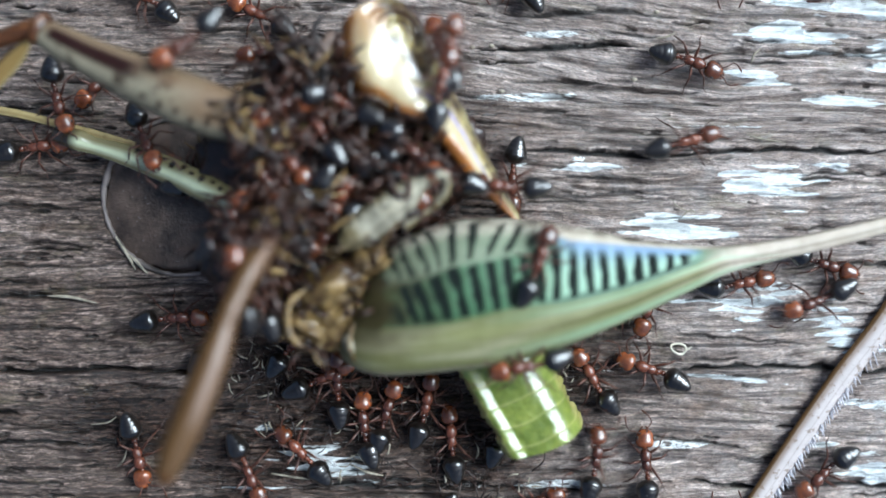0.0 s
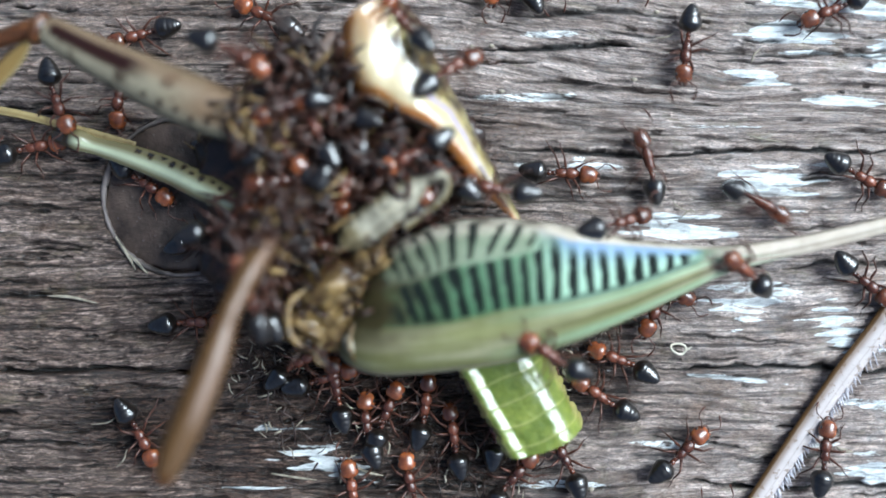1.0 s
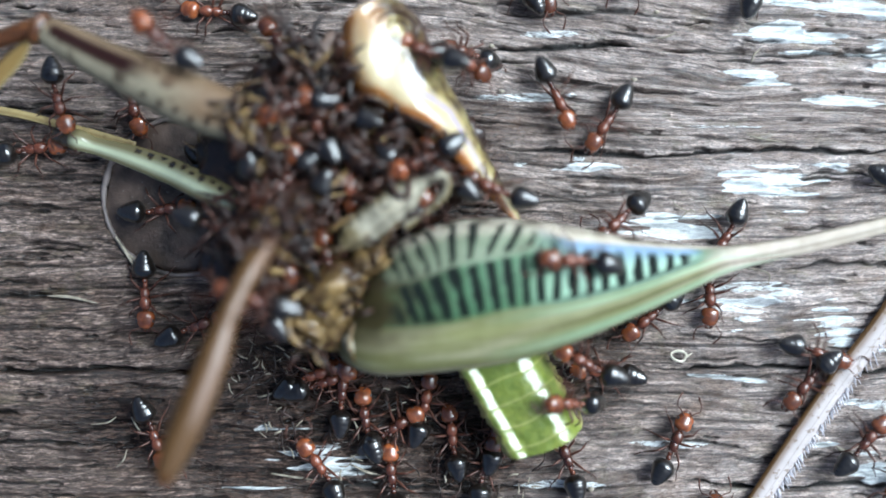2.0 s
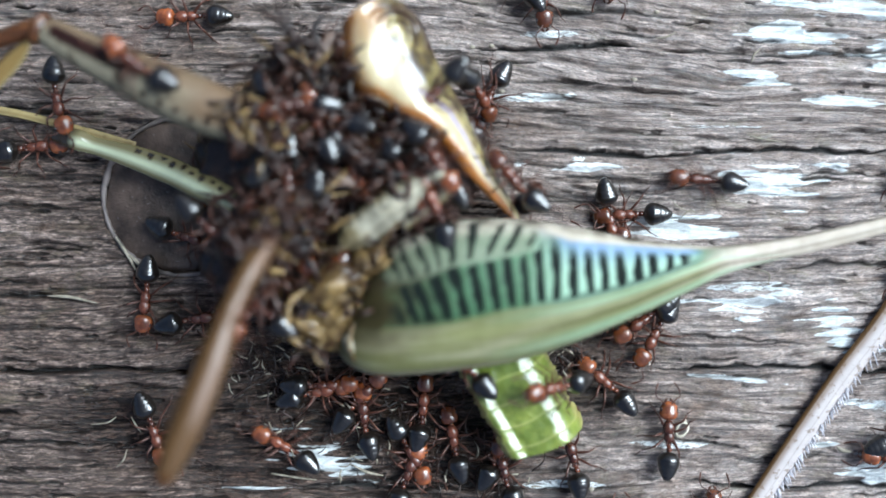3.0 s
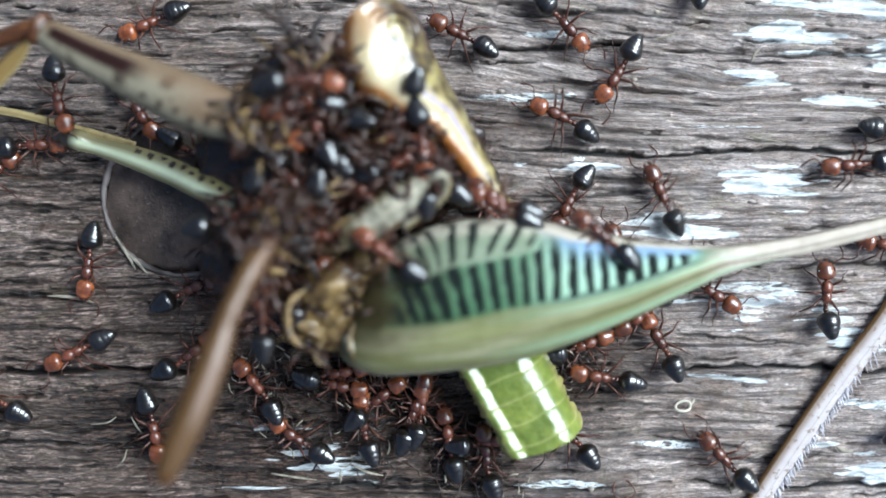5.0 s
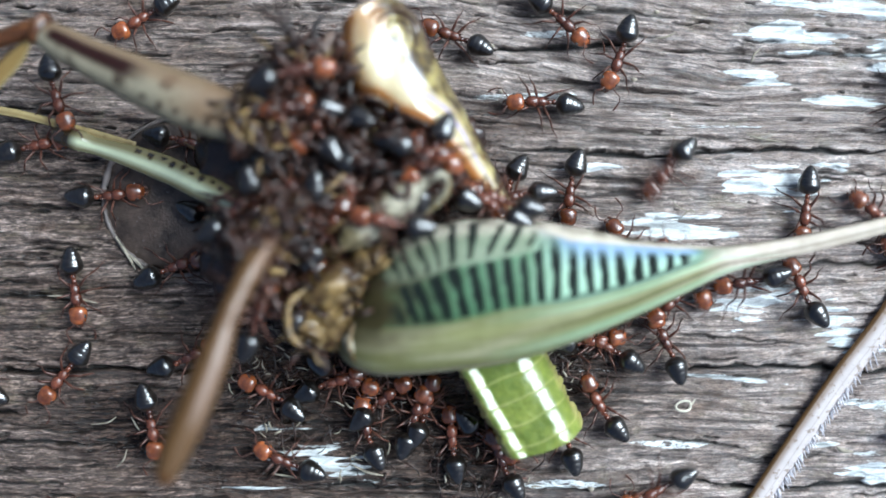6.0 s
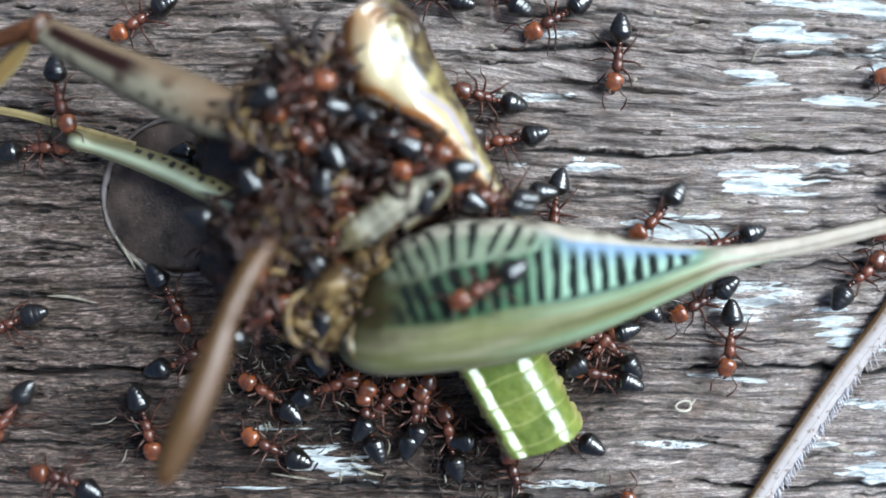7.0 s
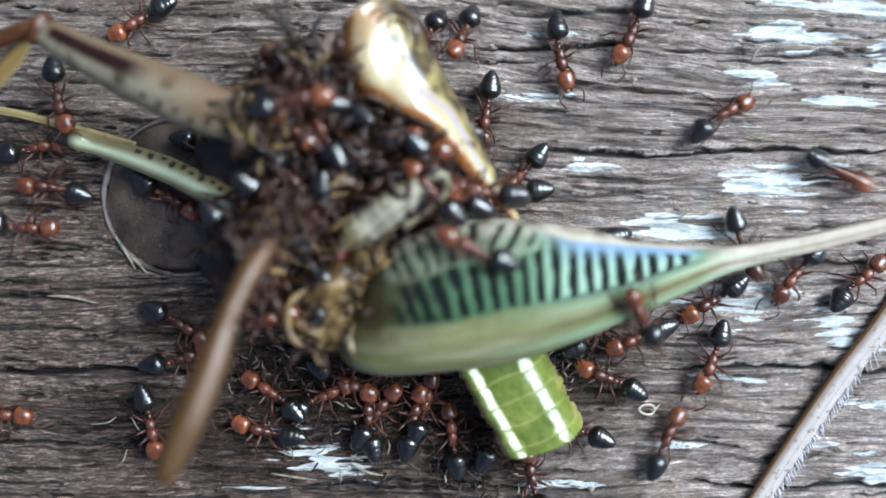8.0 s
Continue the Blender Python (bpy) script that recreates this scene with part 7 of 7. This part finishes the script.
WAYS.append((1.0, [(0, -13.99, 4.94, 1.80, -61, 22), (0.3, -13.83, 4.72, 1.80, -59, 19), (0.5, -13.72, 4.50, 1.80, -58, 18), (0.8, -14.26, 3.32, 0.92, -33, 3), (1, -14.42, 3.12, 0.24, -31, 7), (1.3, -14.04, 2.49, 0.00, -6, 0), (1.5, -13.77, 2.40, 0.00, -2, 0), (1.7, -14.18, 2.27, 0.00, -1, 0), (2.5, -12.57, 1.08, 0.00, 31, 0), (3, -12.49, 0.55, 0.00, -18, 0), (3.3, -14.95, 0.86, 0.00, -140, 0), (3.5, -15.98, 0.68, 0.00, -131, 0), (4, -16.33, 0.97, 0.00, -142, 0), (4.3, -16.73, 0.08, 0.00, -90, 0), (4.5, -16.58, 0.00, 0.00, -60, 0), (4.6, -17.01, -0.14, 0.00, -79, 0), (5.8, -18.43, -2.14, 0.00, -106, 0), (6, -18.03, -2.10, 0.00, -80, 0), (6.5, -18.44, -2.53, 0.00, -96, 0), (6.6, -18.69, -2.55, 0.00, -115, 0), (6.7, -19.50, -2.59, 0.00, -145, 0), (6.8, -21.58, -3.45, 0.00, -158, 0), (7, -21.43, -3.74, 0.00, -155, 0), (7.4, -20.71, -3.79, 0.00, -101, 0), (7.5, -19.34, -4.66, 0.00, -56, 0), (7.6, -16.96, -7.87, 0.00, -48, 0), (7.7, -16.84, -12.65, 0.00, -83, 0), (8, -16.28, -15.70, 0.00, -83, 0)]))
WAYS.append((1.0, [(0, -20.71, -16.81, 0.00, -117, 0), (6.7, -17.33, -13.54, 0.00, -216, 0), (6.9, -17.50, -12.21, 0.00, -201, 0), (7, -18.70, -11.27, 0.00, -198, 0), (7.1, -18.56, -9.95, 0.00, -223, 0), (7.2, -19.76, -8.00, 0.00, -231, 0), (7.4, -17.69, -5.41, 0.00, -270, 0), (7.5, -16.63, -3.27, 0.00, -275, 0), (7.6, -16.20, -1.55, 0.00, -278, 0), (7.8, -17.22, 2.44, 0.00, -209, 0), (8, -19.33, 3.03, 0.00, -188, 0)]))
WAYS.append((1.0, [(0, -23.81, 4.02, 0.00, 66, 0), (5.8, -21.82, 3.74, 0.00, 34, 0), (6, -16.25, 2.63, 0.00, 6, 0), (6.2, -20.38, 3.24, 0.00, 139, 0), (6.5, -21.23, 3.82, 0.00, 89, 0), (7, -23.37, 5.57, 0.00, 90, 0), (7.3, -17.39, -0.25, 0.00, 40, 0), (7.5, -16.70, 0.33, 0.00, 22, 0), (7.8, -19.99, 0.69, 0.00, 153, 0), (8, -20.49, 1.05, 0.00, -3, 0)]))
WAYS.append((1.0, [(0, -18.47, 7.12, 1.20, -75, 0), (2, -18.44, 7.07, 1.20, -74, 0), (5, -18.45, 7.13, 1.20, -77, 0), (8, -18.44, 7.12, 1.20, -76, 0)]))
WAYS.append((1.0, [(0, -19.86, 4.99, 0.20, 8, 0), (3, -19.92, 4.99, 0.20, 6, 0), (8, -19.81, 4.98, 0.20, 10, 0)]))
WAYS.append((1.0, [(0, -16.78, 8.11, 0.00, -144, 0), (0.5, -16.26, 7.28, 0.00, -157, 0), (1, -15.89, 7.48, 0.00, -99, 0), (1.5, -15.06, 6.32, 0.00, -44, 0), (1.7, -15.40, 6.65, 0.00, -47, 0), (3, -14.23, 8.39, 0.00, -202, 0), (3.8, -15.65, 8.34, 0.00, -125, 0), (4, -16.01, 8.36, 0.00, -108, 0), (4.5, -16.06, 7.68, 0.00, -97, 0), (5.2, -14.51, 6.40, 0.00, -45, 0), (5.8, -12.83, 5.33, 0.00, -19, 0), (6, -12.58, 5.22, 0.00, -18, 0), (6.5, -11.41, 4.90, 0.00, -14, 0), (7, -11.23, 4.61, 0.00, -9, 0), (7.5, -11.55, 5.01, 0.00, -7, 0), (8, -11.25, 5.00, 0.00, -19, 0)]))
WAYS.append((1.0, [(0, -11.31, 3.33, 1.20, 18, 0), (0.5, -10.58, 5.01, 0.00, -29, 0), (1, -10.30, 4.18, 0.00, -20, 0), (1.5, -10.79, 4.65, 0.00, 17, 0), (2.5, -10.86, 2.58, 0.00, -76, 0), (3, -11.85, 3.27, 0.00, -96, 0), (3.4, -10.63, 4.13, 0.00, -22, 0), (4, -12.21, 6.70, 0.00, -71, 0), (4.5, -12.65, 6.14, 0.00, -35, 0), (6, -10.97, 1.36, 0.00, -14, 0), (7, -10.30, 3.41, 0.00, -23, 0), (8, -13.35, 2.48, 0.00, -27, 0)]))
WAYS.append((1.0, [(0, -9.11, 11.55, 0.00, 155, 0), (0.5, -9.03, 11.66, 0.00, 152, 0), (1, -8.75, 11.46, 0.00, 157, 0), (1.4, -9.73, 11.70, 0.00, 169, 0), (1.5, -9.95, 11.70, 0.00, 173, 0), (2.3, -11.96, 11.57, 0.00, 184, 0), (3, -12.46, 11.40, 0.00, 184, 0), (4, -12.72, 10.92, 0.00, 211, 0), (4.5, -14.19, 11.13, 0.00, 199, 0), (6, -14.81, 11.28, 0.00, 214, 0), (7, -14.93, 11.21, 0.00, 215, 0), (8, -14.99, 11.15, 0.00, 213, 0)]))
WAYS.append((1.0, [(0, -7.99, 9.03, 3.00, 180, 0), (0.5, -7.99, 8.93, 3.00, 196, 0), (1, -7.98, 9.01, 3.00, 186, 0), (1.5, -8.20, 9.25, 3.00, 185, 0), (3, -5.64, 9.27, 3.00, 11, 0), (3.5, -8.82, 9.63, 3.00, 155, 0), (4, -8.62, 9.26, 3.00, 178, 0), (4.5, -5.64, 7.86, 3.00, 328, 0), (6, -6.89, 8.75, 3.00, 388, 0), (7, -6.79, 8.35, 3.00, 384, 0), (8, -8.62, 8.15, 3.00, 416, 0)]))
WAYS.append((1.0, [(0, -11.09, 8.79, 6.60, -143, 0), (0.5, -11.42, 9.49, 6.60, -229, 0), (1, -8.86, 8.40, 6.60, -387, 0), (1.5, -10.60, 9.75, 6.60, -228, 0), (2.5, -13.65, 8.21, 6.60, -211, 0), (3, -13.25, 7.97, 6.60, -214, 0), (3.3, -10.07, 7.91, 6.60, -336, 0), (3.5, -10.05, 8.39, 6.60, -324, 0), (4, -9.34, 8.71, 6.60, -367, 0), (4.5, -5.66, 6.73, 6.60, -363, 0), (5.8, -6.20, 7.82, 6.60, -346, 0), (8, -6.34, 6.44, 6.60, -348, 0)]))
WAYS.append((1.0, [(0, -14.68, 12.38, 0.00, 150, 0), (0.8, -14.84, 10.33, 0.00, 214, 0), (1.5, -15.12, 10.86, 0.00, 163, 0), (2, -12.57, 14.04, 0.00, 50, 0), (8, -11.85, 15.65, 0.00, 34, 0)]))
WAYS.append((1.0, [(0, -5.49, 5.44, 5.40, 119, 0), (4, -5.71, 5.69, 5.40, 114, 0), (8, -5.41, 5.39, 5.40, 115, 0)]))
WAYS.append((1.0, [(0, -4.34, 6.41, 5.05, 155, -14), (4, -4.79, 5.76, 5.05, 163, -14), (8, -4.64, 6.56, 5.05, 147, -14)]))
WAYS.append((1.0, [(0, -1.60, 3.03, 5.00, -56, 0), (3.3, -1.60, 3.11, 5.00, -54, 0), (3.6, -2.71, 4.18, 5.00, 45, 0), (4.2, -2.71, 3.63, 5.00, 47, 0), (6, -1.20, 4.43, 5.00, -14, 0), (8, -1.13, 4.56, 5.00, -13, 0)]))
WAYS.append((1.0, [(0, -6.83, 4.02, 5.20, -56, 0), (3, -7.38, 5.81, 5.20, -69, 0), (8, -6.68, 5.46, 5.20, -49, 0)]))
WAYS.append((1.0, [(0, -5.99, 2.12, 5.05, -135, -14), (3, -6.04, 1.62, 5.05, -117, -14), (8, -5.74, 1.57, 5.05, -114, -14)]))
WAYS.append((1.0, [(0, -7.02, 6.31, 5.60, -155, 0), (4, -6.48, 6.31, 5.60, -173, 0), (8, -6.23, 6.23, 5.60, -169, 0)]))
WAYS.append((1.0, [(0, -1.19, 4.20, 5.40, -49, 0), (1.5, -1.39, 4.00, 5.40, -216, 0), (3, -0.30, 3.95, 5.40, -57, 0), (4.5, -0.84, 4.94, 5.40, -54, 0), (8, -0.60, 2.66, 5.40, -230, 0)]))
WAYS.append((1.0, [(0, -7.98, 3.32, 5.05, -63, -14), (4, -8.78, 1.72, 5.05, -113, -14), (8, -7.68, 2.02, 5.05, -40, -14)]))
WAYS.append((1.0, [(0, -8.22, -0.28, 5.00, -120, 0), (4, -6.01, 0.43, 5.00, -45, 0), (6, -5.01, 0.93, 5.00, 56, 0), (8, -4.51, -0.23, 5.00, 51, 0)]))
WAYS.append((1.0, [(0, -8.55, -1.49, 7.60, 103, 0), (1.5, -8.00, -1.92, 7.60, 117, 0), (3, -8.43, -2.39, 7.60, 254, 0), (4.5, -8.43, -2.15, 7.60, 429, 0), (6, -8.57, -1.78, 7.60, 423, 0), (8, -8.52, -1.97, 7.60, 425, 0)]))
WAYS.append((1.0, [(0, -5.05, 0.73, 4.60, -143, 0), (3, -5.20, -1.34, 4.60, -313, 0), (4.5, -5.91, -1.64, 4.60, -308, 0), (6, -6.06, -1.95, 4.60, -300, 0), (7, -4.95, -1.95, 4.60, -293, 0), (8, -4.75, -1.89, 4.60, -313, 0)]))
WAYS.append((1.0, [(0, -0.05, 8.71, 5.05, 111, -14), (0.5, 0.35, 9.20, 5.05, 104, -14), (1, -1.75, 10.05, 5.05, 131, -14), (1.5, -0.77, 9.70, 5.05, 104, -14), (2.8, -0.15, 6.96, 5.05, 254, -14), (3.5, -0.75, 6.93, 5.05, 143, -14), (4, -1.55, 7.28, 5.05, 156, -14), (4.5, -2.34, 7.21, 5.05, 191, -14), (6, -0.70, 4.22, 5.05, 342, -14), (8, -0.35, 3.62, 5.05, 310, -14)]))
WAYS.append((1.0, [(0, 0.00, 3.54, 4.20, 153, 0), (3, -0.05, 3.74, 4.20, 117, 0), (4, -0.61, 3.59, 4.20, 135, 0), (8, 0.25, 2.52, 4.20, 153, 0)]))
WAYS.append((1.0, [(0, -9.56, 1.18, 4.80, 56, 0), (3, -10.26, 0.78, 4.80, -40, 0), (6, -9.16, 1.79, 4.80, 45, 0), (8, -9.31, 0.43, 4.80, -45, 0)]))
WAYS.append((1.0, [(0, -8.32, -2.08, 5.00, 117, 0), (3, -8.22, -2.53, 5.00, 143, 0), (8, -7.97, -3.18, 5.00, 18, 0)]))
WAYS.append((1.0, [(0, -4.21, 2.78, 4.85, -129, -14), (3, -4.01, 3.48, 4.85, -60, -14), (5, -3.61, 2.63, 4.85, -50, -14), (8, -4.86, 3.03, 4.85, -135, -14)]))
WAYS.append((1.0, [(0, -7.36, 3.23, 5.00, 149, 0), (4, -6.61, 2.78, 5.00, 315, 0), (8, -6.51, 2.93, 5.00, 315, 0)]))
WAYS.append((1.0, [(0, 3.69, -5.28, 4.60, 188, 0), (0.4, 4.07, -5.11, 4.60, 184, 0), (0.7, 4.49, -4.87, 4.70, 178, 0), (0.8, 4.63, -4.68, 4.80, 155, 5), (1, 4.70, -4.65, 4.90, 145, 8), (1.1, 4.71, -4.34, 5.00, 122, 12), (1.2, 5.43, -4.40, 4.90, 97, 18), (1.3, 5.73, -3.95, 4.90, 76, 22), (1.5, 6.17, -3.63, 4.80, 78, 25), (1.6, 5.92, -3.80, 4.80, 92, 25), (1.7, 5.93, -4.01, 4.70, 98, 25), (2, 6.60, -5.30, 2.80, 150, 0), (2.4, 6.80, -5.20, 0.20, 110, 0), (2.8, 6.10, -2.40, 0.00, 95, 0), (8, 6.00, -2.00, 0.00, 100, 0)]))
WAYS.append((1.0, [(0, 7.60, -1.50, 0.00, -60, 0), (3.3, 7.70, -1.60, 0.00, -58, 0), (3.6, 8.98, -4.02, 0.00, -80, 0), (3.7, 9.26, -3.97, 0.60, 40, 20), (3.8, 9.72, -3.53, 2.20, 100, 45), (3.9, 9.68, -3.10, 3.20, 138, 35), (4, 8.80, -1.96, 4.30, 140, 18), (4.1, 8.67, -1.72, 4.50, 135, 12), (4.2, 8.65, -1.47, 4.60, 118, 6), (4.3, 8.58, -1.19, 4.70, 118, 4), (4.4, 8.55, -0.91, 4.70, 125, 0), (4.5, 8.63, -0.88, 4.70, 122, 0), (4.6, 8.42, -0.33, 4.60, 118, -4), (4.7, 8.36, -0.13, 4.50, 120, -6), (5.1, 6.60, 0.90, 4.40, 150, 0), (5.5, 4.60, 1.60, 4.00, 165, 0), (5.8, 3.20, 2.40, 2.00, 190, 0), (8, 3.10, 2.50, 1.60, 196, 0)]))

WAYS.append((1.0, [(0, 1.20, -2.80, 0.30, 118, 0), (2.4, 1.30, -3.60, 1.20, 130, 0), (2.8, 1.48, -5.37, 2.90, 160, -8), (2.9, 1.16, -5.43, 2.90, 150, -8), (3, 0.94, -5.42, 2.90, 141, -8), (3.1, 0.78, -5.42, 2.80, 140, -10), (3.2, 0.55, -5.48, 2.60, 125, -12), (3.3, 0.15, -5.56, 2.30, 124, -12), (3.4, -0.08, -5.19, 2.00, 125, -14), (3.6, -0.50, -4.20, 1.20, 120, -14), (4.2, -0.80, -3.20, 0.20, 118, 0), (8, -0.80, -3.20, 0.20, 112, 0)]))


def gait(ant, rows, index):
    """Legs swing in two tripods while the ant walks, feelers sway."""
    rng = random.Random(index)
    times = [r[0] for r in rows]
    ticks = [0.1 * i for i in range(81)]
    xs, ys, hs = (np.interp(ticks, times, [r[c] for r in rows]) for c in (1, 2, 4))
    speed = np.hypot(np.gradient(xs), np.gradient(ys)) / 0.1 + np.abs(np.gradient(hs)) / 0.1 * 0.012
    for child in ant.children:
        kind = child.name.split(".")[0]
        home = child.location.copy()
        s = 1 if home.y > 0 else -1
        if kind.endswith("_leg"):
            odd = (kind == "middle_leg") == (s > 0)
            swing = rng.uniform(-6, 6)
            keys, step = [], 0
            for i, t in enumerate(ticks):
                if i not in (0, 80) and speed[i] < 0.6 and i % 8:
                    continue
                step = 1 - step
                w = min(speed[i] / 3.0, 1.0) * 17 + 2
                a = w * (1 if (step == 1) == odd else -1)
                keys.append((t, Matrix.Translation(home) @ pose(0, 0, 0, 0, 0, s * (swing + a))))
            walk(child, keys)
        elif kind == "feeler":
            base, phase = rng.uniform(-12, 12), rng.uniform(0, 6)
            walk(child, [(0.25 * i, Matrix.Translation(home) @ pose(0, 0, 0, 0, 7 * math.sin(phase * 2 + i), base + 16 * math.sin(phase + 1.7 * i))) for i in range(33)])


def fidget(rows, index):
    """Rows with no long pause and no turn of 75 degrees or more between them; a waiting ant shifts a little."""
    rng = random.Random(100 + index)
    out = [rows[0]]
    for a, b in zip(rows, rows[1:]):
        n = max(1, math.ceil((b[0] - a[0]) / 0.5), math.ceil(abs(b[4] - a[4]) / 75))
        dt = (b[0] - a[0]) / n
        for k in range(1, n):
            f = k / n
            mid = [a[c] + (b[c] - a[c]) * f for c in range(6)]
            if dt > 0.3:
                mid[1] += rng.uniform(-0.12, 0.12)
                mid[2] += rng.uniform(-0.12, 0.12)
                mid[4] += rng.uniform(-7, 7)
            out.append(tuple(mid))
        out.append(b)
    return out


def ants_walk():
    proto = first_ant()
    swarm = [proto] + [copy_thing(proto, Matrix.Identity(4)) for _ in WAYS[1:]]
    for index, (ant, (size, rows)) in enumerate(zip(swarm, WAYS)):
        rows = fidget(rows, index)
        rng = random.Random(500 + index)
        for child in ant.children:
            kind = child.name.split(".")[0]
            if kind == "abdomen":
                child.rotation_euler = (0, radians(rng.uniform(-2, 16)), radians(rng.uniform(-14, 14)))
            elif kind == "head":
                child.rotation_euler = (0, radians(rng.uniform(-4, 14)), radians(rng.uniform(-14, 14)))
        walk(ant, [(t, Matrix.Translation((x * MM, y * MM, z * MM)) @ pose(0, 0, 0, 0, 0, head) @ pose(0, 0, 0, 0, -pitch, 0)) for t, x, y, z, head, pitch in rows])
        gait(ant, rows, index)


def ring_drifts():
    walk(ring, [(0.0, pose(11.67 * MM, -4.94 * MM, 0.1 * MM, 0, 0, -14)), (1.7, pose(11.67 * MM, -4.94 * MM, 0.1 * MM, 0, 0, -14)), (2.4, pose(11.76 * MM, -6.99 * MM, 0.1 * MM, 0, 0, 20)), (2.8, pose(11.84 * MM, -8.90 * MM, 0.1 * MM, 0, 0, 60)), (3.3, pose(11.84 * MM, -8.87 * MM, 0.1 * MM, 0, 0, 55)),
                (4.2, pose(11.87 * MM, -8.25 * MM, 0.1 * MM, 0, 0, 30)), (4.5, pose(11.90 * MM, -7.77 * MM, 0.1 * MM, 0, 0, 10)), (7.5, pose(11.93 * MM, -7.77 * MM, 0.1 * MM, 0, 0, 8)), (7.9, pose(10.44 * MM, -7.89 * MM, 0.1 * MM, 0, 0, 0)), (8.0, pose(10.13 * MM, -7.94 * MM, 0.1 * MM, 0, 0, 0))])


def legs_sway():
    """The stiff middle leg is tugged a little by the ants."""
    hinge = Vector([c * MM for c in ((-7.74, 5.22, 4.90))])
    rows = [(0.0, -0.6), (0.5, 0.5), (1.5, 0.3), (3.0, 0.1), (4.0, 0.5), (4.5, 0.1), (6.0, -0.8), (7.0, -0.1), (8.0, -0.4)]
    walk(upper_leg, [(t, Matrix.Translation(hinge) @ pose(0, 0, 0, 0, 0, -a) @ Matrix.Translation(-hinge)) for t, a in rows])


def motions():
    ants_walk()
    ring_drifts()
    legs_sway()


motions()
